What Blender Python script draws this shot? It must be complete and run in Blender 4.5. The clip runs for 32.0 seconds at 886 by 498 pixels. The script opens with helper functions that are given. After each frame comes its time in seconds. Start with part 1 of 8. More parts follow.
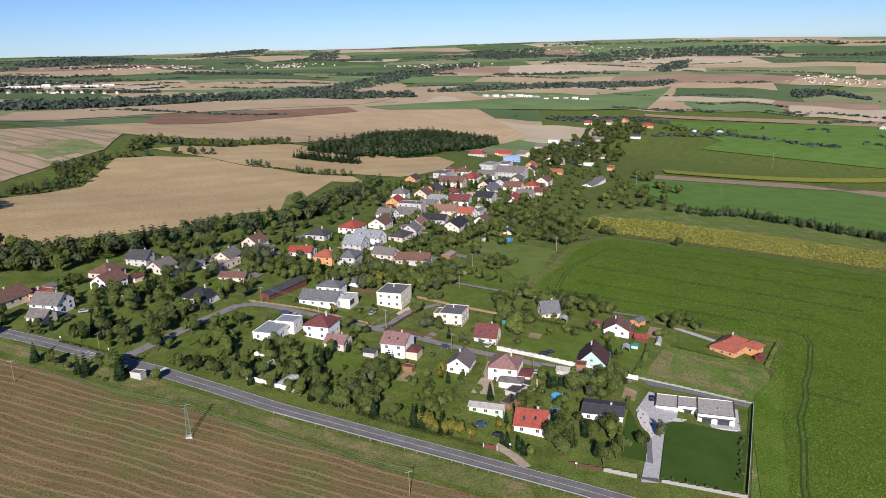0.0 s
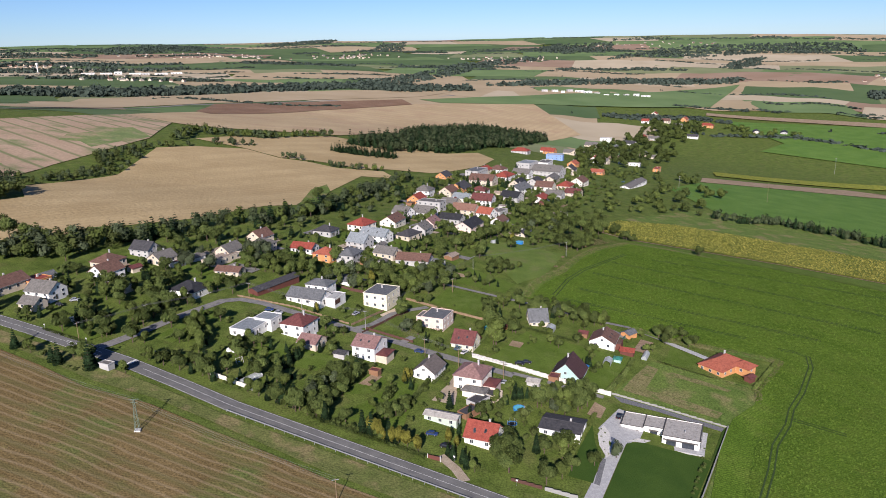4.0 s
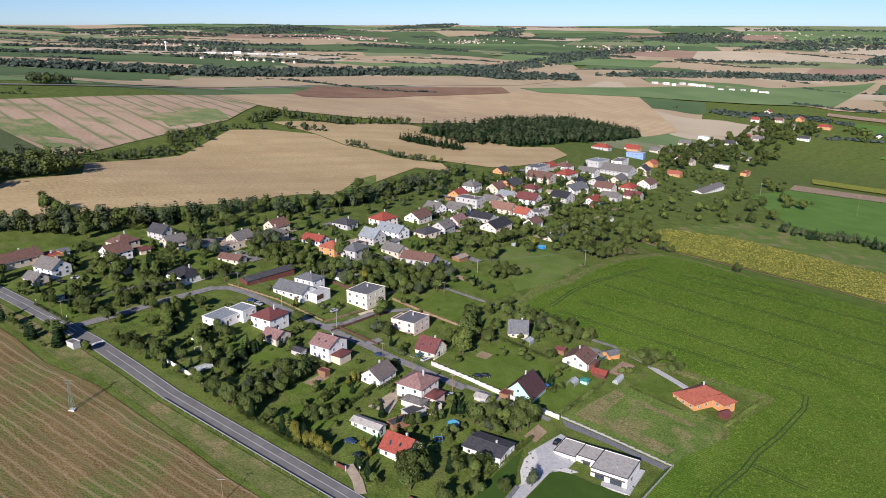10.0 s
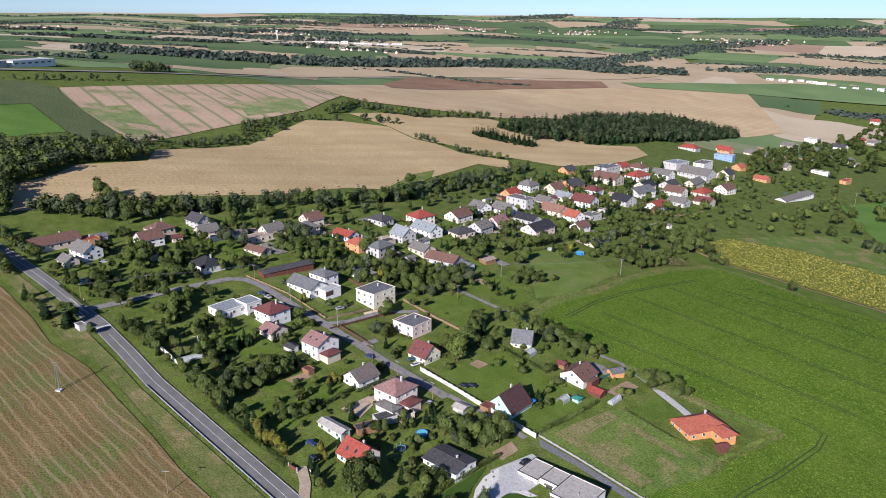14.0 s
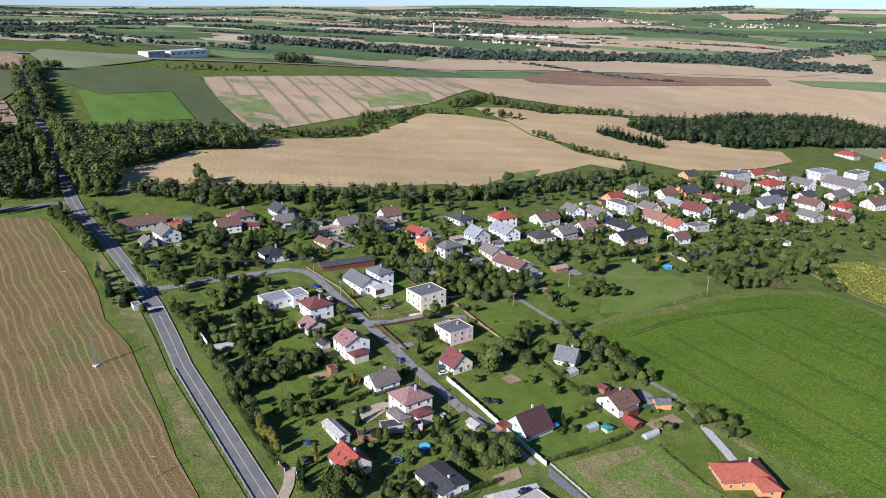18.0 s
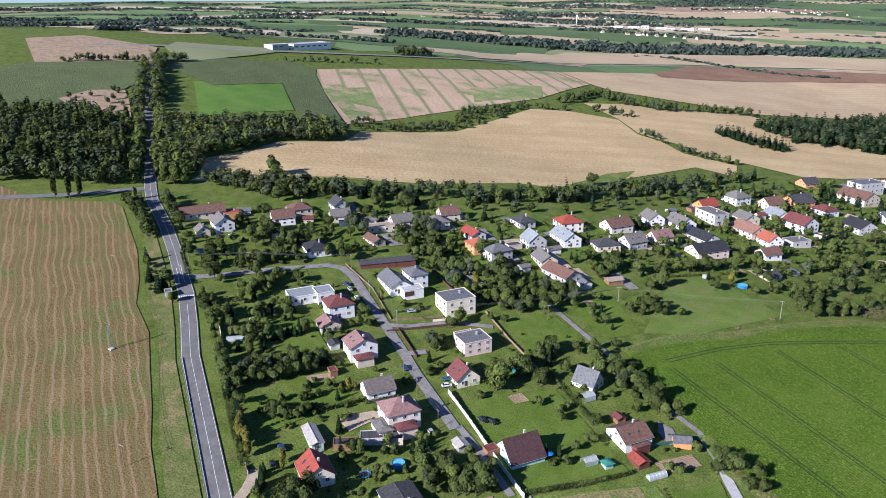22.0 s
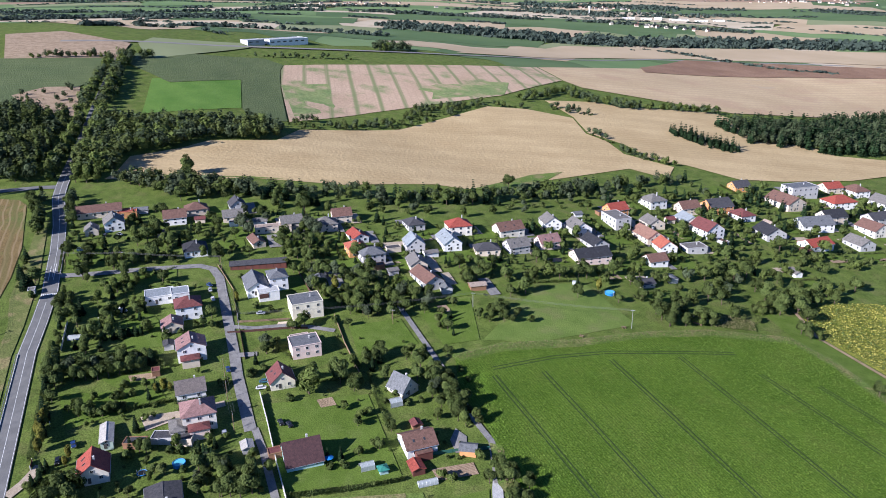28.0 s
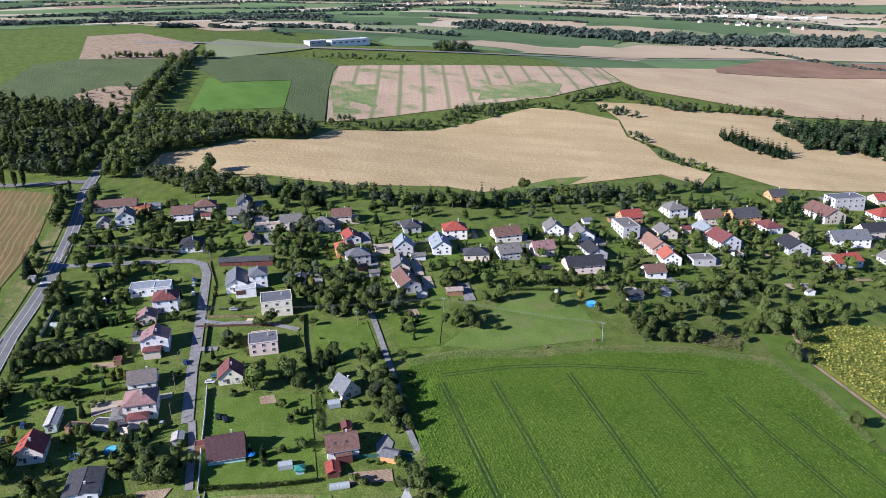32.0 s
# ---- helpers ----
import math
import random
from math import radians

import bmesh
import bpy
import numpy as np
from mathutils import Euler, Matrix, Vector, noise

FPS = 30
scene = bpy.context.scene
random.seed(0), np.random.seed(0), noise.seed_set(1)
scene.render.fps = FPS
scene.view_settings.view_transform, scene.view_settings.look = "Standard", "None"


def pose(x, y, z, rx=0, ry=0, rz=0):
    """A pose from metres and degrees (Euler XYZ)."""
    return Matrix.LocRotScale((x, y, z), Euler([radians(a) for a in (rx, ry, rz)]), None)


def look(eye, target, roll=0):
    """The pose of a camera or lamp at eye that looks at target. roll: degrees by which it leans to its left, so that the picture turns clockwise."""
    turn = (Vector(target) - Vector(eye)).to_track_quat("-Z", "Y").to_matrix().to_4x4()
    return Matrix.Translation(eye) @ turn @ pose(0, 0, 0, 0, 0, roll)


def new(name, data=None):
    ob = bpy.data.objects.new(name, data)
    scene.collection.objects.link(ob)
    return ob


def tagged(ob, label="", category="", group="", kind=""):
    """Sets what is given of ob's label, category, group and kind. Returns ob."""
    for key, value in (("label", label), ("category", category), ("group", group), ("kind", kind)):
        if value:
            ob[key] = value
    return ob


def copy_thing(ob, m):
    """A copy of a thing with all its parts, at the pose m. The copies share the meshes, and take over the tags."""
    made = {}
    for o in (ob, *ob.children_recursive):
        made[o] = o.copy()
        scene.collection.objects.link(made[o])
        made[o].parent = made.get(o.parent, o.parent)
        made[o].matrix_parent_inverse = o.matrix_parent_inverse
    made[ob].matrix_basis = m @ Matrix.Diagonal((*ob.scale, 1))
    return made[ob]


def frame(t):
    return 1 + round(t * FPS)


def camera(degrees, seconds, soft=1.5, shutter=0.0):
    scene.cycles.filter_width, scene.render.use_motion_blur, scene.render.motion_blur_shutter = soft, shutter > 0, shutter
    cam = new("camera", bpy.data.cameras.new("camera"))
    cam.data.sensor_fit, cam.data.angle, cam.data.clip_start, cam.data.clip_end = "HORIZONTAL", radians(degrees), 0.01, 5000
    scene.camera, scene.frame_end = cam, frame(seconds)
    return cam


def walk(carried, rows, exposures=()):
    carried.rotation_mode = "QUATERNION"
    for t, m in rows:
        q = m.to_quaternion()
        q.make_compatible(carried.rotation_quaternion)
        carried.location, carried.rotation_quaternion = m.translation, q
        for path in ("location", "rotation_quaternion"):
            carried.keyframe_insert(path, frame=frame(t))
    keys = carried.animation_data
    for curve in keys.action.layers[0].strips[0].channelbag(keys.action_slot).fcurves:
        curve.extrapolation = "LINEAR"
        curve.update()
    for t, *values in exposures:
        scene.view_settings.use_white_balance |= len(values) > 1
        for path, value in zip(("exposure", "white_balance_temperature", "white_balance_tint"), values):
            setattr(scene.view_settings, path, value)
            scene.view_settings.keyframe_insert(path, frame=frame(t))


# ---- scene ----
cam = camera(61.24, 32.0, 0.9)
PATH = [
    (0, (7.34, 5.98, 99.80), (3.17, 295.21, 20.27), -1.75),
    (0.5, (11.88, 6.70, 100.16), (3.02, 295.75, 20.32), -1.65),
    (1, (16.42, 7.43, 100.52), (1.73, 296.16, 20.43), -1.46),
    (1.5, (21.00, 8.14, 100.91), (1.47, 296.52, 20.55), -1.34),
    (2, (25.62, 8.86, 101.33), (4.23, 297.02, 20.67), -1.25),
    (2.5, (30.30, 9.56, 101.78), (8.26, 297.57, 20.77), -1.18),
    (3, (35.06, 10.25, 102.29), (10.73, 297.99, 20.98), -1.13),
    (3.5, (39.90, 10.93, 102.85), (11.73, 298.25, 21.27), -1.07),
    (5.5, (59.98, 14.08, 105.49), (23.61, 300.03, 22.36), -0.67),
    (6, (65.13, 15.10, 106.17), (22.50, 300.06, 22.64), -0.53),
    (6.5, (70.30, 16.27, 106.87), (20.61, 299.95, 22.86), -0.40),
    (7, (75.50, 17.59, 107.54), (20.34, 300.13, 23.10), -0.26),
    (7.5, (80.73, 19.07, 108.20), (21.31, 300.62, 23.37), -0.15),
    (8, (85.98, 20.71, 108.84), (23.73, 301.52, 23.56), -0.08),
    (8.5, (91.25, 22.52, 109.45), (26.57, 302.60, 23.61), -0.05),
    (9, (96.54, 24.49, 110.04), (29.28, 303.83, 23.75), 0.02),
    (9.5, (101.84, 26.63, 110.60), (31.04, 304.92, 23.74), 0.06),
    (10, (107.16, 28.94, 111.15), (31.09, 305.64, 23.68), 0.15),
    (10.5, (112.51, 31.40, 111.68), (29.23, 305.82, 23.62), 0.21),
    (11, (117.88, 33.98, 112.21), (26.81, 305.75, 23.63), 0.21),
    (11.5, (123.25, 36.70, 112.75), (24.32, 305.56, 23.71), 0.23),
    (12, (128.65, 39.54, 113.29), (22.00, 305.28, 23.80), 0.27),
    (12.5, (134.07, 42.46, 113.87), (24.96, 307.05, 23.93), 0.29),
    (13, (139.49, 45.49, 114.48), (28.85, 309.26, 24.03), 0.26),
    (13.5, (144.94, 48.60, 115.13), (31.56, 311.05, 24.21), 0.35),
    (15.5, (165.89, 63.06, 117.38), (33.35, 315.69, 24.60), 0.38),
    (16, (170.67, 67.50, 117.66), (30.27, 315.69, 24.45), 0.34),
    (16.5, (175.19, 72.36, 117.77), (27.00, 315.88, 24.29), 0.38),
    (17, (179.48, 77.65, 117.72), (24.69, 316.87, 23.84), 0.36),
    (17.5, (183.57, 83.32, 117.55), (21.12, 317.27, 23.34), 0.31),
    (18, (187.51, 89.27, 117.29), (16.86, 317.21, 22.83), 0.18),
    (18.5, (191.29, 95.42, 116.99), (12.45, 316.89, 22.28), 0.04),
    (19, (194.92, 101.67, 116.70), (8.48, 316.68, 21.79), -0.08),
    (19.5, (198.44, 107.93, 116.44), (5.97, 317.45, 21.27), -0.12),
    (20, (201.91, 114.18, 116.25), (5.41, 319.77, 20.75), -0.19),
    (20.5, (205.40, 120.39, 116.17), (4.11, 321.14, 20.33), -0.27),
    (21, (208.97, 126.56, 116.23), (1.84, 321.10, 20.02), -0.37),
    (21.5, (212.71, 132.67, 116.45), (0.43, 321.46, 20.03), -0.50),
    (22, (216.68, 138.70, 116.87), (3.38, 326.05, 19.93), -0.53),
    (22.5, (220.95, 144.59, 117.47), (7.55, 331.56, 19.98), -0.54),
    (23, (225.56, 150.30, 118.22), (12.15, 336.94, 20.15), -0.54),
    (23.5, (230.57, 155.77, 119.08), (17.07, 342.07, 20.54), -0.48),
    (24, (235.89, 161.04, 120.03), (22.37, 347.09, 21.08), -0.45),
    (24.5, (241.43, 166.14, 121.04), (27.76, 351.84, 21.74), -0.38),
    (25, (247.01, 171.17, 122.02), (32.17, 355.42, 22.55), -0.37),
    (25.5, (252.51, 176.24, 122.95), (36.93, 359.43, 23.12), -0.39),
    (26, (257.87, 181.46, 123.76), (41.37, 363.36, 23.54), -0.50),
    (26.5, (263.05, 186.89, 124.45), (45.13, 366.94, 23.99), -0.59),
    (28.5, (282.21, 210.59, 126.06), (56.19, 380.03, 25.05), -0.79),
    (29, (286.65, 216.93, 126.28), (54.72, 378.24, 25.35), -0.97),
    (29.5, (290.97, 223.39, 126.45), (54.28, 377.77, 25.72), -1.11),
    (30, (295.19, 229.95, 126.60), (56.04, 380.51, 25.91), -1.24),
    (30.5, (299.32, 236.61, 126.71), (58.69, 384.77, 25.98), -1.34),
    (31, (303.39, 243.33, 126.81), (61.36, 389.19, 26.08), -1.39),
    (31.5, (307.42, 250.10, 126.89), (64.09, 393.76, 26.13), -1.47),
    (32, (311.43, 256.88, 126.97), (67.35, 399.22, 26.16), -1.49),
]
walk(cam, [(t, look(eye, target, roll)) for t, eye, target, roll in PATH],
     [(0, .46, 6400, 19), (9, .54, 6300, 19), (17, .76, 6020, 19), (25, .98, 5740, 19), (32, 1.0, 5700, 19)])


# ---- light ----
world = bpy.data.worlds.new("sky")
scene.world = world
world.use_nodes = True
wn = world.node_tree.nodes
sky = wn.new("ShaderNodeTexSky")
sky.sky_type = 'NISHITA'
sky.sun_disc = False
sky.sun_elevation, sky.sun_rotation = radians(27), radians(182)
sky.altitude, sky.air_density, sky.dust_density, sky.ozone_density = 900, 0.8, 0.05, 5.0
wn["Background"].inputs[1].default_value = 0.08
clear = wn.new("ShaderNodeMix")
clear.data_type, clear.blend_type = 'RGBA', 'MULTIPLY'
clear.inputs[0].default_value = 1
clear.inputs[7].default_value = (.63, .75, .89, 1)
world.node_tree.links.new(sky.outputs[0], clear.inputs[6])
world.node_tree.links.new(clear.outputs[2], wn["Background"].inputs[0])
sun = new("sun", bpy.data.lights.new("sun", 'SUN'))
sun.data.energy, sun.data.angle, sun.data.color = 5.0, radians(0.53), (1.0, 0.95, 0.86)
sun.matrix_world = look((-3, -88, 45), (0, 0, 0))


# ---- the lie of the land ----
def smooth(a, b, v):
    v = np.clip((v - a) / (b - a), 0, 1)
    return v * v * (3 - 2 * v)


def land(x, y):
    """The land's height: a hillside falling to the east with the village on it, far country rising to the skyline."""
    x, y = np.asarray(x, float), np.asarray(y, float)
    v = y - 340
    near = -28.7 - .1222 * (x - 20) + .014 * v - .054 * np.maximum(v - 90, 0) * smooth(60, 260, v)
    near = near - 9 * np.exp(-((x + 330) / 160) ** 2 - ((v - 230) / 170) ** 2)
    dx, dy = x - 100, y - 100
    r, az = np.hypot(dx, dy) + 1e-6, np.degrees(np.arctan2(dx, dy))
    c = np.interp(az, [-180, -90, -60, -45, -30, -15, 0, 15, 30, 60, 90, 180], [60, 62, 50, 22, -8, -42, -80, -112, -128, -120, -110, 60])
    t = np.clip((r - 1250) / 3250, 0, 1)
    far = c + (84 - 24 * smooth(14, 34, az) + 3 * np.sin(az / 7) + 2 * np.sin(az / 2.9) - c) * (.62 * t + .38 * t * t)
    far = far + smooth(1500, 3000, r) * (1 - smooth(3900, 4400, r)) * (7 * np.sin(x / 310 + 1) * np.cos(y / 270) + 4 * np.sin(x / 140 + y / 190))
    k = smooth(900, 1400, r)
    return near * (1 - k) + far * k


def gz(x, y):
    return float(land(x, y))


# ---- materials ----
def material(name, a, b, scale=1.0, rough=0.85, bump=0.0, fine=None, metal=0.0, detail=4, spots=None, coord="Object", gloss=0.3, vary=0.0):
    """Two colours mixed by noise of a size in metres (scale), a finer grain, bump, and stains (spots: colour, size, amount)."""
    m = bpy.data.materials.new(name)
    m.use_nodes = True
    n, l = m.node_tree.nodes, m.node_tree.links
    p = n["Principled BSDF"]
    p.inputs["Roughness"].default_value, p.inputs["Metallic"].default_value = rough, metal
    p.inputs["Specular IOR Level"].default_value = gloss
    tc = n.new("ShaderNodeTexCoord")
    src = tc.outputs["Object" if coord == "World" else coord]
    if coord == "World":
        src = n.new("ShaderNodeNewGeometry").outputs["Position"]
    t = n.new("ShaderNodeTexNoise")
    t.inputs["Scale"].default_value, t.inputs["Detail"].default_value = 1 / scale, detail
    l.new(src, t.inputs["Vector"])
    ramp = n.new("ShaderNodeValToRGB")
    ramp.color_ramp.elements[0].position, ramp.color_ramp.elements[1].position = .33, .67
    ramp.color_ramp.elements[0].color, ramp.color_ramp.elements[1].color = (*a, 1), (*b, 1)
    l.new(t.outputs["Fac"], ramp.inputs[0])
    col = ramp.outputs[0]
    if spots:
        t2 = n.new("ShaderNodeTexNoise")
        t2.inputs["Scale"].default_value, t2.inputs["Detail"].default_value = 1 / spots[1], 5
        l.new(src, t2.inputs["Vector"])
        r2 = n.new("ShaderNodeValToRGB")
        r2.color_ramp.elements[0].position, r2.color_ramp.elements[1].position = .52, .66
        r2.color_ramp.elements[1].color = (spots[2],) * 3 + (1,)
        r2.color_ramp.elements[0].color = (0, 0, 0, 1)
        l.new(t2.outputs["Fac"], r2.inputs[0])
        mx = n.new("ShaderNodeMix")
        mx.data_type = 'RGBA'
        l.new(r2.outputs[0], mx.inputs[0])
        l.new(col, mx.inputs[6])
        mx.inputs[7].default_value = (*spots[0], 1)
        col = mx.outputs[2]
    if fine:
        t3 = n.new("ShaderNodeTexNoise")
        t3.inputs["Scale"].default_value, t3.inputs["Detail"].default_value = 1 / fine[0], 3
        l.new(src, t3.inputs["Vector"])
        mr = n.new("ShaderNodeMapRange")
        mr.inputs[1].default_value, mr.inputs[2].default_value = .3, .7
        mr.inputs[3].default_value, mr.inputs[4].default_value = 1 - fine[1], 1 + fine[1]
        l.new(t3.outputs["Fac"], mr.inputs[0])
        vm = n.new("ShaderNodeVectorMath")
        vm.operation = 'SCALE'
        l.new(col, vm.inputs[0])
        l.new(mr.outputs[0], vm.inputs["Scale"])
        col = vm.outputs[0]
        if bump:
            bp = n.new("ShaderNodeBump")
            bp.inputs["Strength"].default_value, bp.inputs["Distance"].default_value = bump, fine[0]
            l.new(t3.outputs["Fac"], bp.inputs["Height"])
            l.new(bp.outputs[0], p.inputs["Normal"])
    if vary:
        oi = n.new("ShaderNodeObjectInfo")
        mr = n.new("ShaderNodeMapRange")
        mr.inputs[3].default_value, mr.inputs[4].default_value = 1 - vary, 1 + vary
        l.new(oi.outputs["Random"], mr.inputs[0])
        vm = n.new("ShaderNodeVectorMath")
        vm.operation = 'SCALE'
        l.new(col, vm.inputs[0])
        l.new(mr.outputs[0], vm.inputs["Scale"])
        col = vm.outputs[0]
    l.new(col, p.inputs["Base Color"])
    return m


def stripes(m, angle, width, colour, amount, wander=2.0, sharp=.5, second=None):
    """Adds rows or wheel tracks to a field's material: lines that far apart, at that angle, slightly wavering."""
    n, l = m.node_tree.nodes, m.node_tree.links
    p = n["Principled BSDF"]
    old = p.inputs["Base Color"].links[0].from_socket
    pos = n.new("ShaderNodeNewGeometry").outputs["Position"]
    for ang, wid, colr, amt in [(angle, width, colour, amount)] + ([second] if second else []):
        mp = n.new("ShaderNodeMapping")
        mp.inputs["Rotation"].default_value = (0, 0, radians(ang))
        l.new(pos, mp.inputs[0])
        wv = n.new("ShaderNodeTexWave")
        wv.bands_direction, wv.wave_profile = 'X', 'SIN'
        wv.inputs["Scale"].default_value = 2 * math.pi / wid / 20
        wv.inputs["Distortion"].default_value, wv.inputs["Detail"].default_value = wander, 2
        wv.inputs["Detail Scale"].default_value = .35
        l.new(mp.outputs[0], wv.inputs[0])
        r = n.new("ShaderNodeValToRGB")
        r.color_ramp.elements[0].position, r.color_ramp.elements[1].position = sharp, min(1, sharp + .3)
        r.color_ramp.elements[0].color, r.color_ramp.elements[1].color = (0, 0, 0, 1), (amt, amt, amt, 1)
        l.new(wv.outputs["Fac"], r.inputs[0])
        mx = n.new("ShaderNodeMix")
        mx.data_type = 'RGBA'
        l.new(r.outputs[0], mx.inputs[0])
        l.new(old, mx.inputs[6])
        mx.inputs[7].default_value = (*colr, 1)
        old = mx.outputs[2]
    l.new(old, p.inputs["Base Color"])
    return m


GRASS = material("grass", (.072, .106, .02), (.121, .16, .034), 7, .95, .25, (.6, .42), spots=((.15, .145, .055), 9, .4), coord="World", gloss=.1)
LAWN = material("mown lawn", (.078, .124, .018), (.107, .158, .027), 9, .95, .4, (.5, .28), spots=((.125, .165, .04), 6, .5), coord="World", gloss=.1)
DARKLAWN = material("fine dark lawn", (.038, .077, .013), (.05, .093, .016), 8, .95, .3, (.4, .12), coord="World", gloss=.1)
MEADOW = material("rough meadow", (.092, .145, .03), (.135, .185, .042), 9, .95, .25, (.8, .4), spots=((.23, .195, .09), 14, .75), coord="World", gloss=.1)
VERGE = material("dry roadside grass", (.105, .13, .036), (.155, .165, .055), 6, .95, .3, (.7, .35), spots=((.24, .19, .095), 9, .75), coord="World", gloss=.1)
STUBBLE = stripes(material("mown stubble", (.152, .108, .045), (.20, .142, .062), 18, .95, .4, (.7, .35), spots=((.115, .14, .04), 26, .95), coord="World", gloss=.1),
                  107, 3.4, (.30, .225, .128), .55, 5, .66, (105, 9, (.135, .12, .045), .6))
WHEAT = stripes(material("tan stubble", (.39, .29, .15), (.47, .355, .19), 60, .95, .2, (2.5, .10), spots=((.36, .26, .13), 45, .6), coord="World", gloss=.1),
                35, 7, (.50, .385, .215), .25, 2, .5, (38, 31, (.36, .265, .135), .3))
WHEATB = stripes(material("pale stubble", (.42, .315, .18), (.49, .375, .22), 80, .95, .2, (3, .1), spots=((.4, .27, .17), 60, .6), coord="World", gloss=.1),
                 20, 16, (.40, .29, .18), .4, 3, .5)
STRIPED = stripes(material("pinkish ploughland", (.40, .285, .19), (.46, .335, .23), 70, .95, .2, (3, .1), spots=((.17, .215, .085), 34, .85), coord="World", gloss=.1),
                  119, 26, (.17, .20, .085), .9, .6, .86, (119, 8, (.36, .265, .175), .4))
BEET = stripes(material("beet leaves", (.088, .152, .018), (.132, .203, .028), 24, .95, .25, (.6, .55), spots=((.135, .175, .034), 12, .55), coord="World", gloss=.05),
               105, 1.3, (.052, .10, .012), .5, 1, .4)
SUNFLOWER = stripes(material("ripe sunflowers", (.21, .23, .035), (.29, .29, .05), 8, .95, .8, (.8, .5), spots=((.11, .16, .025), 7, .7), coord="World", gloss=.1),
                    60, 3, (.2, .22, .03), .4, 2, .5)
MAIZE = stripes(material("maize", (.088, .115, .05), (.115, .14, .062), 30, .95, .6, (1.5, .25), coord="World", gloss=.1), 28, 7, (.085, .115, .04), .6, 1, .5)
CLOVER = material("clover", (.085, .168, .028), (.12, .208, .04), 25, .8, .3, (1.2, .15), coord="World", gloss=.1)
EARTH = material("bare earth", (.26, .19, .12), (.36, .27, .18), 6, .95, .5, (.7, .25), coord="World", gloss=.1)
BROWNEARTH = material("brown ploughed earth", (.20, .12, .075), (.26, .165, .105), 40, .95, .3, (3, .15), coord="World", gloss=.1)
ASPHALT = material("asphalt", (.138, .136, .13), (.18, .177, .168), 5, .9, .2, (.3, .12), spots=((.11, .11, .115), 3, .5), coord="World")
LANE = material("old lane asphalt", (.185, .178, .168), (.245, .235, .222), 3, .9, .3, (.3, .15), spots=((.11, .11, .11), 2, .6), coord="World")
PAINT = material("road paint", (.66, .66, .64), (.78, .78, .75), .6, .8, 0, (.15, .1), coord="World")
GRAVEL = material("gravel", (.33, .265, .19), (.43, .355, .265), 2, .95, .5, (.25, .25), coord="World")
PAVER = material("grey pavers", (.36, .36, .36), (.46, .46, .45), 1.2, .85, .3, (.3, .18), coord="World")

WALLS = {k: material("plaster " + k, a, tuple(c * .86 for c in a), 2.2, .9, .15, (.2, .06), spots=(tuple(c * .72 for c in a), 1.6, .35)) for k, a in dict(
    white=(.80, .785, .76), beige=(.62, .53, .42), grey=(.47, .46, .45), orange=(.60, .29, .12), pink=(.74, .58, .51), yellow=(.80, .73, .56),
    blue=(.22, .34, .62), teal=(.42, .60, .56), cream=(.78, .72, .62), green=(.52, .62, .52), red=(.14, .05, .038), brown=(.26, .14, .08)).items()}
ROOFS = {k: material("roof " + k, a, b, .9, .75, .5, (.25, .22), spots=(tuple(c * .6 for c in a), 1.3, .5)) for k, a, b in (
    ("red", (.24, .05, .036), (.31, .075, .05)), ("brown", (.12, .066, .05), (.175, .098, .075)), ("dark", (.045, .045, .05), (.075, .072, .075)),
    ("grey", (.125, .118, .108), (.185, .172, .158)), ("silver", (.20, .225, .24), (.27, .295, .31)), ("black", (.022, .023, .027), (.04, .04, .045)),
    ("maroon", (.12, .04, .038), (.165, .058, .052)), ("orange", (.30, .085, .055), (.37, .115, .07)), ("umber", (.12, .10, .092), (.17, .145, .13)), ("slate", (.10, .105, .112), (.155, .16, .165)),
    ("white", (.36, .36, .35), (.44, .44, .43)), ("solar", (.20, .11, .08), (.27, .15, .11)), ("pink", (.20, .115, .105), (.28, .165, .15)),
    ("ruin", (.25, .20, .16), (.38, .30, .24)), ("blue", (.18, .25, .42), (.26, .33, .5)), ("pale", (.345, .325, .295), (.425, .40, .365)), ("plum", (.055, .028, .03), (.085, .042, .042)), ("tealtin", (.03, .17, .13), (.045, .23, .18)))}
GLASS = material("window glass", (.03, .035, .045), (.05, .06, .075), 1, .12, gloss=.6)
FRAME = material("white window frame", (.55, .55, .54), (.62, .62, .60), .5, .5)
DARKFRAME = material("dark window frame", (.06, .055, .05), (.09, .08, .07), .5, .5)
WOOD = material("weathered wood", (.17, .115, .07), (.27, .19, .12), .7, .85, .3, (.15, .25), vary=.15)
REDWOOD = material("red-brown boards", (.075, .036, .028), (.11, .052, .04), .8, .8, .3, (.2, .2))
CONCRETE = material("concrete", (.45, .44, .42), (.58, .57, .55), 1.4, .9, .2, (.2, .1), spots=((.34, .33, .31), 1.1, .5))
SLATECHIP = material("grey slate chippings", (.12, .122, .128), (.20, .20, .205), .6, .95, .4, (.2, .3), coord="World")
WHITESTONE = material("white pebbles", (.50, .485, .45), (.66, .64, .60), .5, .9, .4, (.15, .3), coord="World")
DRYMEADOW = material("dry straw grass", (.165, .16, .062), (.225, .195, .09), 5, .95, .3, (.7, .4), spots=((.105, .145, .036), 4, .8), coord="World", gloss=.1)
DARKCON = material("weathered concrete", (.26, .255, .245), (.34, .335, .32), 1.4, .9, .2, (.2, .1), spots=((.2, .195, .185), 1.1, .5))
WHITECON = material("pale concrete", (.52, .50, .47), (.62, .60, .57), 1.4, .9, .2, (.2, .08), spots=((.48, .46, .43), 1.6, .4))
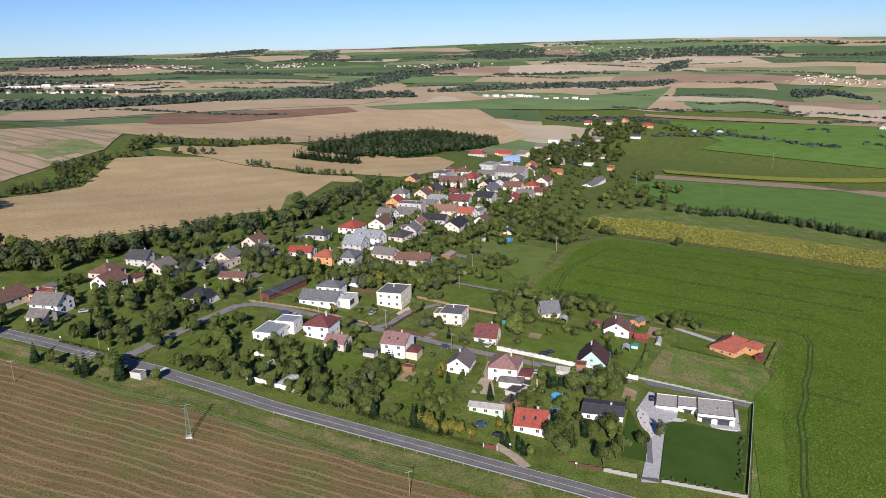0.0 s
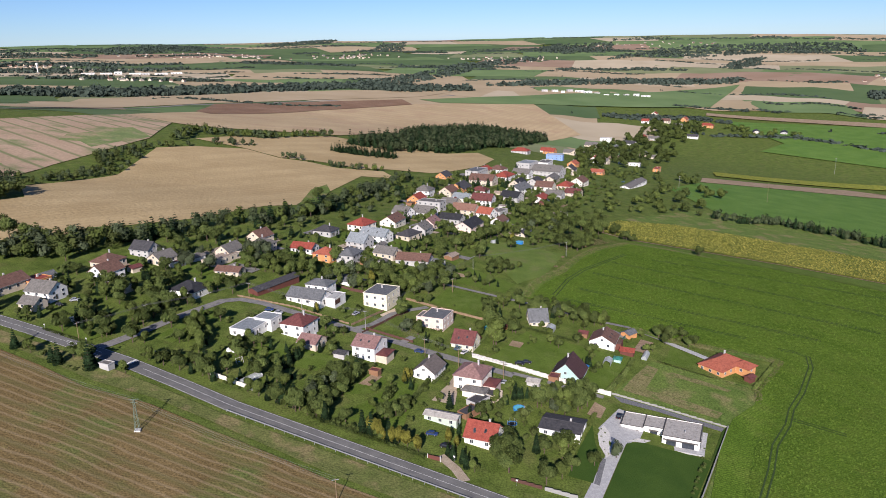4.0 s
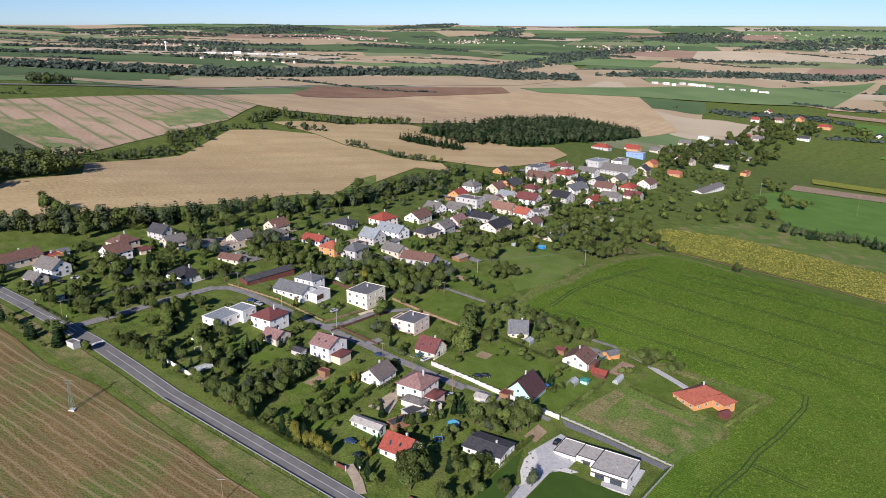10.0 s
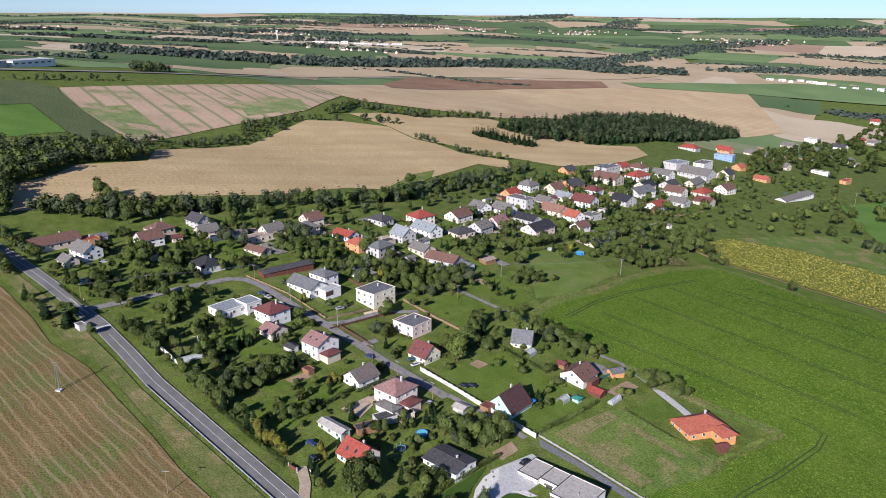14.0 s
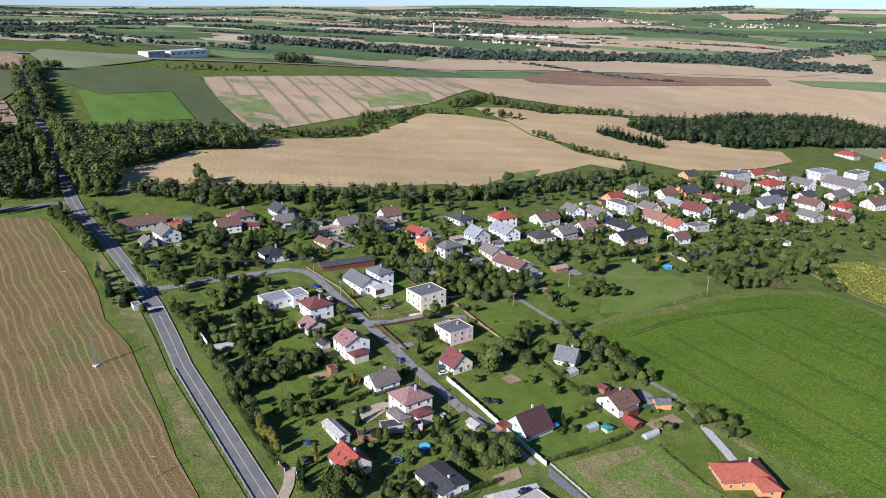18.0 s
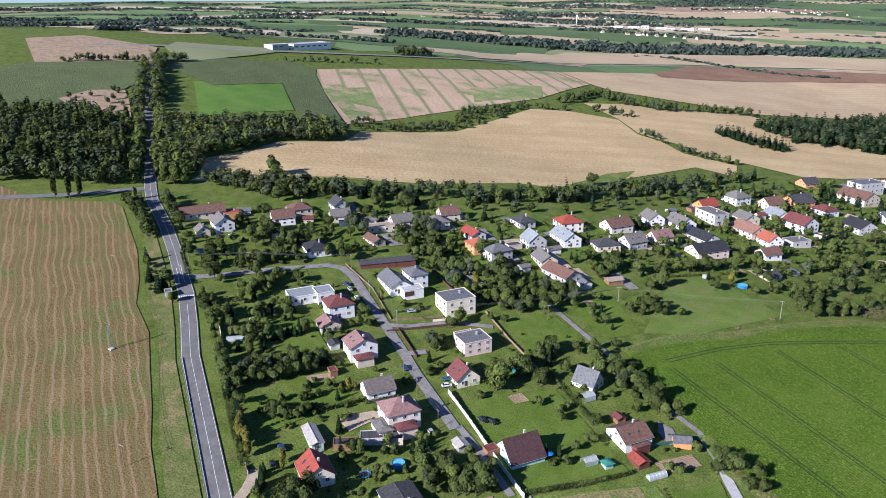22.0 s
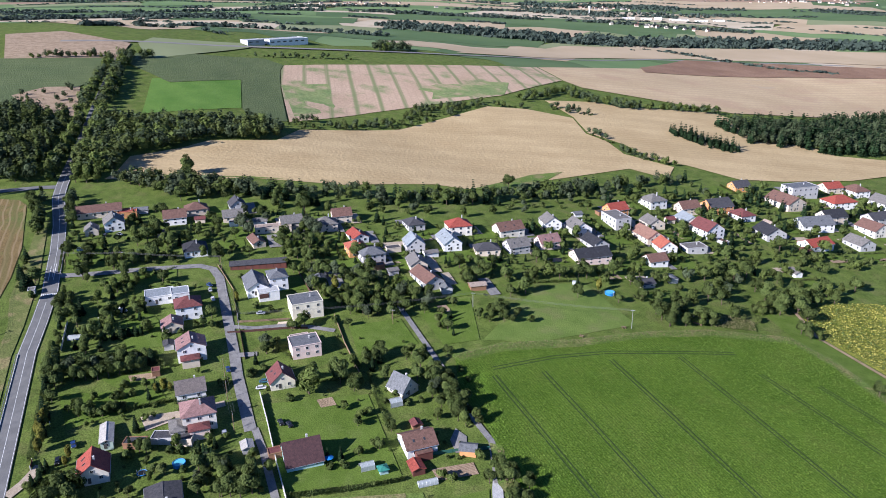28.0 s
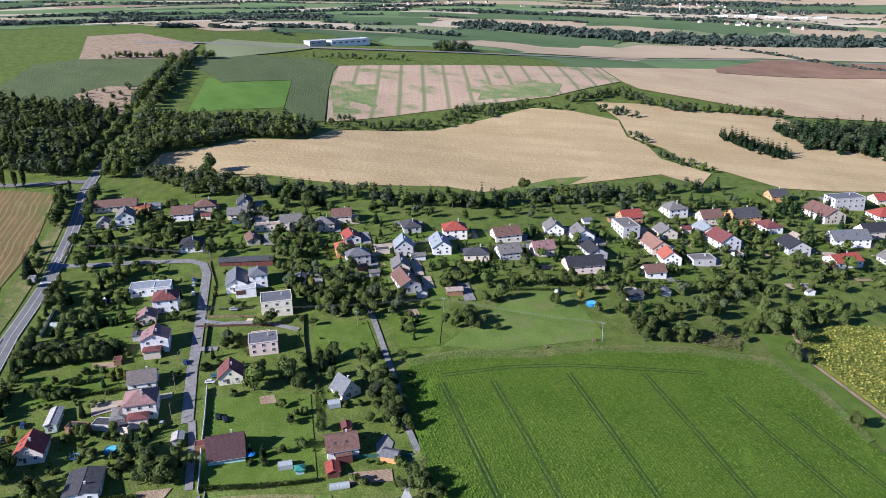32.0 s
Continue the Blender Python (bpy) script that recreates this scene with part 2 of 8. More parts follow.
METAL = material("galvanised metal", (.42, .43, .44), (.52, .53, .54), .8, .5, metal=.6)
BARK = material("bark", (.07, .05, .035), (.12, .09, .065), .5, .95, .4, (.12, .3))


def leafage(name, a, b, vary=.25):
    m = material(name, a, b, 1.6, .85, 0, (.35, .4), coord="Object", gloss=.15, vary=vary)
    n, l = m.node_tree.nodes, m.node_tree.links
    p = n["Principled BSDF"]
    thin = n.new("ShaderNodeBsdfTranslucent")
    both = n.new("ShaderNodeMixShader")
    both.inputs[0].default_value = .3
    l.new(p.inputs["Base Color"].links[0].from_socket, thin.inputs["Color"])
    l.new(p.outputs[0], both.inputs[1])
    l.new(thin.outputs[0], both.inputs[2])
    l.new(both.outputs[0], n["Material Output"].inputs[0])
    return m


LEAVES = [leafage("oak leaves", (.060, .088, .023), (.112, .143, .041)), leafage("fresh leaves", (.084, .116, .027), (.135, .17, .045)),
          leafage("olive leaves", (.074, .095, .027), (.114, .14, .043)), leafage("grey willow leaves", (.068, .09, .046), (.108, .134, .07))]
NEEDLES = leafage("spruce needles", (.016, .036, .014), (.030, .058, .022))
BEETLEAF = leafage("beet foliage", (.070, .132, .015), (.148, .226, .032), 0)
HEADS = leafage("sunflower heads", (.36, .335, .07), (.46, .41, .10), 0)
DRYGRASS = leafage("dry grass", (.13, .135, .05), (.205, .18, .085), 0)
# Leaves of the joined woods; the blue tint stands in for haze.
HAZYWOOD = leafage("haze-blued wood leaves", (.055, .08, .037), (.10, .128, .06))
YELLOWLEAF = leafage("yellow cypress", (.14, .14, .024), (.21, .20, .04))


# ---- building blocks ----
def mesh_of(name, verts, faces, mats=(), ids=None):
    me = bpy.data.meshes.new(name)
    me.from_pydata([tuple(v) for v in verts], [], [tuple(f) for f in faces])
    for m in mats:
        me.materials.append(m)
    if ids is not None:
        me.polygons.foreach_set("material_index", ids)
    me.update()
    return me


def part(name, bm, mat, parent=None, label="", loc=None, bevel=0.0):
    """One bmesh (or mesh) as one object under a thing or a part."""
    if isinstance(bm, bpy.types.Mesh):
        me = bm
    else:
        if bevel:
            bmesh.ops.bevel(bm, geom=bm.edges[:], offset=bevel, segments=1, affect='EDGES')
        bmesh.ops.recalc_face_normals(bm, faces=bm.faces[:])
        me = bpy.data.meshes.new(name)
        bm.to_mesh(me)
        bm.free()
    if mat is not None and not me.materials:
        me.materials.append(mat)
    ob = new(name, me)
    if parent is not None:
        ob.parent = parent
    if loc is not None:
        ob.location = loc
    if label:
        ob["label"] = label
    return ob


def thing(name, x, y, angle=0, label="", category="", group="", z=None, kind=""):
    ob = new(name)
    ob.empty_display_size = .5
    ob.matrix_world = pose(x, y, gz(x, y) if z is None else z, 0, 0, angle)
    return tagged(ob, label, category, group, kind)


def box(bm, x0, y0, z0, x1, y1, z1, turn=None):
    v = [bm.verts.new((x, y, z)) for z in (z0, z1) for x, y in ((x0, y0), (x1, y0), (x1, y1), (x0, y1))]
    if turn is not None:
        for q in v:
            q.co = turn @ q.co
    for f in ((0, 3, 2, 1), (4, 5, 6, 7), (0, 1, 5, 4), (1, 2, 6, 5), (2, 3, 7, 6), (3, 0, 4, 7)):
        bm.faces.new([v[i] for i in f])
    return v


def boxes(*rows):
    bm = bmesh.new()
    for r in rows:
        box(bm, *r)
    return bm


def tube(bm, a, b, r0, r1=None, n=8):
    a, b = Vector(a), Vector(b)
    r1 = r0 if r1 is None else r1
    q = (b - a).to_track_quat('Z', 'Y')
    rings = []
    for c, r in ((a, r0), (b, r1)):
        rings.append([bm.verts.new(c + q @ Vector((r * math.cos(k * 2 * math.pi / n), r * math.sin(k * 2 * math.pi / n), 0))) for k in range(n)])
    for k in range(n):
        bm.faces.new((rings[0][k], rings[0][(k + 1) % n], rings[1][(k + 1) % n], rings[1][k]))
    bm.faces.new(rings[0][::-1])
    bm.faces.new(rings[1])


def inside(poly, x, y):
    """Which of the points x, y lie in the polygon."""
    res = np.zeros(np.shape(x), bool)
    for (x0, y0), (x1, y1) in zip(poly, poly[1:] + poly[:1]):
        hit = ((y0 > y) != (y1 > y)) & (x < (x1 - x0) * (y - y0) / ((y1 - y0) or 1e-9) + x0)
        res ^= hit
    return res


def drape(name, poly, mat, lift=.25, cell=25, label="", category="field"):
    """A patch of the land's surface, following its height."""
    bm = bmesh.new()
    bm.faces.new([bm.verts.new((x, y, 0)) for x, y in poly])
    bmesh.ops.triangulate(bm, faces=bm.faces[:])
    xs, ys = [p[0] for p in poly], [p[1] for p in poly]
    for axis, lo, hi in ((0, min(xs), max(xs)), (1, min(ys), max(ys))):
        n = min(60, int((hi - lo) / cell))
        for k in range(1, n + 1):
            co, no = [0, 0, 0], [0, 0, 0]
            co[axis], no[axis] = lo + (hi - lo) * k / (n + 1), 1
            bmesh.ops.bisect_plane(bm, geom=bm.verts[:] + bm.edges[:] + bm.faces[:], plane_co=co, plane_no=no)
    for v in bm.verts:
        r = math.hypot(v.co.x - 100, v.co.y - 100)
        v.co.z = gz(v.co.x, v.co.y) + lift + max(0, r - 500) * .0012
    bmesh.ops.recalc_face_normals(bm, faces=bm.faces[:])
    for f in bm.faces:
        if f.normal.z < 0:
            f.normal_flip()
    ob = part(name, bm, mat)
    return tagged(ob, label, category, "", "structure")


def ribbon(name, pts, width, mat, lift=.3, label="", category="road", step=8, offset=0.0, parent=None):
    """A strip along a line on the ground; offset: metres to its left."""
    dense = []
    for (x0, y0), (x1, y1) in zip(pts, pts[1:]):
        n = max(1, int(math.hypot(x1 - x0, y1 - y0) / step))
        dense += [(x0 + (x1 - x0) * k / n, y0 + (y1 - y0) * k / n) for k in range(n)]
    dense.append(pts[-1])
    v, f = [], []
    for i, (x, y) in enumerate(dense):
        a, b = dense[max(0, i - 1)], dense[min(len(dense) - 1, i + 1)]
        t = Vector((b[0] - a[0], b[1] - a[1])).normalized()
        for s in (-.5, .5):
            px, py = x - t.y * (s * width + offset), y + t.x * (s * width + offset)
            v.append((px, py, gz(px, py) + lift))
        if i:
            f.append((2 * i - 2, 2 * i, 2 * i + 1, 2 * i - 1))
    f = [q[::-1] for q in f]
    ob = part(name, mesh_of(name, v, f, [mat]), None, parent)
    return ob if parent is not None else tagged(ob, label, category, "", "structure")


# ---- ground ----
def build_ground():
    rs = [0, 40, 80, 120]
    while rs[-1] < 4650:
        rs.append(rs[-1] + max(9, rs[-1] * .028))
    na = 300
    v, f = [(100, 100, gz(100, 100))], []
    a = np.arange(na) * 2 * math.pi / na
    for r in rs[1:]:
        x, y = 100 + r * np.sin(a), 100 + r * np.cos(a)
        v += list(zip(x, y, land(x, y)))
    for i in range(na):
        f.append((0, 1 + (i + 1) % na, 1 + i))
    for k in range(len(rs) - 2):
        o, p = 1 + k * na, 1 + (k + 1) * na
        for i in range(na):
            j = (i + 1) % na
            f.append((o + i, o + j, p + j, p + i))
    me = mesh_of("ground", v, f, [GRASS])
    for q in me.polygons:
        q.use_smooth = True
    return tagged(part("ground", me, None), "rolling grassy land reaching to the hazy skyline", "ground", "", "structure")


build_ground()
FIELDS = {}


def field(name, poly, mat, lift, cell, label):
    FIELDS[label] = poly
    return drape(name, poly, mat, lift, cell, label)


field("stubble_field", [(-163, 261.8), (-130.4, 250), (-108.7, 240.2), (-82.2, 235.4), (-56.7, 225.5), (-32.4, 216.4), (-11.7, 207.6), (7.2, 201.7), (62, 184), (200, 130), (200, -100),
      (-350, -100), (-377.8, 200), (-258.1, 243), (-247.3, 260), (-235.5, 275.2), (-224.6, 277.2), (-185.8, 267.4)], STUBBLE, .25, 30, "mown brown stubble field with pale swath lines beside the road")
field("beet_field", [(47.8, 391.4), (68.6, 376.7), (81.4, 373.7), (93.3, 370.8), (105.2, 365.9), (116, 358.1), (148.6, 352.8), (166.4, 349.9), (148.6, 318.3), (141.6, 300.6), (128.6, 284.8), (118.6, 263.1), (102.8, 215.8),
      (94.5, 190), (160, 130), (517.2, 250), (437.8, 430), (296, 485.9), (218.2, 518.6), (178.3, 528.2), (144.8, 540.6), (123, 544.4), (97.3, 511.2), (82.5, 481.1), (70.7, 448.2), (52.8, 415.3)],
      BEET, .45, 25, "lush green beet field with drilled rows and wheel tracks")
field("meadow", [(83.1, 293.3), (105, 330.2), (126.8, 322.2), (134.7, 316.3), (145.6, 315.4), (152, 304), (141, 281), (128, 250), (114, 213), (106, 190), (94, 191), (98, 211), (125.3, 277)], MEADOW, .22, 12, "rough half-dry meadow grass beside the villa")
field("sunflower_field", [(108, 579.3), (128.9, 561.5), (166.3, 553.9), (228.1, 538.4), (311.8, 511.6), (427.8, 478), (457.4, 560), (357, 591.7), (251.6, 625.3), (177.4, 646.9), (125.9, 633.6), (111.9, 605.7)],
      SUNFLOWER, .9, 25, "strip of ripe yellow sunflowers beside the beet field")
field("wheat_field", [(-248.4, 329), (-219.5, 377.1), (-208.6, 412), (-163.1, 463.6), (-138, 524.1), (-120.2, 540.3), (-113.5, 611.8), (-105.9, 705.5), (-73.2, 714.1), (-92.1, 748.6), (-137.6, 737.9), (-173.5, 757.3),
      (-201.1, 759.1), (-250.3, 794), (-298.5, 773.5), (-324.4, 740.9), (-292.9, 604.8), (-300.4, 572.5), (-315.1, 511.9), (-287.7, 476.2), (-304.8, 426.5), (-292.7, 396.5), (-288.4, 359), (-255.3, 338)],
      WHEAT, .3, 30, "large harvested tan grain field behind the village")
field("upper_wheat_field", [(-201.1, 762.3), (-158.9, 764.7), (-114.9, 749), (-90.3, 765.2), (-45.7, 775.2), (-25.2, 811.2), (0.3, 878.2), (12.2, 953.2), (-11, 1000.8), (-48, 951.2), (-111.9, 900.5), (-169.6, 930.8), (-209, 989.4), (-237.9, 943.1), (-261.7, 892.2), (-295.1, 876.7),
      (-319.2, 823.3), (-252.4, 797.3)], WHEAT, .3, 35, "harvested tan field between the hedge and the wood")
field("striped_field", [(-341.6, 516.2), (-453.6, 566.6), (-526.5, 603.3), (-552.1, 621), (-546.9, 673.9), (-485.6, 976.8), (-398.2, 935.5), (-355.6, 788.9), (-354.7, 612.7)], STRIPED, .3, 40,
      "pinkish ploughed slope with green tramlines")
WEEDS = material("green-weedy ploughland", (.15, .205, .075), (.22, .255, .10), 14, .95, .2, (3, .15), spots=((.38, .28, .18), 20, .8), coord="World", gloss=.1)
field("weedy_patch", [(-470, 574), (-463, 628), (-436, 616), (-409, 598), (-385, 590), (-368, 574), (-358, 530), (-412, 552)], WEEDS, .45, 20, "green weedy patch on the ploughed slope")
field("weedy_patch", [(-412, 714), (-425, 752), (-411, 786), (-418, 820), (-404, 847), (-380, 822), (-357, 796), (-366, 750), (-372, 703), (-394, 722)], WEEDS, .45, 20, "green weedy patch on the ploughed slope")
field("far_wheat_field", [(-357.6, 927.8), (-398.2, 937.5), (-485.8, 980.1), (-482.3, 1228.9), (-199.2, 1700.4), (65.1, 1927.4), (158.6, 1459), (99.2, 1352.3), (-39, 1426.6), (-200.8, 1015.5)], WHEATB, .3, 60,
      "wide pale harvested field behind the wood")
field("maize_field", [(-341.3, 514), (-353.6, 490.5), (-386.5, 492), (-491.6, 539.5), (-491.8, 463.3), (-600.4, 449.5), (-642.2, 486), (-589.2, 614.6), (-552, 619.9), (-526.4, 602.3), (-453.5, 565.5)], MAIZE, .6, 40,
      "dull green maize field on the slope")
field("maize_field", [(-423.7, 292), (-477.6, 356.7), (-546.4, 422.2), (-600.5, 445.4), (-667.5, 396.1), (-640.3, 298.6), (-477, 230)], MAIZE, .6, 40, "dull green maize field by the far road")
field("clover_field", [(-512, 453), (-505, 545), (-393, 494), (-397, 404)], CLOVER, .3, 40, "bright green clover rectangle beside the forest")
field("right_field", [(214.2, 876.6), (271.9, 971.6), (638.5, 1070.2), (896.5, 929.9), (756.2, 719.9), (447.1, 690), (236.3, 746.2)], CLOVER, .3, 50, "green field beyond the tree row")
field("dirt_strip", [(286.8, 1028), (502.6, 1095.6), (716.6, 959.9), (701.6, 937.9), (633, 1072.8), (272, 974.1)], EARTH, .4, 40, "pale strip of bare ploughed earth")
field("sunflower_strip", [(327, 1138.4), (697.1, 1188.7), (796.7, 1019.9), (776.7, 984.9), (680.4, 1156.9), (316.8, 1077.4)], SUNFLOWER, .9, 40, "distant narrow strip of sunflowers")
field("far_green_field", [(496.4, 1756.8), (967.7, 1674.6), (1246.5, 1699.9), (896.6, 1099.9), (734.2, 1254.8), (479, 1420), (548.1, 1504.9)], CLOVER, .3, 60, "distant green field sloping to the village")
field("far_dirt_strip", [(473.7, 1822.6), (955.4, 1653.9), (1236.5, 1709.9), (1216.6, 1809.9), (988.4, 1714.2), (482.7, 1859.8)], EARTH, .5, 60, "distant pale ploughed strip")

# ---- roads ----
ROAD = [(150, 170), (42.2, 208.7), (7.8, 220.3), (-33, 234), (-55.1, 241.4), (-79.2, 251.7), (-104.8, 262), (-120.5, 266.9), (-151.2, 276.7), (-183.9, 285.9), (-203.7, 290.5), (-227.4, 295.7), (-248.2, 303), (-267.5, 310.6), (-328.6, 335.3), (-428.4, 374.6), (-546.5, 423.3), (-608.4, 449.8), (-678.8, 457.7)]
ribbon("road", ROAD, 7.4, ASPHALT, .38, "grey two-lane asphalt road running past the village")
# ---- houses ----
def wall_body(parent, w, d, h, mat, x=0, y=0, top=0, ridge='x', label="", name="wall"):
    """Walls of a body w by d, h high at the eaves, with gable peaks top metres higher; reaches into the ground."""
    bm = bmesh.new()
    b = -2.0
    v = [bm.verts.new((x + sx * w / 2, y + sy * d / 2, z)) for z in (b, h) for sx, sy in ((-1, -1), (1, -1), (1, 1), (-1, 1))]
    bm.faces.new([v[i] for i in (0, 3, 2, 1)])
    if top and ridge == 'x':
        p, q = bm.verts.new((x - w / 2, y, h + top)), bm.verts.new((x + w / 2, y, h + top))
        for f in ((v[0], v[1], v[5], v[4]), (v[2], v[3], v[7], v[6]), (v[1], v[2], v[6], q, v[5]), (v[3], v[0], v[4], p, v[7]), (v[4], v[5], q, p), (v[6], v[7], p, q)):
            bm.faces.new(f)
    elif top and ridge == 'y':
        p, q = bm.verts.new((x, y - d / 2, h + top)), bm.verts.new((x, y + d / 2, h + top))
        for f in ((v[1], v[2], v[6], v[5]), (v[3], v[0], v[4], v[7]), (v[0], v[1], v[5], p, v[4]), (v[2], v[3], v[7], q, v[6]), (v[5], v[6], q, p), (v[7], v[4], p, q)):
            bm.faces.new(f)
    else:
        for f in ((4, 5, 6, 7), (0, 1, 5, 4), (1, 2, 6, 5), (2, 3, 7, 6), (3, 0, 4, 7)):
            bm.faces.new([v[i] for i in f])
    return part(name, bm, mat, parent, label)


def gable_roof(parent, w, d, h, top, mat, x=0, y=0, ridge='x', over=.45, thick=.22, label=""):
    """Two sloping slabs over a body."""
    bm = bmesh.new()
    s = top / ((d if ridge == 'x' else w) / 2)
    a, c = ((w if ridge == 'x' else d) / 2 + over), ((d if ridge == 'x' else w) / 2 + over)
    e = h - s * over
    prof = [(-c, e), (0, h + top), (c, e), (c, e + thick), (0, h + top + thick * 1.25), (-c, e + thick)]
    ends = []
    for k in (-a, a):
        ends.append([bm.verts.new((x + k, y + u, z + .03) if ridge == 'x' else (x - u, y + k, z + .03)) for u, z in prof])
    for i in range(6):
        j = (i + 1) % 6
        bm.faces.new((ends[0][i], ends[0][j], ends[1][j], ends[1][i]))
    bm.faces.new((ends[0][0], ends[0][5], ends[0][4], ends[0][1]))
    bm.faces.new((ends[0][1], ends[0][4], ends[0][3], ends[0][2]))
    bm.faces.new((ends[1][0], ends[1][1], ends[1][4], ends[1][5]))
    bm.faces.new((ends[1][1], ends[1][2], ends[1][3], ends[1][4]))
    roof = part("roof", bm, mat, parent, label)
    cap = bmesh.new()
    if ridge == 'x':
        tube(cap, (x - a, y, h + top + thick * 1.25), (x + a, y, h + top + thick * 1.25), .12, n=6)
    else:
        tube(cap, (x, y - a, h + top + thick * 1.25), (x, y + a, h + top + thick * 1.25), .12, n=6)
    part("ridge_cap", cap, mat, roof)
    return roof


def skylight(parent, d, h, top, u, side, f, w=.8, l=1.2):
    """A roof window lying in the slope of a gable roof whose ridge runs along x."""
    a = math.atan2(top, d / 2)
    m = Matrix.Translation((u, side * d / 2 * (1 - f), h + top * f + .30)) @ Matrix.Rotation(-side * a, 4, 'X')
    for nm, mat, gw, gl, z0, z1 in (("skylight", DARKFRAME, w, l, -.12, .05), ("pane", GLASS, w - .2, l - .2, .051, .07)):
        bm = bmesh.new()
        box(bm, -gw / 2, -gl / 2, z0, gw / 2, gl / 2, z1, m)
        frame_part = part(nm, bm, mat, parent if nm == "skylight" else frame_part)


def gutters(parent, w, d, h, top):
    """Half-round gutters and a downpipe at the eaves of a gable roof."""
    s = top / (d / 2)
    for side in (-1, 1):
        bm = bmesh.new()
        tube(bm, (-w / 2 - .4, side * (d / 2 + .52), h - s * .45 + .06), (w / 2 + .4, side * (d / 2 + .52), h - s * .45 + .06), .085, n=6)
        part("gutter", bm, METAL, parent)
        bm = bmesh.new()
        tube(bm, (w / 2 - .2, side * (d / 2 + .1), 0), (w / 2 - .2, side * (d / 2 + .1), h - s * .4), .06, n=6)
        part("downpipe", bm, METAL, parent)


def hip_roof(parent, w, d, h, top, mat, x=0, y=0, over=.5, thick=.2, label=""):
    bm = bmesh.new()
    a, c = w / 2 + over, d / 2 + over
    rl = max(0.05, (w - d) / 2) if w >= d else .05
    rk = max(0.05, (d - w) / 2) if d > w else .05
    e = h - .12
    lo = [bm.verts.new((x + sx * a, y + sy * c, e)) for sx, sy in ((-1, -1), (1, -1), (1, 1), (-1, 1))]
    hi = [bm.verts.new((x + sx * a, y + sy * c, e + thick)) for sx, sy in ((-1, -1), (1, -1), (1, 1), (-1, 1))]
    if w >= d:
        p, q = bm.verts.new((x - rl, y, h + top)), bm.verts.new((x + rl, y, h + top))
        tops = ((hi[0], hi[1], q, p), (hi[1], hi[2], q), (hi[2], hi[3], p, q), (hi[3], hi[0], p))
    else:
        p, q = bm.verts.new((x, y - rk, h + top)), bm.verts.new((x, y + rk, h + top))
        tops = ((hi[0], hi[1], p), (hi[1], hi[2], q, p), (hi[2], hi[3], q), (hi[3], hi[0], p, q))
    for f in tops:
        bm.faces.new(f)
    for i in range(4):
        j = (i + 1) % 4
        bm.faces.new((lo[i], lo[j], hi[j], hi[i]))
    bm.faces.new(lo[::-1])
    return part("roof", bm, mat, parent, label)


def flat_roof(parent, w, d, h, mat, edge, x=0, y=0, over=.15, lip=.35, label=""):
    bm = bmesh.new()
    box(bm, x - w / 2 - over + .25, y - d / 2 - over + .25, h + .004, x + w / 2 + over - .25, y + d / 2 + over - .25, h + .12)
    roof = part("roof", bm, mat, parent, label)
    rim = bmesh.new()
    a, c = w / 2 + over, d / 2 + over
    for r in ((x - a, y - c, h, x + a, y - c + .25, h + lip), (x - a, y + c - .25, h, x + a, y + c, h + lip), (x - a, y - c + .25, h, x - a + .25, y + c - .25, h + lip), (x + a - .25, y - c + .25, h, x + a, y + c - .25, h + lip)):
        box(rim, *r)
    part("parapet", rim, edge, roof)
    return roof


WINDOW_MESH = {}


def window(parent, x, y, z, side, w=1.3, h=1.3, frame=None):
    """A window on the side '+x', '-x', '+y' or '-y' of a wall: frame standing proud, pane set in it."""
    px, py = parent.matrix_world.translation.xy
    if math.hypot(px - 190, py - 80) > 400:
        return far_window(parent, x, y, z, side, w * 1.15, h * 1.15)
    frame = frame or FRAME
    key = (round(w, 2), round(h, 2), frame.name)
    if key not in WINDOW_MESH:
        a, b, t = w / 2, h / 2, .06
        f = boxes((-a, -.05, -b, a, .10, -b + t), (-a, -.05, b - t, a, .10, b), (-a, -.05, -b + t, -a + t, .10, b - t), (a - t, -.05, -b + t, a, .10, b - t), (-.03, -.05, -b + t, .03, .08, b - t))
        fm = bpy.data.meshes.new("window")
        f.to_mesh(fm)
        f.free()
        fm.materials.append(frame)
        g = boxes((-a + t * .5, -.04, -b + t * .5, a - t * .5, .03, b - t * .5))
        gm = bpy.data.meshes.new("pane")
        g.to_mesh(gm)
        g.free()
        gm.materials.append(GLASS)
        WINDOW_MESH[key] = fm, gm
    fm, gm = WINDOW_MESH[key]
    ob = new("window", fm)
    ob.parent = parent
    ob.matrix_local = pose(x, y, z, 0, 0, {'+y': 0, '-y': 180, '+x': -90, '-x': 90}[side])
    pane = new("pane", gm)
    pane.parent = ob
    return ob


def far_window(parent, x, y, z, side, w=1.5, h=1.5):
    """A far window, frame and pane in one mesh."""
    key = (round(w, 2), round(h, 2), "far")
    if key not in WINDOW_MESH:
        a, b = w / 2, h / 2
        bm = boxes((-a, -.05, -b, a, .06, b), (-a + .12, .0, -b + .12, a - .12, .09, b - .12))
        me = bpy.data.meshes.new("window")
        bm.to_mesh(me)
        bm.free()
        me.materials.append(FRAME)
        me.materials.append(GLASS)
        me.polygons.foreach_set("material_index", [0] * 6 + [1] * 6)
        WINDOW_MESH[key] = me
    ob = new("window", WINDOW_MESH[key])
    ob.parent = parent
    ob.matrix_local = pose(x, y, z, 0, 0, {'+y': 0, '-y': 180, '+x': -90, '-x': 90}[side])
    return ob


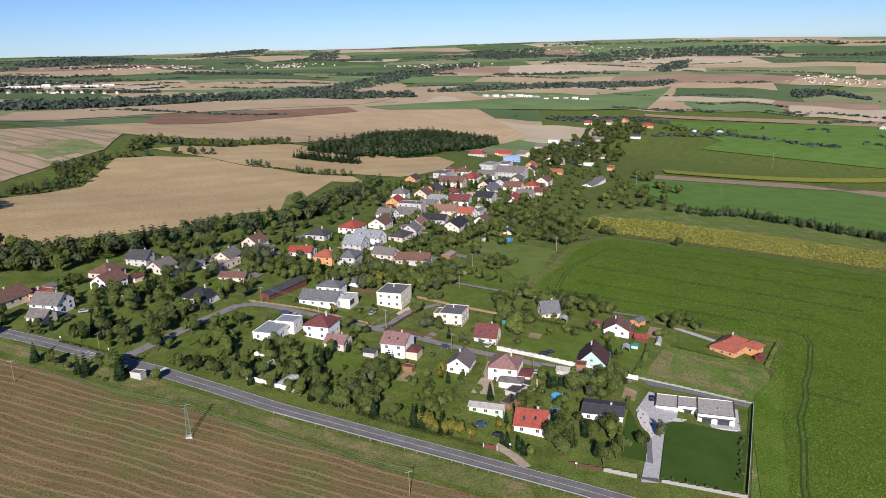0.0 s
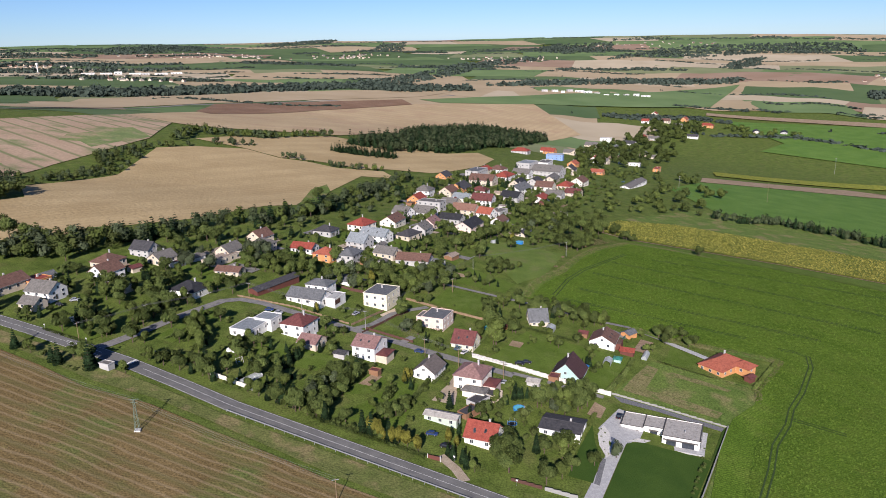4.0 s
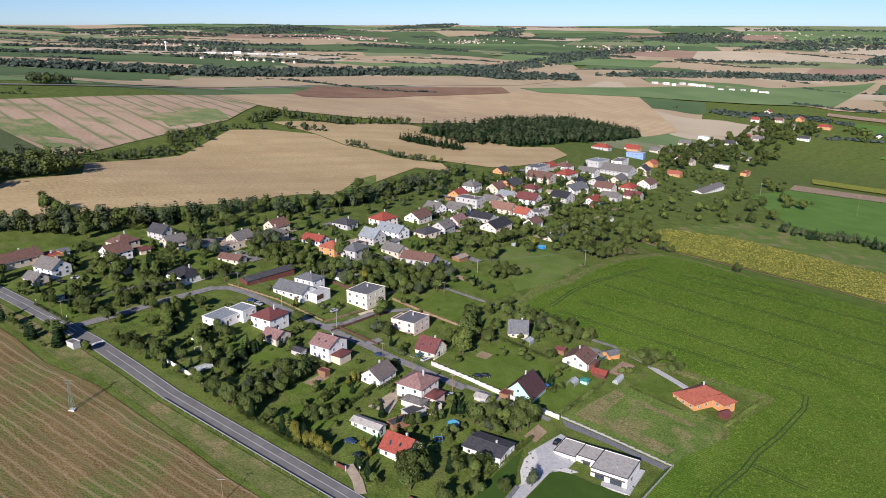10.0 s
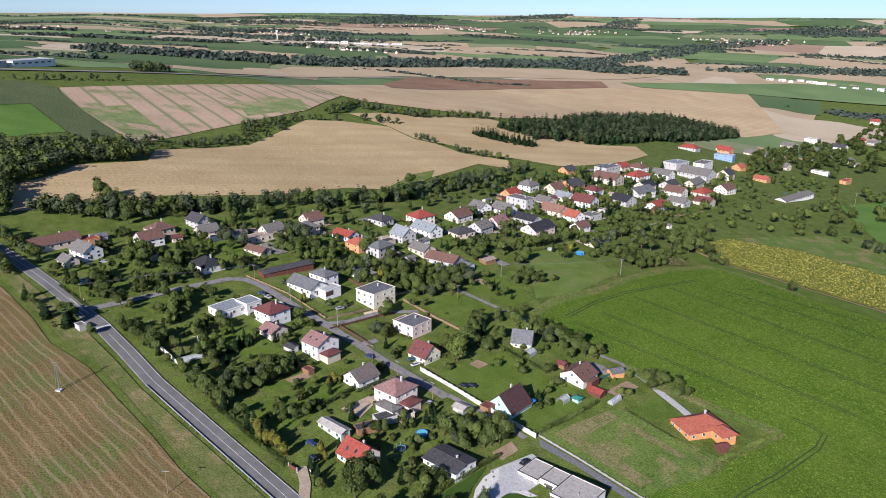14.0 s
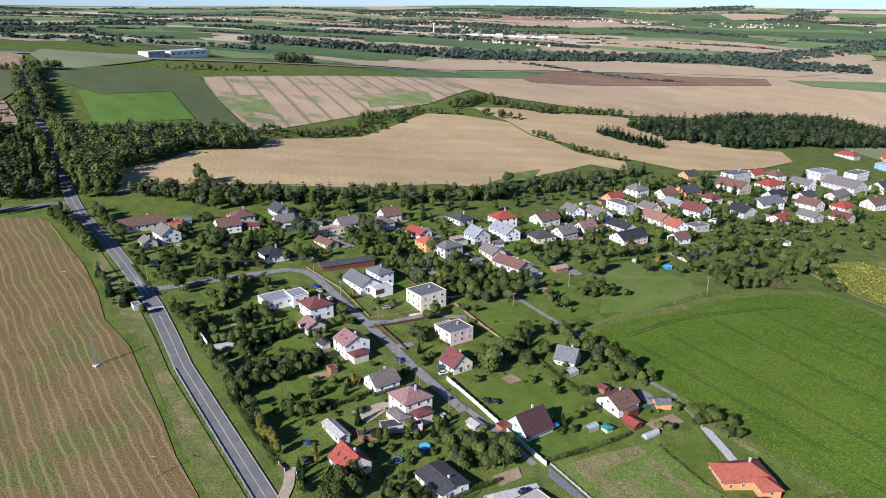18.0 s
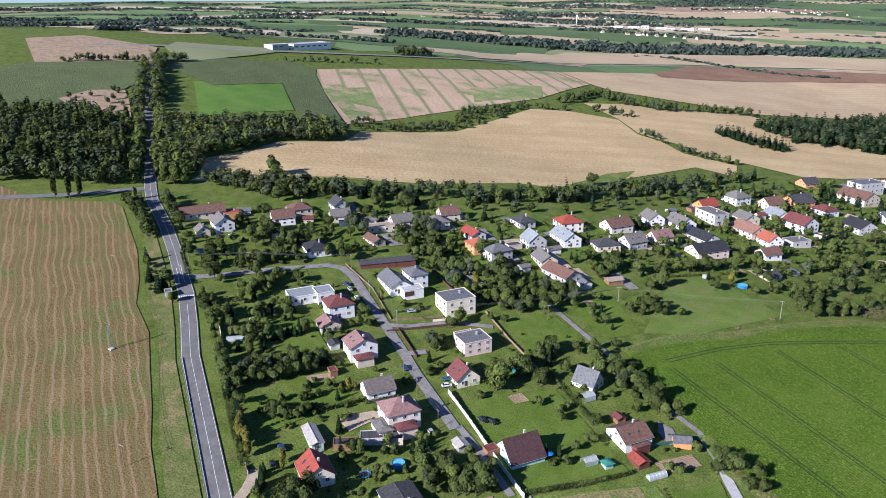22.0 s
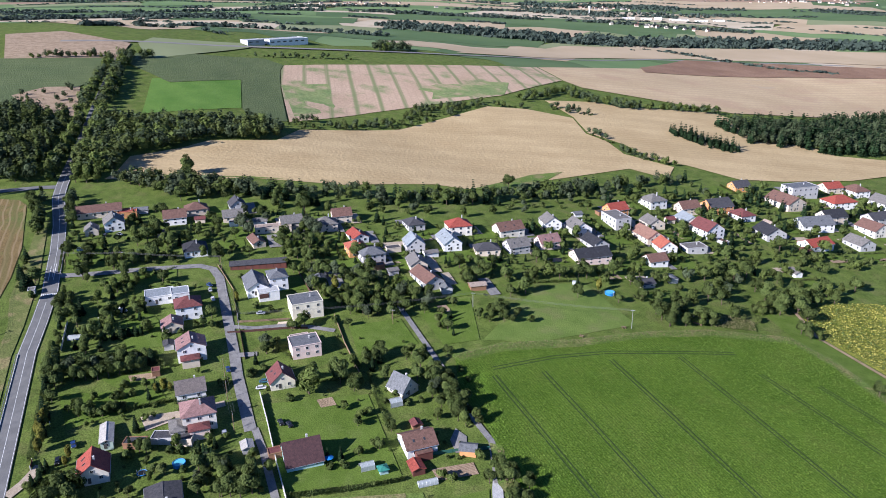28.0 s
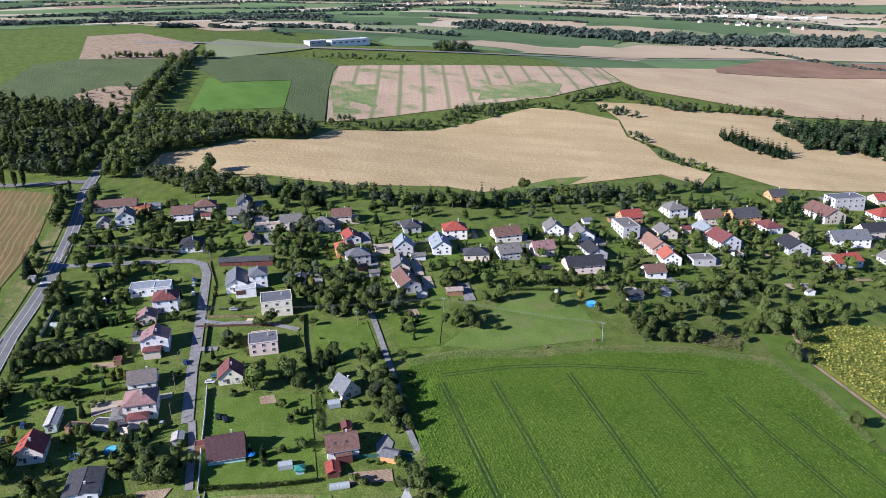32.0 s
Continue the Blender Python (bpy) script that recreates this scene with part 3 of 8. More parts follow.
def chimney(parent, x, y, z0, z1, mat=None, s=.6):
    bm = boxes((x - s / 2, y - s / 2, z0, x + s / 2, y + s / 2, z1))
    c = part("chimney", bm, mat or WALLS["grey"], parent)
    part("cap", boxes((x - s / 2 - .08, y - s / 2 - .08, z1 + .004, x + s / 2 + .08, y + s / 2 + .08, z1 + .12)), CONCRETE, c)
    return c


def rows_of_windows(parent, w, d, h, x=0, y=0, storeys=1, frame=None, sides=('+x', '-x', '+y', '-y'), size=1.25, gable=0):
    step = h / storeys
    turn = parent.matrix_world.to_3x3()
    px, py = parent.matrix_world.translation.xy
    view = Vector((190 - px, 80 - py, 0)).normalized()
    normal = {'+x': (1, 0, 0), '-x': (-1, 0, 0), '+y': (0, 1, 0), '-y': (0, -1, 0)}
    sides = [s for s in sides if (turn @ Vector(normal[s])).dot(view) > -.75]
    for k in range(storeys):
        z = step * k + step * .55
        for s in sides:
            run = w if 'y' in s else d
            n = max(1, int(run / (4.0 if math.hypot(px - 190, py - 80) < 480 else 4.6)))
            for i in range(n):
                u = (i + .5) / n * run - run / 2
                if 'y' in s:
                    window(parent, x + u, y + (d / 2 if s == '+y' else -d / 2), z, s, size, min(1.35, step * .5), frame)
                else:
                    window(parent, x + (w / 2 if s == '+x' else -w / 2), y + u, z, s, size, min(1.35, step * .5), frame)


def door(parent, x, y, side, mat=None, w=1.0, h=2.1, label=""):
    ob = part("door", boxes((-w / 2, -.05, 0, w / 2, .09, h)), mat or DARKFRAME, parent, label)
    ob.matrix_local = pose(x, y, 0.05, 0, 0, {'+y': 0, '-y': 180, '+x': -90, '-x': 90}[side])
    part("handle", boxes((w / 2 - .16, .094, 1.0, w / 2 - .10, .15, 1.12)), METAL, ob)
    return ob


PLAN = []  # footprints, so that no tree stands in a house


def house(x, y, angle, w, d, h, kind, wall, roof, top=None, storeys=None, label="", category="house", group="houses of the village", windows=True, ridge='x', chim=True, frame=None):
    """A house: w along its ridge, d across, h at the eaves."""
    ob = thing(category, x, y, angle, label, category, group if category == "house" else "garden sheds")
    PLAN.append((x, y, max(w, d) / 2 + 1.0))
    storeys = storeys or (2 if h > 4.6 else 1)
    span = d if ridge == 'x' else w
    top = top if top is not None else (span * .42 if kind == "gable" else span * .30)
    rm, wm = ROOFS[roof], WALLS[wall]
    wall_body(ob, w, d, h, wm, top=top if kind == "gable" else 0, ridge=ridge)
    if kind == "gable":
        gable_roof(ob, w, d, h, top, rm, ridge=ridge)
        if windows:
            if ridge == 'x':
                for s in ('+x', '-x'):
                    window(ob, w / 2 if s == '+x' else -w / 2, 0, h + top * .32, s, 1.1, 1.1, frame)
            else:
                for s in ('+y', '-y'):
                    window(ob, 0, d / 2 if s == '+y' else -d / 2, h + top * .32, s, 1.1, 1.1, frame)
    elif kind == "hip":
        hip_roof(ob, w, d, h, top, rm)
    else:
        flat_roof(ob, w, d, h, rm, wm)
    if kind == "gable" and ridge == 'x' and chim:
        gutters(ob, w, d, h, top)
        if (int(x * 7) + int(y * 3)) % 3 == 0:
            for u in (-.22, .14):
                skylight(ob, d, h, top, u * w, -1, .45)
    if windows:
        rows_of_windows(ob, w, d, h, storeys=storeys, frame=frame)
        door(ob, w * .5, -d * .12, '+x')
    if chim:
        chimney(ob, w * .18, d * .08, h * .8, h + (top + .9 if kind != "flat" else 1.3))
    return ob


WN = dict(W="white", B="beige", G="grey", O="orange", P="pink", L="blue")
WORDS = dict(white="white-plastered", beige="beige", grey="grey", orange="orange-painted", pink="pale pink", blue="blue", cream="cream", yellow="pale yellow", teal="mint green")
RW = dict(red="red tiled", brown="brown tiled", dark="dark grey", grey="grey", silver="silvery sheet-metal", black="black", maroon="maroon", orange="orange tiled", slate="slate-grey", white="pale", solar="brown solar-panelled", pink="faded pink", umber="grey-brown", ruin="patched, ruinous", blue="blue", pale="pale grey")


def village_house(x, y, w, d, h, kind, wall, roof, turn=0):
    """A house of the older village; farther ones take the size they show."""
    r = math.hypot(x - 170, y - 70)
    s = 1.16 + .26 * float(smooth(430, 760, r))
    wall = WN.get(wall, wall)
    if wall == "white":
        wall = ("white", "cream", "white", "beige", "grey")[(int(x) * 3 + int(y)) % 5]
    eave = (h * .57 if kind != "flat" else h * .86) * s
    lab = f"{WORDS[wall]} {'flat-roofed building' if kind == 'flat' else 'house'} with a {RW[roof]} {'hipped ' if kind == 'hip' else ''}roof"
    return house(x, y, turn, w * s, d * s, eave, kind, wall, roof, label=lab, top=(None if kind != "gable" else (h * .52) * s), storeys=2 if eave > 3.9 else 1)


random.seed(4)
village_house(-188.9, 309.2, 22, 9, 5, 'gable', 'B', 'brown', 73)
village_house(-156.4, 343.3, 11, 9, 6, 'gable', 'W', 'brown', 70)
village_house(-164.3, 359.2, 11, 10, 5, 'hip', 'B', 'brown', 74)
village_house(-156.3, 382.3, 11, 8, 6, 'gable', 'W', 'dark', -16)
village_house(-142.5, 373.3, 10, 8, 5, 'gable', 'B', 'grey', 68)
village_house(-115.7, 386.3, 18, 7, 3, 'flat', 'B', 'ruin', 67)
village_house(-115.7, 398.2, 11, 8, 5.5, 'gable', 'W', 'grey', 73)
village_house(-102.8, 414.2, 11, 10, 6, 'hip', 'B', 'grey', 70)
village_house(-108.7, 429, 10, 9, 6, 'gable', 'B', 'brown', 68)
village_house(-77, 460.9, 11, 9, 5, 'hip', 'W', 'dark', -18)
village_house(-58.2, 480.8, 12, 11, 8, 'hip', 'W', 'red', 65)
village_house(-45.3, 462.9, 16, 9, 6, 'gable', 'W', 'silver', -22)
village_house(-51.3, 442, 11, 9, 7, 'gable', 'W', 'silver', -24)
village_house(-42.3, 507.7, 14, 10, 6, 'gable', 'W', 'brown', 74)
village_house(-40.4, 542.8, 11, 9, 6, 'gable', 'W', 'grey', -27)
village_house(-25.6, 552.9, 13, 10, 6.5, 'gable', 'W', 'grey', -23)
village_house(-24.8, 589.5, 16, 9, 6.5, 'flat', 'G', 'grey', -21)
village_house(-38.9, 606.1, 11, 9, 6, 'gable', 'O', 'red', 74)
village_house(-38.1, 646.7, 11, 11, 7, 'hip', 'W', 'grey', -15)
village_house(-9.9, 684.6, 14, 11, 6.5, 'gable', 'O', 'dark', 70)
village_house(-31.2, 749.4, 10, 8, 5, 'gable', 'O', 'dark', 68)
village_house(-0.6, 787.1, 17, 10, 7, 'flat', 'G', 'slate', 67)
village_house(8.3, 748.7, 18, 12, 6.5, 'gable', 'B', 'brown', -18)
village_house(28.1, 793.7, 15, 11, 6, 'hip', 'W', 'red', 66)
village_house(47.3, 831.4, 14, 10, 6, 'gable', 'W', 'grey', -22)
village_house(53, 884.4, 16, 12, 9, 'flat', 'G', 'silver', 62)
village_house(77.1, 867.5, 24, 14, 8, 'gable', 'G', 'grey', -25)
village_house(79, 822, 18, 9, 5, 'gable', 'B', 'grey', 76)
village_house(103.3, 904.6, 12, 10, 7, 'gable', 'W', 'dark', 74)
village_house(45.4, 1074.2, 17, 10, 5, 'hip', 'W', 'red', -20)
village_house(87.9, 1116.6, 12, 9, 6, 'gable', 'O', 'red', -23)
village_house(92.1, 1040.3, 16, 8, 6, 'flat', 'L', 'white', -14)
village_house(75.8, 942.6, 18, 9, 6, 'flat', 'W', 'grey', 73)
village_house(130.3, 1152.3, 14, 10, 6, 'gable', 'B', 'grey', 61)
village_house(-4.7, 544.8, 14, 9, 5, 'gable', 'G', 'black', -20)
village_house(9.2, 524.8, 18, 11, 6, 'gable', 'P', 'black', 69)
village_house(2.1, 588.2, 16, 10, 6, 'gable', 'B', 'solar', -20)
village_house(-3.9, 640.5, 12, 9, 5, 'gable', 'W', 'silver', -27)
village_house(14.1, 635.9, 14, 11, 7, 'gable', 'W', 'maroon', -16)
village_house(19, 583, 10, 9, 6, 'gable', 'W', 'orange', -28)
village_house(27.8, 601, 11, 8, 3.5, 'flat', 'G', 'grey', 65)
village_house(37.8, 673.6, 13, 11, 6, 'gable', 'W', 'black', -26)
village_house(43.7, 721.6, 18, 11, 6, 'gable', 'W', 'slate', 62)
village_house(42.8, 751.5, 13, 9, 6, 'gable', 'B', 'black', 67)
village_house(63.5, 686.8, 14, 10, 4.5, 'gable', 'W', 'red', 74)
village_house(-26.5, 475.9, 12, 9, 5, 'hip', 'B', 'dark', 61)
village_house(-20.5, 493.8, 11, 9, 6, 'gable', 'G', 'grey', 74)
village_house(-16.6, 515.7, 11, 8, 6, 'gable', 'P', 'pink', 73)
village_house(167.3, 1323.7, 15, 11, 6, 'gable', 'B', 'grey', -25)
village_house(200.7, 1407.8, 14, 8, 6, 'flat', 'W', 'white', -25)
village_house(240.1, 1387.2, 16, 9, 6, 'gable', 'W', 'dark', -28)
village_house(122, 1157.2, 16, 9, 5, 'gable', 'W', 'grey', -21)
village_house(82.6, 1135.9, 10, 8, 5, 'gable', 'W', 'red', -17)
village_house(148, 1066.6, 13, 9, 6, 'gable', 'W', 'red', 74)
village_house(112.9, 983.1, 9, 8, 5, 'gable', 'O', 'orange', 61)
village_house(139.3, 936.4, 11, 8, 4, 'gable', 'O', 'orange', -21)
village_house(172.5, 866.4, 40, 9, 3.5, 'gable', 'W', 'grey', 63)
village_house(230, 1045.2, 14, 5, 4, 'flat', 'O', 'red', 68)
village_house(248.6, 1274.7, 11, 8, 5, 'gable', 'W', 'grey', 65)
village_house(261.7, 1251.8, 10, 8, 4, 'gable', 'B', 'grey', -17)
village_house(209.5, 1331.2, 13, 9, 5, 'hip', 'G', 'slate', 62)
village_house(312.6, 1676.6, 11, 9, 6, 'gable', 'W', 'red', -15)
village_house(352.4, 1800.5, 13, 9, 5, 'gable', 'W', 'red', 68)
village_house(359.8, 1697.2, 13, 9, 6, 'gable', 'B', 'brown', -26)
village_house(372.5, 1633.7, 13, 9, 6, 'gable', 'W', 'grey', -18)
village_house(406.7, 1734.3, 12, 9, 6, 'gable', 'O', 'orange', 61)
village_house(398.7, 1593.9, 14, 9, 5, 'gable', 'W', 'red', 74)
village_house(439.7, 1668.5, 20, 11, 6, 'hip', 'O', 'red', -25)
village_house(376, 1522.7, 20, 9, 5, 'gable', 'W', 'dark', -20)
village_house(530.6, 1626.9, 22, 9, 4, 'gable', 'W', 'dark', 76)
village_house(584.5, 1622.3, 22, 9, 4, 'gable', 'W', 'black', 71)
village_house(276.1, 1475.4, 11, 9, 5, 'gable', 'W', 'red', 61)
village_house(299.2, 1469.3, 18, 9, 5, 'gable', 'G', 'grey', -20)
village_house(160.9, 1067.9, 10, 8, 5, 'gable', 'B', 'grey', -29)
village_house(199.3, 1090.7, 22, 4, 3, 'flat', 'W', 'grey', -23)
village_house(937.1, 1633, 12, 9, 6, 'gable', 'W', 'white', 63)
village_house(-165.1, 298.4, 8, 6, 4, 'gable', 'W', 'grey', -15)
village_house(-167.1, 311.3, 12, 9, 6, 'gable', 'W', 'grey', -13)
village_house(-180.1, 323.2, 9, 8, 3, 'flat', 'O', 'red', 71)
village_house(-15.6, 424.2, 17, 9, 5, 'gable', 'W', 'brown', -11)
village_house(-104.9, 370.4, 12, 6, 3, 'gable', 'B', 'brown', -10)
village_house(-32.5, 430.1, 12, 8, 5, 'gable', 'B', 'grey', -24)
village_house(-51.3, 413.2, 11, 9, 8, 'hip', 'G', 'slate', 75)
village_house(-64.2, 411.2, 10, 9, 7, 'hip', 'O', 'orange', -17)
village_house(-80, 422.1, 12, 8, 4, 'gable', 'W', 'red', -13)
village_house(46.8, 526.8, 8, 6, 3, 'gable', 'B', 'dark', 72)
village_house(70, 756.3, 13, 10, 6, 'gable', 'W', 'brown', -20)
village_house(91.5, 779.1, 12, 10, 6, 'hip', 'B', 'red', 68)
village_house(60.1, 785.6, 12, 9, 5, 'gable', 'G', 'dark', 70)
village_house(97.3, 742.2, 11, 9, 5, 'gable', 'W', 'maroon', -20)
village_house(108.9, 822, 13, 10, 6, 'gable', 'W', 'brown', 66)
village_house(20.2, 840, 12, 10, 6, 'hip', 'W', 'brown', -24)
village_house(5.3, 827.1, 11, 9, 5, 'gable', 'B', 'red', 66)
village_house(77.9, 718.1, 12, 9, 5, 'gable', 'W', 'grey', -22)
village_house(29.9, 558.9, 10, 8, 5, 'gable', 'W', 'brown', 68)
village_house(-11.9, 611.6, 11, 9, 5, 'gable', 'W', 'grey', -24)
village_house(-17.9, 660.1, 11, 9, 6, 'gable', 'B', 'brown', 68)
village_house(8.2, 688.6, 11, 9, 5, 'hip', 'W', 'maroon', -20)

# ---- the near houses, along the lane ----
A = -17.0  # the lane's direction
rh = house(33.4, 243.6, A, 11, 9.9, 3.2, "gable", "cream", "red", top=3.9, label="white-walled house with a bright red gable roof by the road")
house(61.3, 257.6, A, 14.7, 11, 3.0, "gable", "white", "dark", top=1.0, label="low white house with a shallow black roof")
pk = house(27.1, 283.2, A, 11.6, 12.1, 6.3, "hip", "cream", "pink", label="two-storey cream house with a faded pink hipped roof")
wall_body(pk, 9, 5, 2.8, WALLS["cream"], 4, -8.0, name="annexe")
hip_roof(pk, 9, 5, 2.8, 1.0, ROOFS["grey"], 4, -8.0)
wall_body(pk, 5, 7, 3.0, WALLS["pink"], 8.1, -.5, name="annexe")
hip_roof(pk, 5, 7, 3.0, .9, ROOFS["maroon"], 8.1, -.5)
house(9.2, 287.1, A + 90, 11, 9.4, 3.4, "gable", "white", "umber", top=3.3, label="white house with a worn dark grey gable roof")
w2 = house(-17.1, 297.9, A, 10.5, 11.6, 5.8, "gable", "white", "pink", top=2.8, label="tall white house with a faded red roof and porch")
wall_body(w2, 5, 7, 2.7, WALLS["beige"], 7.5, -1, name="porch")
hip_roof(w2, 5, 7, 2.7, .8, ROOFS["maroon"], 7.5, -1)
house(-42.1, 298.8, A, 8.9, 8.8, 2.8, "gable", "beige", "pink", top=2.2, label="small beige house with a weathered red roof")
house(-50.6, 309.8, A, 11.6, 11.6, 5.8, "hip", "white", "maroon", label="two-storey white house with a maroon hipped roof")
bl = house(-70.8, 303.3, A, 10.5, 13.2, 3.6, "flat", "white", "silver", label="white flat-roofed building with a pale blue membrane roof", chim=False)
wall_body(bl, 9, 8, 4.4, WALLS["white"], 3.0, 9.5, name="annexe")
flat_roof(bl, 9, 8, 4.4, ROOFS["silver"], WALLS["white"], 3.0, 9.5)
rows_of_windows(bl, 9, 8, 4.4, 3.0, 9.5)
vi = house(-56.5, 346.6, A, 18.9, 10.5, 3.4, "gable", "white", "slate", top=3.2, label="large white villa with slate-grey roofs and a garage", chim=False)
wall_body(vi, 12, 9, 6.2, WALLS["white"], 0, 11, name="annexe")
hip_roof(vi, 12, 9, 6.2, 2.2, ROOFS["slate"], 0, 11)
rows_of_windows(vi, 12, 9, 6.2, 0, 11, 2)
wall_body(vi, 6.5, 10, 2.9, WALLS["white"], 11.5, 4.5, name="garage")
flat_roof(vi, 6.5, 10, 2.9, ROOFS["white"], WALLS["white"], 11.5, 4.5)
door(vi, 14.78, 2.0, '+x', REDWOOD, 4.6, 2.3, "red-brown garage door")
chimney(vi, 1, 11, 6.5, 9.4)
house(-22.4, 356.1, A + 90, 14.7, 12.7, 7.2, "flat", "yellow", "slate", label="pale yellow two-storey cube house with a flat grey roof")
pf = house(6.9, 339.4, A + 90, 12.6, 11, 5.4, "flat", "pink", "slate", label="pale pink two-storey house with a flat dark roof")
wall_body(pf, 8, 3.5, 4.6, WALLS["pink"], -1, 6.8, name="annexe")
flat_roof(pf, 8, 3.5, 4.6, ROOFS["grey"], WALLS["pink"], -1, 6.8)
yh = house(21.7, 320.1, A, 10, 9.9, 2.8, "gable", "yellow", "maroon", top=4.4, label="yellow house with a steep dark red roof")
house(54.1, 358.4, 9, 9.2, 8.9, 2.4, "gable", "beige", "slate", top=4.8, label="small cottage with a steep dark slate gable roof")
br = house(84.9, 343, A + 90, 11.6, 11.6, 3.2, "gable", "white", "brown", top=3.2, label="white house with a brown roof and lean-to")
wall_body(br, 6, 3, 2.2, WALLS["red"], 0, -6.8, name="lean_to")
flat_roof(br, 6, 3, 2.2, ROOFS["brown"], WALLS["red"], 0, -6.8, lip=.15)
house(66.3, 305.2, A + 90, 13.1, 12.7, 1.6, "gable", "teal", "plum", top=6, label="mint green A-frame house with a dark plum roof")
ora = house(136.4, 333.6, 44, 18, 12, 2.9, "hip", "orange", "orange", label="orange bungalow with an orange tiled hipped roof", frame=FRAME)
wall_body(ora, 7, 6, 2.9, WALLS["orange"], 5.2, -8.5, name="wing")
hip_roof(ora, 7, 8, 2.9, 2.2, ROOFS["orange"], 5.2, -8.0)
rows_of_windows(ora, 7, 6, 2.9, 5.2, -8.5, sides=('-y', '+x', '-x'))
mod = house(105.1, 264.1, -17, 13, 13.5, 3.7, "flat", "white", "pale", label="modern white flat-roofed villa with dark glazing", chim=False, windows=False)
for wx, ww in ((-3.3, 3.4), (2.6, 4.2)):
    window(mod, wx, -6.75, 1.5, '-y', ww, 2.3, DARKFRAME)
window(mod, 6.5, -2, 1.6, '+x', 1.2, 1.2, DARKFRAME)
wall_body(mod, 7.1, 8.6, 3.66, WALLS["white"], -10.2, 2.3, name="link")
flat_roof(mod, 7.1, 8.6, 3.66, ROOFS["pale"], WALLS["white"], -10.2, 2.3)
window(mod, -10, -2.0, 1.4, '-y', 2.6, 2.3, DARKFRAME)
wall_body(mod, 8, 10.5, 3.6, WALLS["white"], -17.8, 1.6, name="garage")
flat_roof(mod, 8, 10.5, 3.6, ROOFS["pale"], WALLS["white"], -17.8, 1.6)
door(mod, -17.8, -3.65, '-y', DARKFRAME, 5.4, 2.4, "anthracite garage door")
PLAN.append((89, 267.9, 7))
for px, py, pw, pd, ph in ((0, 0, 13, 13.5, 3.7), (-10.2, 2.3, 7.1, 8.6, 3.66), (-17.8, 1.6, 8, 10.5, 3.6)):
    for sx, sy, lx, ly in ((0, 1, pw / 2 + .2, .18), (0, -1, pw / 2 + .2, .18), (1, 0, .18, pd / 2 + .2), (-1, 0, .18, pd / 2 + .2)):
        cx, cy = px + sx * (pw / 2 + .02), py + sy * (pd / 2 + .02)
        part("parapet_cap", boxes((cx - lx, cy - ly, ph + .352, cx + lx, cy + ly, ph + .42)), DARKFRAME, mod, "dark metal parapet cap")
part("terrace", boxes((-6.7, -9.6, -.1, 8.4, -6.9, .42), (6.7, -6.9, -.1, 8.4, 7.2, .42)), PAVER, mod, "grey paved terrace")
part("awning", boxes((-6.2, -7.5, 2.75, 5.9, -6.78, 2.9)), DARKFRAME, mod, "dark flat canopy over the windows")
part("awning", boxes((-11.7, -2.9, 2.7, -8.3, -2.03, 2.85)), DARKFRAME, mod, "dark flat canopy over the entrance")
bm = bmesh.new()
tube(bm, (1, -1.5, 3.6), (1, -1.5, 4.7), .22, n=8)
part("flue", bm, METAL, mod)
sh = house(-77.6, 358.5, 63, 29, 6.5, 2.6, "gable", "red", "dark", top=1.3, label="long dark red-brown wooden shed with a black roof", windows=False, chim=False, category="shed")
for k in range(8):
    part("slat", boxes((-14 + k * 3.6, -3.33, .1, -13.8 + k * 3.6, -3.26, 2.5)), REDWOOD, sh)
house(-111.8, 337.4, A, 14.2, 12.1, 2.9, "hip", "white", "black", label="bungalow with a black hipped roof")
house(18, 252.5, A, 12.5, 4.2, 2.6, "gable", "green", "pale", top=.7, label="pale green prefab hut with a low roof", chim=False, category="hut")
for hs, d, h, top in ((rh, 9.9, 3.2, 3.9), (yh, 9.9, 2.8, 4.4)):
    for u, f in ((-2.2, .35), (1.6, .5)):
        skylight(hs, d, h, top, u, -1, f)
house(27, 259.5, A + 70, 7.5, 4.2, 2.1, "flat", "brown", "dark", label="low wooden garden shed with a dark felt roof", chim=False, category="shed", windows=False)
# sheds and small outbuildings
house(30, 268.8, A + 70, 8, 5, 2.3, "flat", "grey", "dark", label="low row of sheds with dark felt roofs beside the pink-roofed house", chim=False, category="shed", windows=False)
house(35, 274.8, A + 70, 6, 5.5, 2.6, "flat", "beige", "dark", label="flat dark-roofed outbuilding beside the pink-roofed house", chim=False, category="shed", windows=False)
house(98.2, 356.5, A + 60, 6, 5, 2.2, "gable", "orange", "slate", top=1, label="small garden shed with orange walls and a grey roof", chim=False, category="shed", windows=False)
house(94.7, 335.2, A, 6, 4.5, 2.1, "gable", "red", "red", top=.8, label="small shed with a red sheet-metal roof", chim=False, category="shed", windows=False)
house(59.9, 297.7, A + 90, 4.5, 4, 2.2, "flat", "brown", "maroon", label="small dark shed beside the A-frame house", chim=False, category="shed", windows=False)
house(51.4, 291.2, A, 5, 4, 2.0, "gable", "grey", "pale", top=.6, label="small corrugated shed behind the wall", chim=False, category="shed", windows=False)
house(75.9, 349, A, 4, 3.5, 2.1, "gable", "brown", "maroon", top=.7, label="garden pergola hut with a red-brown roof", chim=False, category="hut", windows=False)
house(-28, 291.9, A, 5, 4, 2.2, "gable", "grey", "dark", top=.6, label="small tin-roofed garden shed", chim=False, category="shed", windows=False)
house(-11.7, 280.6, A, 4, 3, 2.1, "flat", "brown", "maroon", label="small brown garden shed", chim=False, category="shed", windows=False)
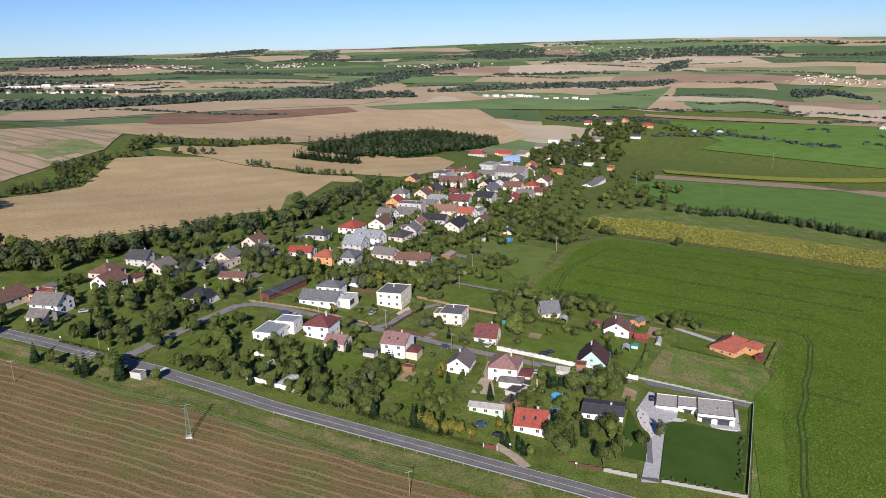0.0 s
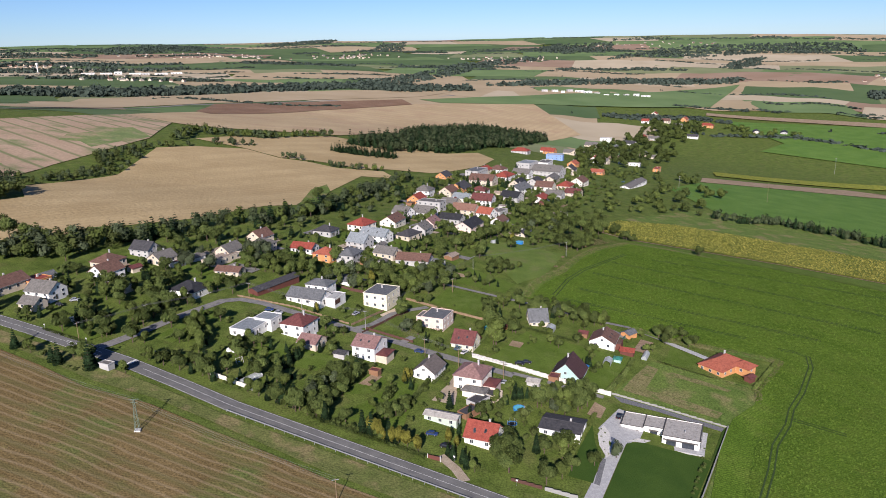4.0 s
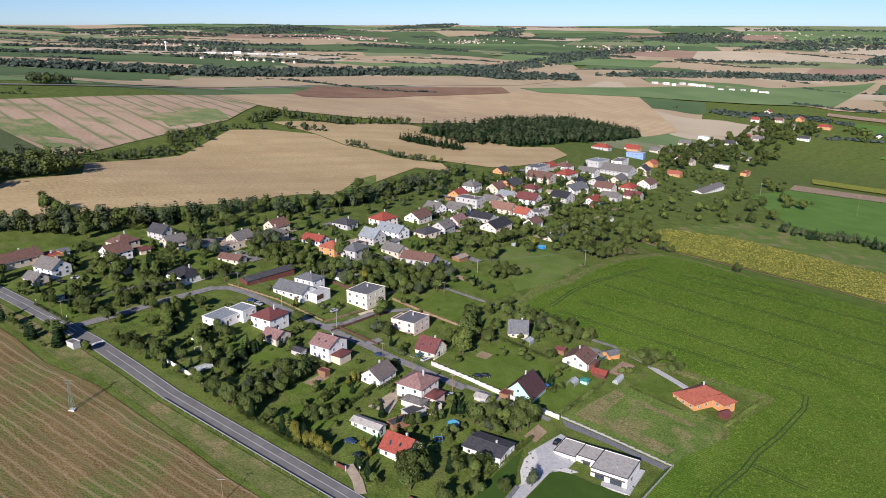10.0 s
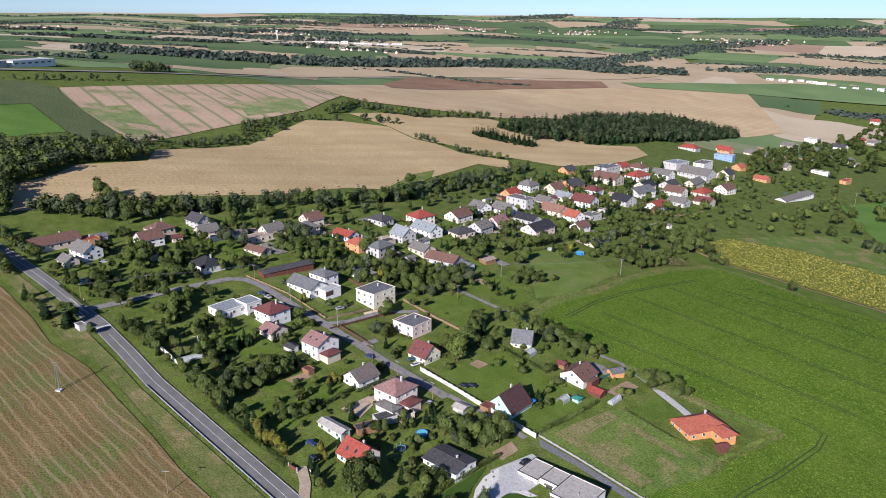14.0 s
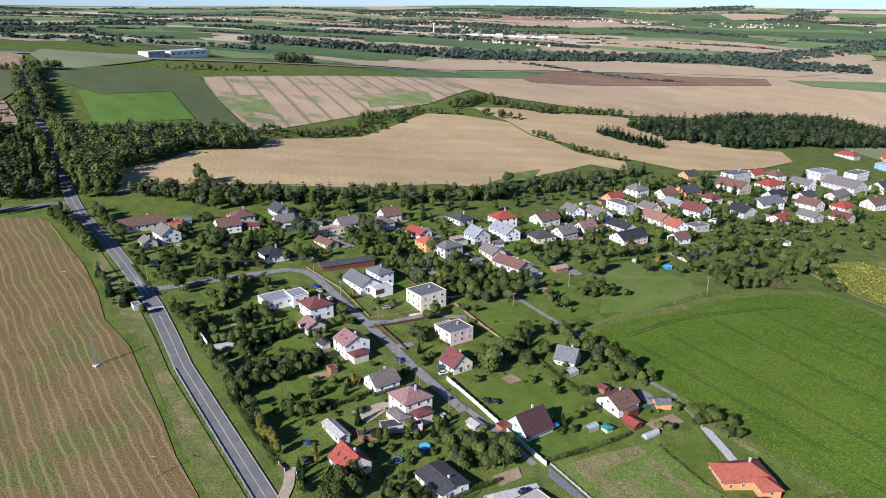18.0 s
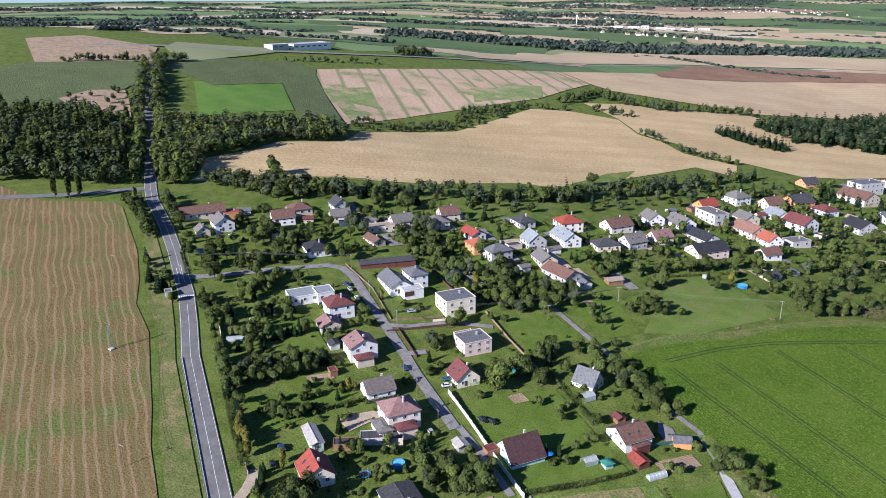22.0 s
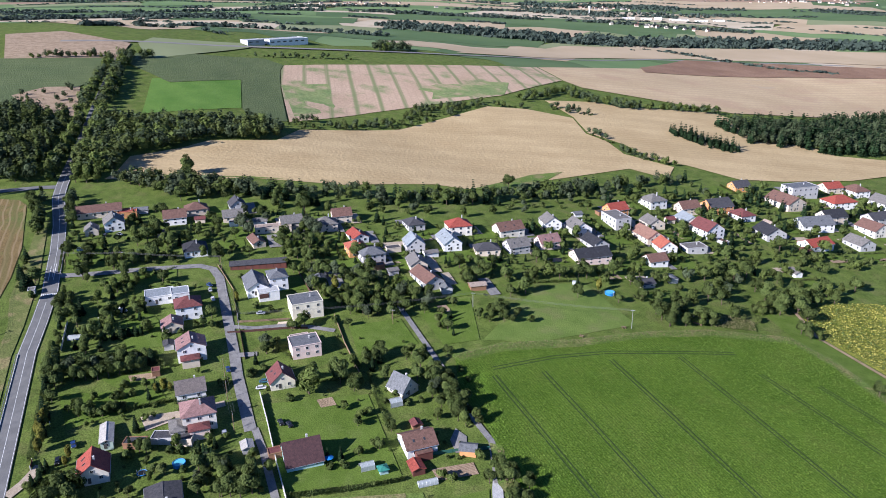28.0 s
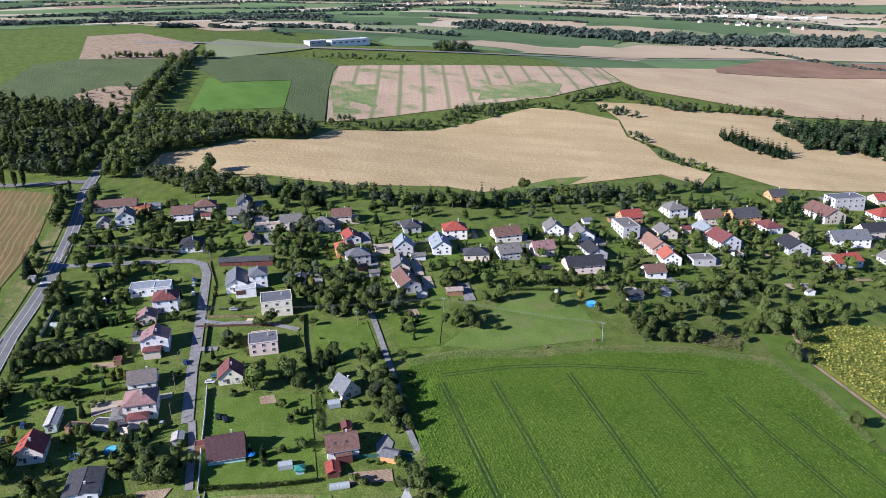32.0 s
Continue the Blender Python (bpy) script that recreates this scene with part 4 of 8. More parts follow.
house(-108.2, 255.1, A, 4.5, 3, 2.5, "flat", "grey", "grey", label="small grey bus shelter beside the road", chim=False, category="bus shelter", windows=False)
house(146.1, 323.7, 44, 4, 3, 2.2, "gable", "red", "maroon", top=.6, label="small red garden shed beside the bungalow", chim=False, category="shed", windows=False)
house(38.2, 345.5, A, 2.6, 2, 1.7, "gable", "orange", "maroon", top=.5, label="tiny orange wooden tool shed", chim=False, category="shed", windows=False)


# ---- trees ----
def leaf_cards(n, shape, size, rng):
    """Vertices of n leaf clumps, each a bent four-cornered spray, on and in the given crown shape."""
    pts = shape(n, rng)
    out = np.empty((n, 4, 3))
    d = pts - np.mean(pts, axis=0)
    d /= np.linalg.norm(d, axis=1)[:, None] + 1e-6
    d = d * .9 + [0, 0, .22] + rng.normal(size=(n, 3)) * .24
    d /= np.linalg.norm(d, axis=1)[:, None]
    e = np.cross(d, rng.normal(size=(n, 3)))
    e /= np.linalg.norm(e, axis=1)[:, None]
    g = np.cross(d, e)
    s = size * rng.uniform(.6, 1.3, (n, 1))
    out[:, 0], out[:, 1] = pts - e * s - d * s * .12, pts - g * s * .8 + d * s * .08
    out[:, 2], out[:, 3] = pts + e * s - d * s * .12, pts + g * s * .8 + d * s * .08
    return out.reshape(-1, 3)


def crown_round(rx, rz, zc, lobes):
    def shape(n, rng):
        c = rng.normal(size=(lobes, 3))
        c /= np.linalg.norm(c, axis=1)[:, None]
        c *= rng.uniform(.35, .75, (lobes, 1))
        k = rng.integers(0, lobes, n)
        d = rng.normal(size=(n, 3))
        d /= np.linalg.norm(d, axis=1)[:, None]
        p = c[k] + d * rng.uniform(.25, .48, (n, 1))
        p[:, 2] = np.maximum(p[:, 2], -.8)
        return p * [rx, rx, rz] + [0, 0, zc]
    return shape


def crown_cone(r, z0, z1):
    def shape(n, rng):
        t = 1 - np.sqrt(rng.uniform(0, 1, n))
        t = np.floor(t * 9 + rng.uniform(0, .5, n)) / 9
        a = rng.uniform(0, 2 * math.pi, n)
        q = r * (1 - t) * rng.uniform(.35, 1.05, n)
        return np.stack([q * np.cos(a), q * np.sin(a), z0 + (z1 - z0) * t + rng.normal(0, .12, n) - q * .12], -1)
    return shape


def cards_mesh(name, v, mat):
    n = len(v) // 4
    me = bpy.data.meshes.new(name)
    me.vertices.add(len(v))
    me.vertices.foreach_set("co", np.ascontiguousarray(v, dtype=np.float32).ravel())
    me.loops.add(4 * n)
    me.loops.foreach_set("vertex_index", np.arange(4 * n, dtype=np.int32))
    me.polygons.add(n)
    me.polygons.foreach_set("loop_start", np.arange(0, 4 * n, 4, dtype=np.int32))
    me.materials.append(mat)
    me.update()
    return me


def trunk_mesh(h, r, limbs, spread, rng):
    bm = bmesh.new()
    tube(bm, (0, 0, -.6), (0, 0, h), r, r * .5, 7)
    for k in range(limbs):
        a = k * 2.4 + rng.uniform(0, .6)
        tube(bm, (0, 0, h * (.6 + .1 * (k % 4))), (spread * math.cos(a), spread * math.sin(a), h * 1.35), r * .42, r * .12, 5)
    me = bpy.data.meshes.new("trunk")
    bm.to_mesh(me)
    bm.free()
    me.materials.append(BARK)
    return me


def tree_kind(name, label, h, crown, n, size, mat, trunk, seed, category="tree"):
    rng = np.random.default_rng(seed)
    ob = new(name)
    ob.location = (0, 0, -2000)
    tagged(ob, label, category, "trees")
    for nm, me in (("trunk", trunk_mesh(*trunk, rng)), ("crown", cards_mesh("crown", leaf_cards(n, crown, size, rng), mat))):
        c = new(nm, me)
        c.parent = ob
    return ob


KINDS = {
    "oak": tree_kind("oak_tree", "broad dark green leafy tree", 10, crown_round(4.2, 4.0, 5.8, 9), 1500, .48, LEAVES[0], (4.2, .32, 6, 2.2), 1),
    "ash": tree_kind("ash_tree", "fresh green round-headed leafy tree", 9, crown_round(3.4, 3.6, 5.2, 8), 1350, .44, LEAVES[1], (3.8, .25, 5, 1.8), 2),
    "fruit": tree_kind("fruit_tree", "small spreading orchard fruit tree", 5, crown_round(2.4, 2.0, 3.0, 7), 950, .34, LEAVES[2], (1.9, .14, 5, 1.3), 3),
    "apple": tree_kind("fruit_tree", "low fresh green orchard tree", 4.4, crown_round(2.0, 1.7, 2.6, 6), 800, .32, LEAVES[1], (1.6, .12, 5, 1.1), 4),
    "willow": tree_kind("willow_tree", "large grey-green willow tree", 11, crown_round(4.0, 4.8, 6.4, 10), 1500, .47, LEAVES[3], (4.5, .3, 6, 2.0), 5),
    "spruce": tree_kind("spruce", "tall dark pointed spruce tree", 13, crown_cone(3.0, .8, 13), 1500, .45, NEEDLES, (8, .22, 0, 0), 6),
    "fir": tree_kind("spruce", "slim dark green garden conifer", 9, crown_cone(1.9, .5, 9), 1200, .36, NEEDLES, (6, .15, 0, 0), 7),
    "cypress": tree_kind("cypress", "columnar yellow-green garden cypress", 5, crown_round(1.25, 2.7, 2.7, 7), 1100, .30, YELLOWLEAF, (1.2, .1, 0, 0), 8),
    "poplar": tree_kind("poplar", "tall narrow dark green poplar", 18, crown_round(1.6, 8.5, 9.5, 12), 1100, .6, LEAVES[0], (8, .3, 4, .6), 9),
    "bush": tree_kind("bush", "rounded green garden bush", 2, crown_round(1.2, 1.0, 1.0, 5), 520, .26, LEAVES[0], (.6, .06, 4, .5), 10, "bush"),
}
for me in bpy.data.meshes:
    if me.name.startswith("crown"):
        for q in me.polygons:
            q.use_smooth = False
PLACED = []


def tree(kind, x, y, s=1.0, clear=True):
    if clear and any((x - a) ** 2 + (y - b) ** 2 < (r + 1.2 * s) ** 2 for a, b, r in PLAN):
        return None
    PLACED.append((x, y))
    ob = copy_thing(KINDS[kind], pose(x, y, gz(x, y), 0, 0, random.uniform(0, 360)))
    ob.scale = (s, s, s * random.uniform(.9, 1.12))
    return ob


def scatter(poly, n, kinds, lo=.7, hi=1.2, gap=3.0):
    """Trees at random in a polygon, off the houses."""
    xs, ys = [p[0] for p in poly], [p[1] for p in poly]
    done = tries = 0
    mine = []
    while done < n and tries < n * 25:
        tries += 1
        x, y = random.uniform(min(xs), max(xs)), random.uniform(min(ys), max(ys))
        if not inside(poly, np.array([x]), np.array([y]))[0] or any((x - a) ** 2 + (y - b) ** 2 < gap ** 2 for a, b in mine):
            continue
        if tree(random.choice(kinds), x, y, random.uniform(lo, hi)):
            mine.append((x, y))
            done += 1


def forest(name, poly, spacing, kinds, label, scale=1.0, cards=200, category="forest"):
    """Far woods: many trees in one mesh."""
    rng = np.random.default_rng(len(label))
    xs, ys = [p[0] for p in poly], [p[1] for p in poly]
    gx, gy = np.meshgrid(np.arange(min(xs), max(xs), spacing), np.arange(min(ys), max(ys), spacing))
    gx, gy = gx.ravel() + rng.uniform(-.45, .45, gx.size) * spacing, gy.ravel() + rng.uniform(-.45, .45, gy.size) * spacing
    ok = inside(poly, gx, gy)
    gx, gy = gx[ok], gy[ok]
    parts = {}
    for x, y, z in zip(gx, gy, land(gx, gy)):
        k = kinds[rng.integers(len(kinds))]
        s = scale * rng.uniform(.75, 1.2)
        if k == "spruce":
            v, m = leaf_cards(cards, crown_cone(3.0, .6, 13), .9, rng), NEEDLES
        elif k == "poplar":
            v, m = leaf_cards(cards, crown_round(1.8, 8.5, 9, 7), 1.1, rng), LEAVES[0]
        elif k == "bush":
            v, m = leaf_cards(cards // 3, crown_round(2.2, 1.7, 1.4, 5), .8, rng), LEAVES[0]
        else:
            i = {"oak": 0, "ash": 1, "olive": 2, "willow": 3}[k]
            # oak crowns take the leaf colour tinted for haze
            v, m = leaf_cards(cards, crown_round(4.3, 5.2, 6.4, 8), .85, rng), (LEAVES[i] if i else HAZYWOOD)
        parts.setdefault(m.name, (m, []))[1].append(v * s + [x, y, z])
    root = new(name)
    tagged(root, label, category, "", "stuff")
    for m, vs in parts.values():
        c = new("crowns", cards_mesh("crowns", np.concatenate(vs), m))
        c.parent = root
    return root


def grove(name, poly, n, kinds, lo, hi, label, gap=3.0):
    """Trees of the far gardens, off the houses, joined into one."""
    rng = np.random.default_rng(int(abs(poly[0][0]) + n))
    xs, ys = [p[0] for p in poly], [p[1] for p in poly]
    parts, done = {}, []
    for x, y in zip(rng.uniform(min(xs), max(xs), n * 12), rng.uniform(min(ys), max(ys), n * 12)):
        if len(done) == n:
            break
        s = rng.uniform(lo, hi)
        if not inside(poly, np.array([x]), np.array([y]))[0] or any((x - a) ** 2 + (y - b) ** 2 < gap ** 2 for a, b in done) or \
                any((x - a) ** 2 + (y - b) ** 2 < (r + 1.5 * s) ** 2 for a, b, r in PLAN):
            continue
        done.append((x, y))
        k = kinds[rng.integers(len(kinds))]
        if k in ("spruce", "fir"):
            v, m = leaf_cards(260, crown_cone(2.4, .5, 11), .7, rng), NEEDLES
        else:
            v, m = leaf_cards(320, crown_round(3.6, 3.6, 4.4, 8), .68, rng), LEAVES[{"oak": 0, "ash": 1, "fruit": 2, "apple": 1, "bush": 0, "willow": 3}[k]]
        parts.setdefault(m.name, (m, []))[1].append(v * (s * (.6 if k in ("fruit", "apple", "bush") else 1)) + [x, y, gz(x, y)])
    root = new(name)
    tagged(root, label, "trees", "", "stuff")
    for m, vs in parts.values():
        c = new("crowns", cards_mesh("crowns", np.concatenate(vs), m))
        c.parent = root


def grow(kind, s, *places):
    for x, y in places:
        if any((x - a) ** 2 + (y - b) ** 2 < max(r - 1.5, 1) ** 2 for a, b, r in PLAN):
            continue
        tree("ash" if kind == "oak" and random.random() < .22 else kind, x, y, s * random.uniform(.9, 1.1), clear=False)


def crop_rows(name, poly, row, gap, size, height, mats, angle, label, category, seed=5, tracks=()):
    """A standing crop: leaf sprays in drilled rows with small gaps, joined into one."""
    rng = np.random.default_rng(seed)
    c, q = math.cos(radians(angle)), math.sin(radians(angle))
    u, v = [x * c + y * q for x, y in poly], [-x * q + y * c for x, y in poly]
    gu, gv = np.meshgrid(np.arange(min(u), max(u), gap), np.arange(min(v), max(v), row))
    gu, gv = gu.ravel() + rng.normal(0, gap * .22, gu.size), gv.ravel() + rng.normal(0, row * .08, gv.size)
    x, y = gu * c - gv * q, gu * q + gv * c
    ok = inside(poly, x, y) & (np.sin(x / 7.3 + 2 * np.sin(y / 5.1)) * np.sin(y / 9.7 + x / 13) > -.93) & (rng.uniform(0, 1, x.size) > .06)
    for line in tracks:
        for (x0, y0), (x1, y1) in zip(line, line[1:]):
            n = math.hypot(x1 - x0, y1 - y0)
            tx, ty = (x1 - x0) / n, (y1 - y0) / n
            along_it, beside = (x - x0) * tx + (y - y0) * ty, (y - y0) * tx - (x - x0) * ty
            ok &= ~((along_it > -1) & (along_it < n + 1) & (np.abs(np.abs(beside) - .95) < .42))
    x, y = x[ok], y[ok]
    z = land(x, y) + .45
    root = new(name)
    tagged(root, label, category, "", "stuff")
    for k, m in enumerate(mats):
        sel = slice(None) if len(mats) == 1 or k == 0 else rng.uniform(0, 1, x.size) < .9
        px, py, pz = x[sel], y[sel], z[sel] + height * (1 + .12 * k)
        n = px.size
        d = rng.normal(size=(n, 3)) * (.26 + .3 * k) + [0, 0, 1]
        d /= np.linalg.norm(d, axis=1)[:, None]
        e = np.cross(d, rng.normal(size=(n, 3)))
        e /= np.linalg.norm(e, axis=1)[:, None]
        g = np.cross(d, e)
        s = size * rng.uniform(.7, 1.3, (n, 1)) * (1 if k == 0 else .85)
        p = np.stack([px, py, pz + rng.normal(0, height * .15, n)], -1)
        out = np.stack([p - e * s, p - g * s * .8 + d * s * .3, p + e * s, p + g * s * .8 - d * s * .25], 1).reshape(-1, 3)
        part("leaves" if k == 0 else "flower_heads", cards_mesh("leaves", out, m), None, root)



# ---- lanes, drives, yards ----
LANEPTS = [(-124, 264.4), (-118.1, 273.8), (-110.9, 291.1), (-104.6, 309), (-94, 332.5), (-87.1, 337), (-76.2, 336), (-48.9, 326.8), (-28, 319.8), (-6.5, 312.5), (8.5, 307), (28.7, 300.8), (43, 296.4)]
ribbon("walkway", [(42.5, 298.3), (55.2, 295.4), (79.1, 288.1)], 2.8, LANE, .34, "narrow asphalt access way beside the wall", "path")
lane = ribbon("lane", LANEPTS, 4.6, LANE, .34, "narrow worn asphalt lane between the houses")
ribbon("path", [(-1.8, 396.4), (6.9, 394.1), (30.9, 387.3), (60.5, 379), (84.8, 370.3), (99, 367.3), (111.1, 358.5), (116.9, 354.3)], 2.6, LANE, .5, "narrow grey path along the edge of the beet field", "path")
ribbon("driveway", [(-28.9, 320.9), (-21.9, 328.9), (-15.4, 344.3), (-8, 351.7), (0, 358.7)], 3.0, LANE, .36, "grey access track between garden fences", "path")
ribbon("driveway", [(-6.6, 312), (-2.1, 321)], 3.4, LANE, .36, "short asphalt drive", "path")
ribbon("driveway", [(28.8, 217.5), (25.3, 223.4), (19.5, 229.7)], 3.6, GRAVEL, .36, "gravel gateway from the road", "path")
drape("driveway", [(64.5, 214.6), (70.2, 215.1), (83.4, 254.3), (88.8, 258.7), (94.9, 274.8), (84.1, 280.4), (74.5, 262.9), (78.4, 253.5)], PAVER, .3, 8, "grey block-paved villa driveway and yard", "driveway")
drape("lawn", [(84.1, 255.6), (90.2, 257.1), (112.5, 251.3), (122.2, 274.6), (124.2, 276.8), (96.5, 213.8), (71.5, 218)], DARKLAWN, .3, 8, "smooth dark green villa lawn", "lawn")
drape("lawn", [(30.6, 306.5), (48.6, 345), (95.6, 328.7), (79.6, 291.8)], LAWN, .26, 10, "wide sunlit garden lawn", "lawn")
drape("lawn", [(0.1, 366.2), (7.6, 390.4), (30, 384.5), (23.2, 356.9)], LAWN, .26, 10, "square mown lawn behind the flat-roofed house", "lawn")
drape("lawn", [(-18.5, 244.8), (-1.3, 277.6), (6.2, 278.1), (5.1, 241.8)], LAWN, .26, 10, "garden lawn between hedges", "lawn")
drape("lawn", [(-25.1, 259), (-15.1, 280.1), (-5.3, 277.4), (-9.7, 265)], LAWN, .26, 10, "garden lawn behind the dark conifers", "lawn")
drape("lawn", [(-59.5, 279.9), (-65.4, 295.8), (-51.6, 295.8), (-30, 289.9), (-34, 276.1)], LAWN, .26, 10, "garden lawn by the greenhouse tunnel", "lawn")
drape("lawn", [(-148.3, 280.6), (-126.5, 274.8), (-120.6, 291.6), (-144.4, 299.5)], LAWN, .26, 10, "bright mown lawn by the road", "lawn")
drape("lawn", [(-104.8, 285.7), (-95.9, 282.8), (-87, 317.6), (-96.9, 321.5)], LAWN, .26, 10, "lawn beside the side road", "lawn")
drape("pasture", [(43.9, 411.3), (24.2, 460), (23.8, 484.9), (31.5, 496.8), (74.2, 485), (60.2, 433.2)], material("cropped pasture", (.098, .148, .03), (.135, .185, .042), 10, .95, .4, (.6, .2), spots=((.17, .16, .07), 14, .5), coord="World", gloss=.1), .26, 12, "close-cropped dull green pasture", "pasture")
drape("lawn", [(7.2, 418.2), (10.2, 432.2), (42.9, 410.3), (36.9, 393.4), (8.2, 401.3)], LAWN, .24, 10, "orchard lawn beside the pasture", "lawn")
drape("gravel_yard", [(12.5, 266), (17.5, 281), (20.5, 296), (24, 295), (21.5, 280), (21.5, 265)], GRAVEL, .3, 8, "pale gravel building yard", "yard")
drape("vegetable_bed", [(97.8, 339.6), (103.6, 354.2), (109.3, 352), (103.6, 337.9)], stripes(material("dug soil", (.22, .15, .095), (.30, .21, .14), 2, .95, .5, (.4, .3), coord="World"), 70, 1.2, (.36, .27, .18), .5), .3, 8, "dug vegetable bed with pale furrows", "garden bed")
drape("soil_patch", [(40.4, 325.9), (42.2, 332), (47.5, 330.9), (45.7, 324.9)], EARTH, .35, 8, "bare reddish earth patch in the lawn", "earth")
drape("soil_patch", [(-16.4, 270.7), (-12.6, 280.6), (-8.5, 279.4), (-11.8, 270.2)], EARTH, .3, 8, "dug soil bed in a garden", "earth")
drape("sand_yard", [(-20.9, 340.8), (-15.4, 351.7), (-12.6, 343.3), (-17, 337.3)], material("sandy yard", (.5, .40, .28), (.6, .5, .37), 2, .95, .4, (.3, .2), coord="World"), .3, 8, "sandy unfinished yard before the yellow house", "yard")
drape("soil_patch", [(7.7, 412.3), (14.2, 410.3), (16.1, 415.3), (9.2, 417.2)], EARTH, .3, 8, "brown flower bed in the orchard", "earth")
drape("verge", [(99.2, 365.9), (117, 354.1), (149.6, 348.9), (166.5, 346), (168.4, 352.9), (148.6, 355.8), (117, 361), (103.2, 368.9)], MEADOW, .6, 8, "dry grass margin of the beet field", "verge")
drape("verge", [(45.8, 390.4), (50.8, 416.3), (68.7, 449.2), (80.6, 482.1), (95.3, 513.1), (121, 547.5), (145.8, 544.6), (178.3, 531.2), (178.3, 525.2), (145.8, 537.6), (125, 540.4), (100.3, 508.2), (85.5, 479.1), (73.6, 445.2), (56.8, 412.3), (51.8, 390.5)], MEADOW, .7, 8, "dry tall grass along the field edge", "verge")
drape("verge", [(126.8, 318.2), (145.6, 313.4), (167.5, 347), (164.5, 348.9), (145.6, 317.3), (129.8, 321.2)], MEADOW, .6, 8, "dry grass strip round the bungalow plot", "verge")
drape("verge", [(-183.8, 273.4), (-130.4, 254), (-108.7, 245.2), (-82.2, 239.3), (-56.7, 229.5), (-11.7, 210.6), (29.7, 197), (29.3, 207.6), (-55.7, 235.4), (-79.3, 245.3), (-118.5, 260), (-183.8, 279.4)], VERGE, .3, 10, "dry grass verge beside the road", "verge")
drape("gravel_yard", [(83, 291), (100, 285.6), (123.4, 276.6), (121.6, 273.6), (100, 282.2), (85.6, 286)], SLATECHIP, .3, 8, "grey gravel strip behind the villa", "yard")
for pts in ([(87.5, 297), (94, 311), (102, 325), (106.5, 322.5), (101, 309), (97.5, 300.5), (112, 295.5), (126, 289), (122.5, 283.5), (105, 290.5)], [(109, 318), (112, 321), (124, 316.5), (135, 311), (133, 309), (121, 313)],
            [(127, 271), (132, 285), (141, 296), (144.5, 295), (137, 280), (131, 265)], [(104, 214), (113, 238), (118, 247), (122, 246), (115, 228), (109, 211)]):
    drape("dry_grass_patch", pts, DRYMEADOW, .34, 6, "straw-coloured dry grass in the meadow", "meadow")
drape("planting_bed", [(76.6, 266), (73.9, 258.5), (73.7, 251), (75.5, 243.4), (77.9, 246.5), (77.2, 253), (78.6, 260)], WHITESTONE, .4, 6, "white pebble planting bed beside the drive", "garden bed")
drape("planting_bed", [(84.4, 256.6), (88.6, 259.6), (93, 259), (90.4, 256.9)], WHITESTONE, .42, 6, "white pebble planting bed before the villa", "garden bed")
drape("planting_bed", [(73.6, 242.6), (75.2, 242.3), (71.4, 226), (69.7, 226.8)], SLATECHIP, .4, 6, "dark slate chipping bed along the drive", "garden bed")
drape("lawn", [(72.6, 265), (66.5, 247), (61.5, 229), (69.4, 227), (73.3, 243), (72.4, 252)], DARKLAWN, .33, 8, "small dark lawn beside the villa drive", "lawn")
drape("soil_patch", [(75.2, 283.4), (79.1, 279.4), (76.1, 270.5), (71.2, 272.5)], EARTH, .3, 8, "bare sandy earth beside the villa yard", "earth")
ribbon("driveway", [(115, 356.1), (119, 352.1), (127.3, 345.3), (132.3, 340.8), (136, 337.4)], 3.8, PAVER, .42, "pale paved drive of the bungalow", "driveway")
drape("lawn", [(109, 330.2), (113, 337.2), (117, 350.1), (124.9, 343.2), (127.8, 338), (120.9, 328.1)], LAWN, .32, 8, "bungalow garden lawn", "lawn")
drape("yard", [(85.3, 360.9), (91.3, 361.4), (98.2, 356), (96.2, 352.1), (89.3, 355)], LANE, .36, 8, "grey asphalt yard behind the white house", "yard")
drape("lawn", [(123, 547.5), (144.8, 543.6), (178.3, 531.2), (218.2, 521.5), (296, 488.9), (437.8, 432), (447.7, 470), (311.9, 509.7), (228.1, 536.4), (166.3, 550.9), (128.9, 559.5), (111, 574.3), (99.1, 559.3)], LAWN, .3, 15, "wide mown grass lane between beets and sunflowers", "lawn")
ribbon("soil_edge", [(107, 578.3), (127.9, 561), (166.3, 552.4), (228.1, 537.4), (311.9, 510.7)], 2.2, EARTH, .5, "bare earth strip beside the sunflowers", "path")
drape("meadow", [(125.9, 639.3), (177.4, 650.5), (251.5, 630), (356.9, 596.6), (457.3, 566), (576.6, 609.9), (467.1, 632), (388.6, 668.9), (288.1, 734.6), (236.3, 728.8), (216.5, 745), (167.4, 688)], MEADOW, .2, 25, "rough green meadow beyond the sunflowers", "meadow")
# wheel tracks in the beets
TRACK = material("bare wheel track", (.028, .056, .012), (.05, .085, .02), 2.5, .95, .3, (.5, .2), coord="World")
TRACKS = [[(68.5, 396.2), (104.8, 387), (158.6, 373.1)], [(78, 416.2), (115, 406.6), (198.3, 383.6)], [(88.8, 448.5), (129.5, 437.6), (238.3, 407.3)], [(103.9, 478.4), (145.3, 467.3), (278, 430.5)],
            [(132.7, 498.4), (165.9, 492.4), (298, 469.2)], [(151.9, 513.6), (174.2, 510.6), (208.3, 505.7)], [(64.1, 399.5), (72.8, 428.1), (84, 452.3), (98.9, 476.3), (116, 504.3)],
            [(171, 364.5), (178, 363.4), (183.5, 359.5), (180.5, 347), (166.5, 318), (156, 300), (150, 286), (139.5, 268), (132.5, 250), (123.5, 230), (118.5, 219), (113.5, 203)], [(153, 291), (160, 288.5), (171.5, 284)]]
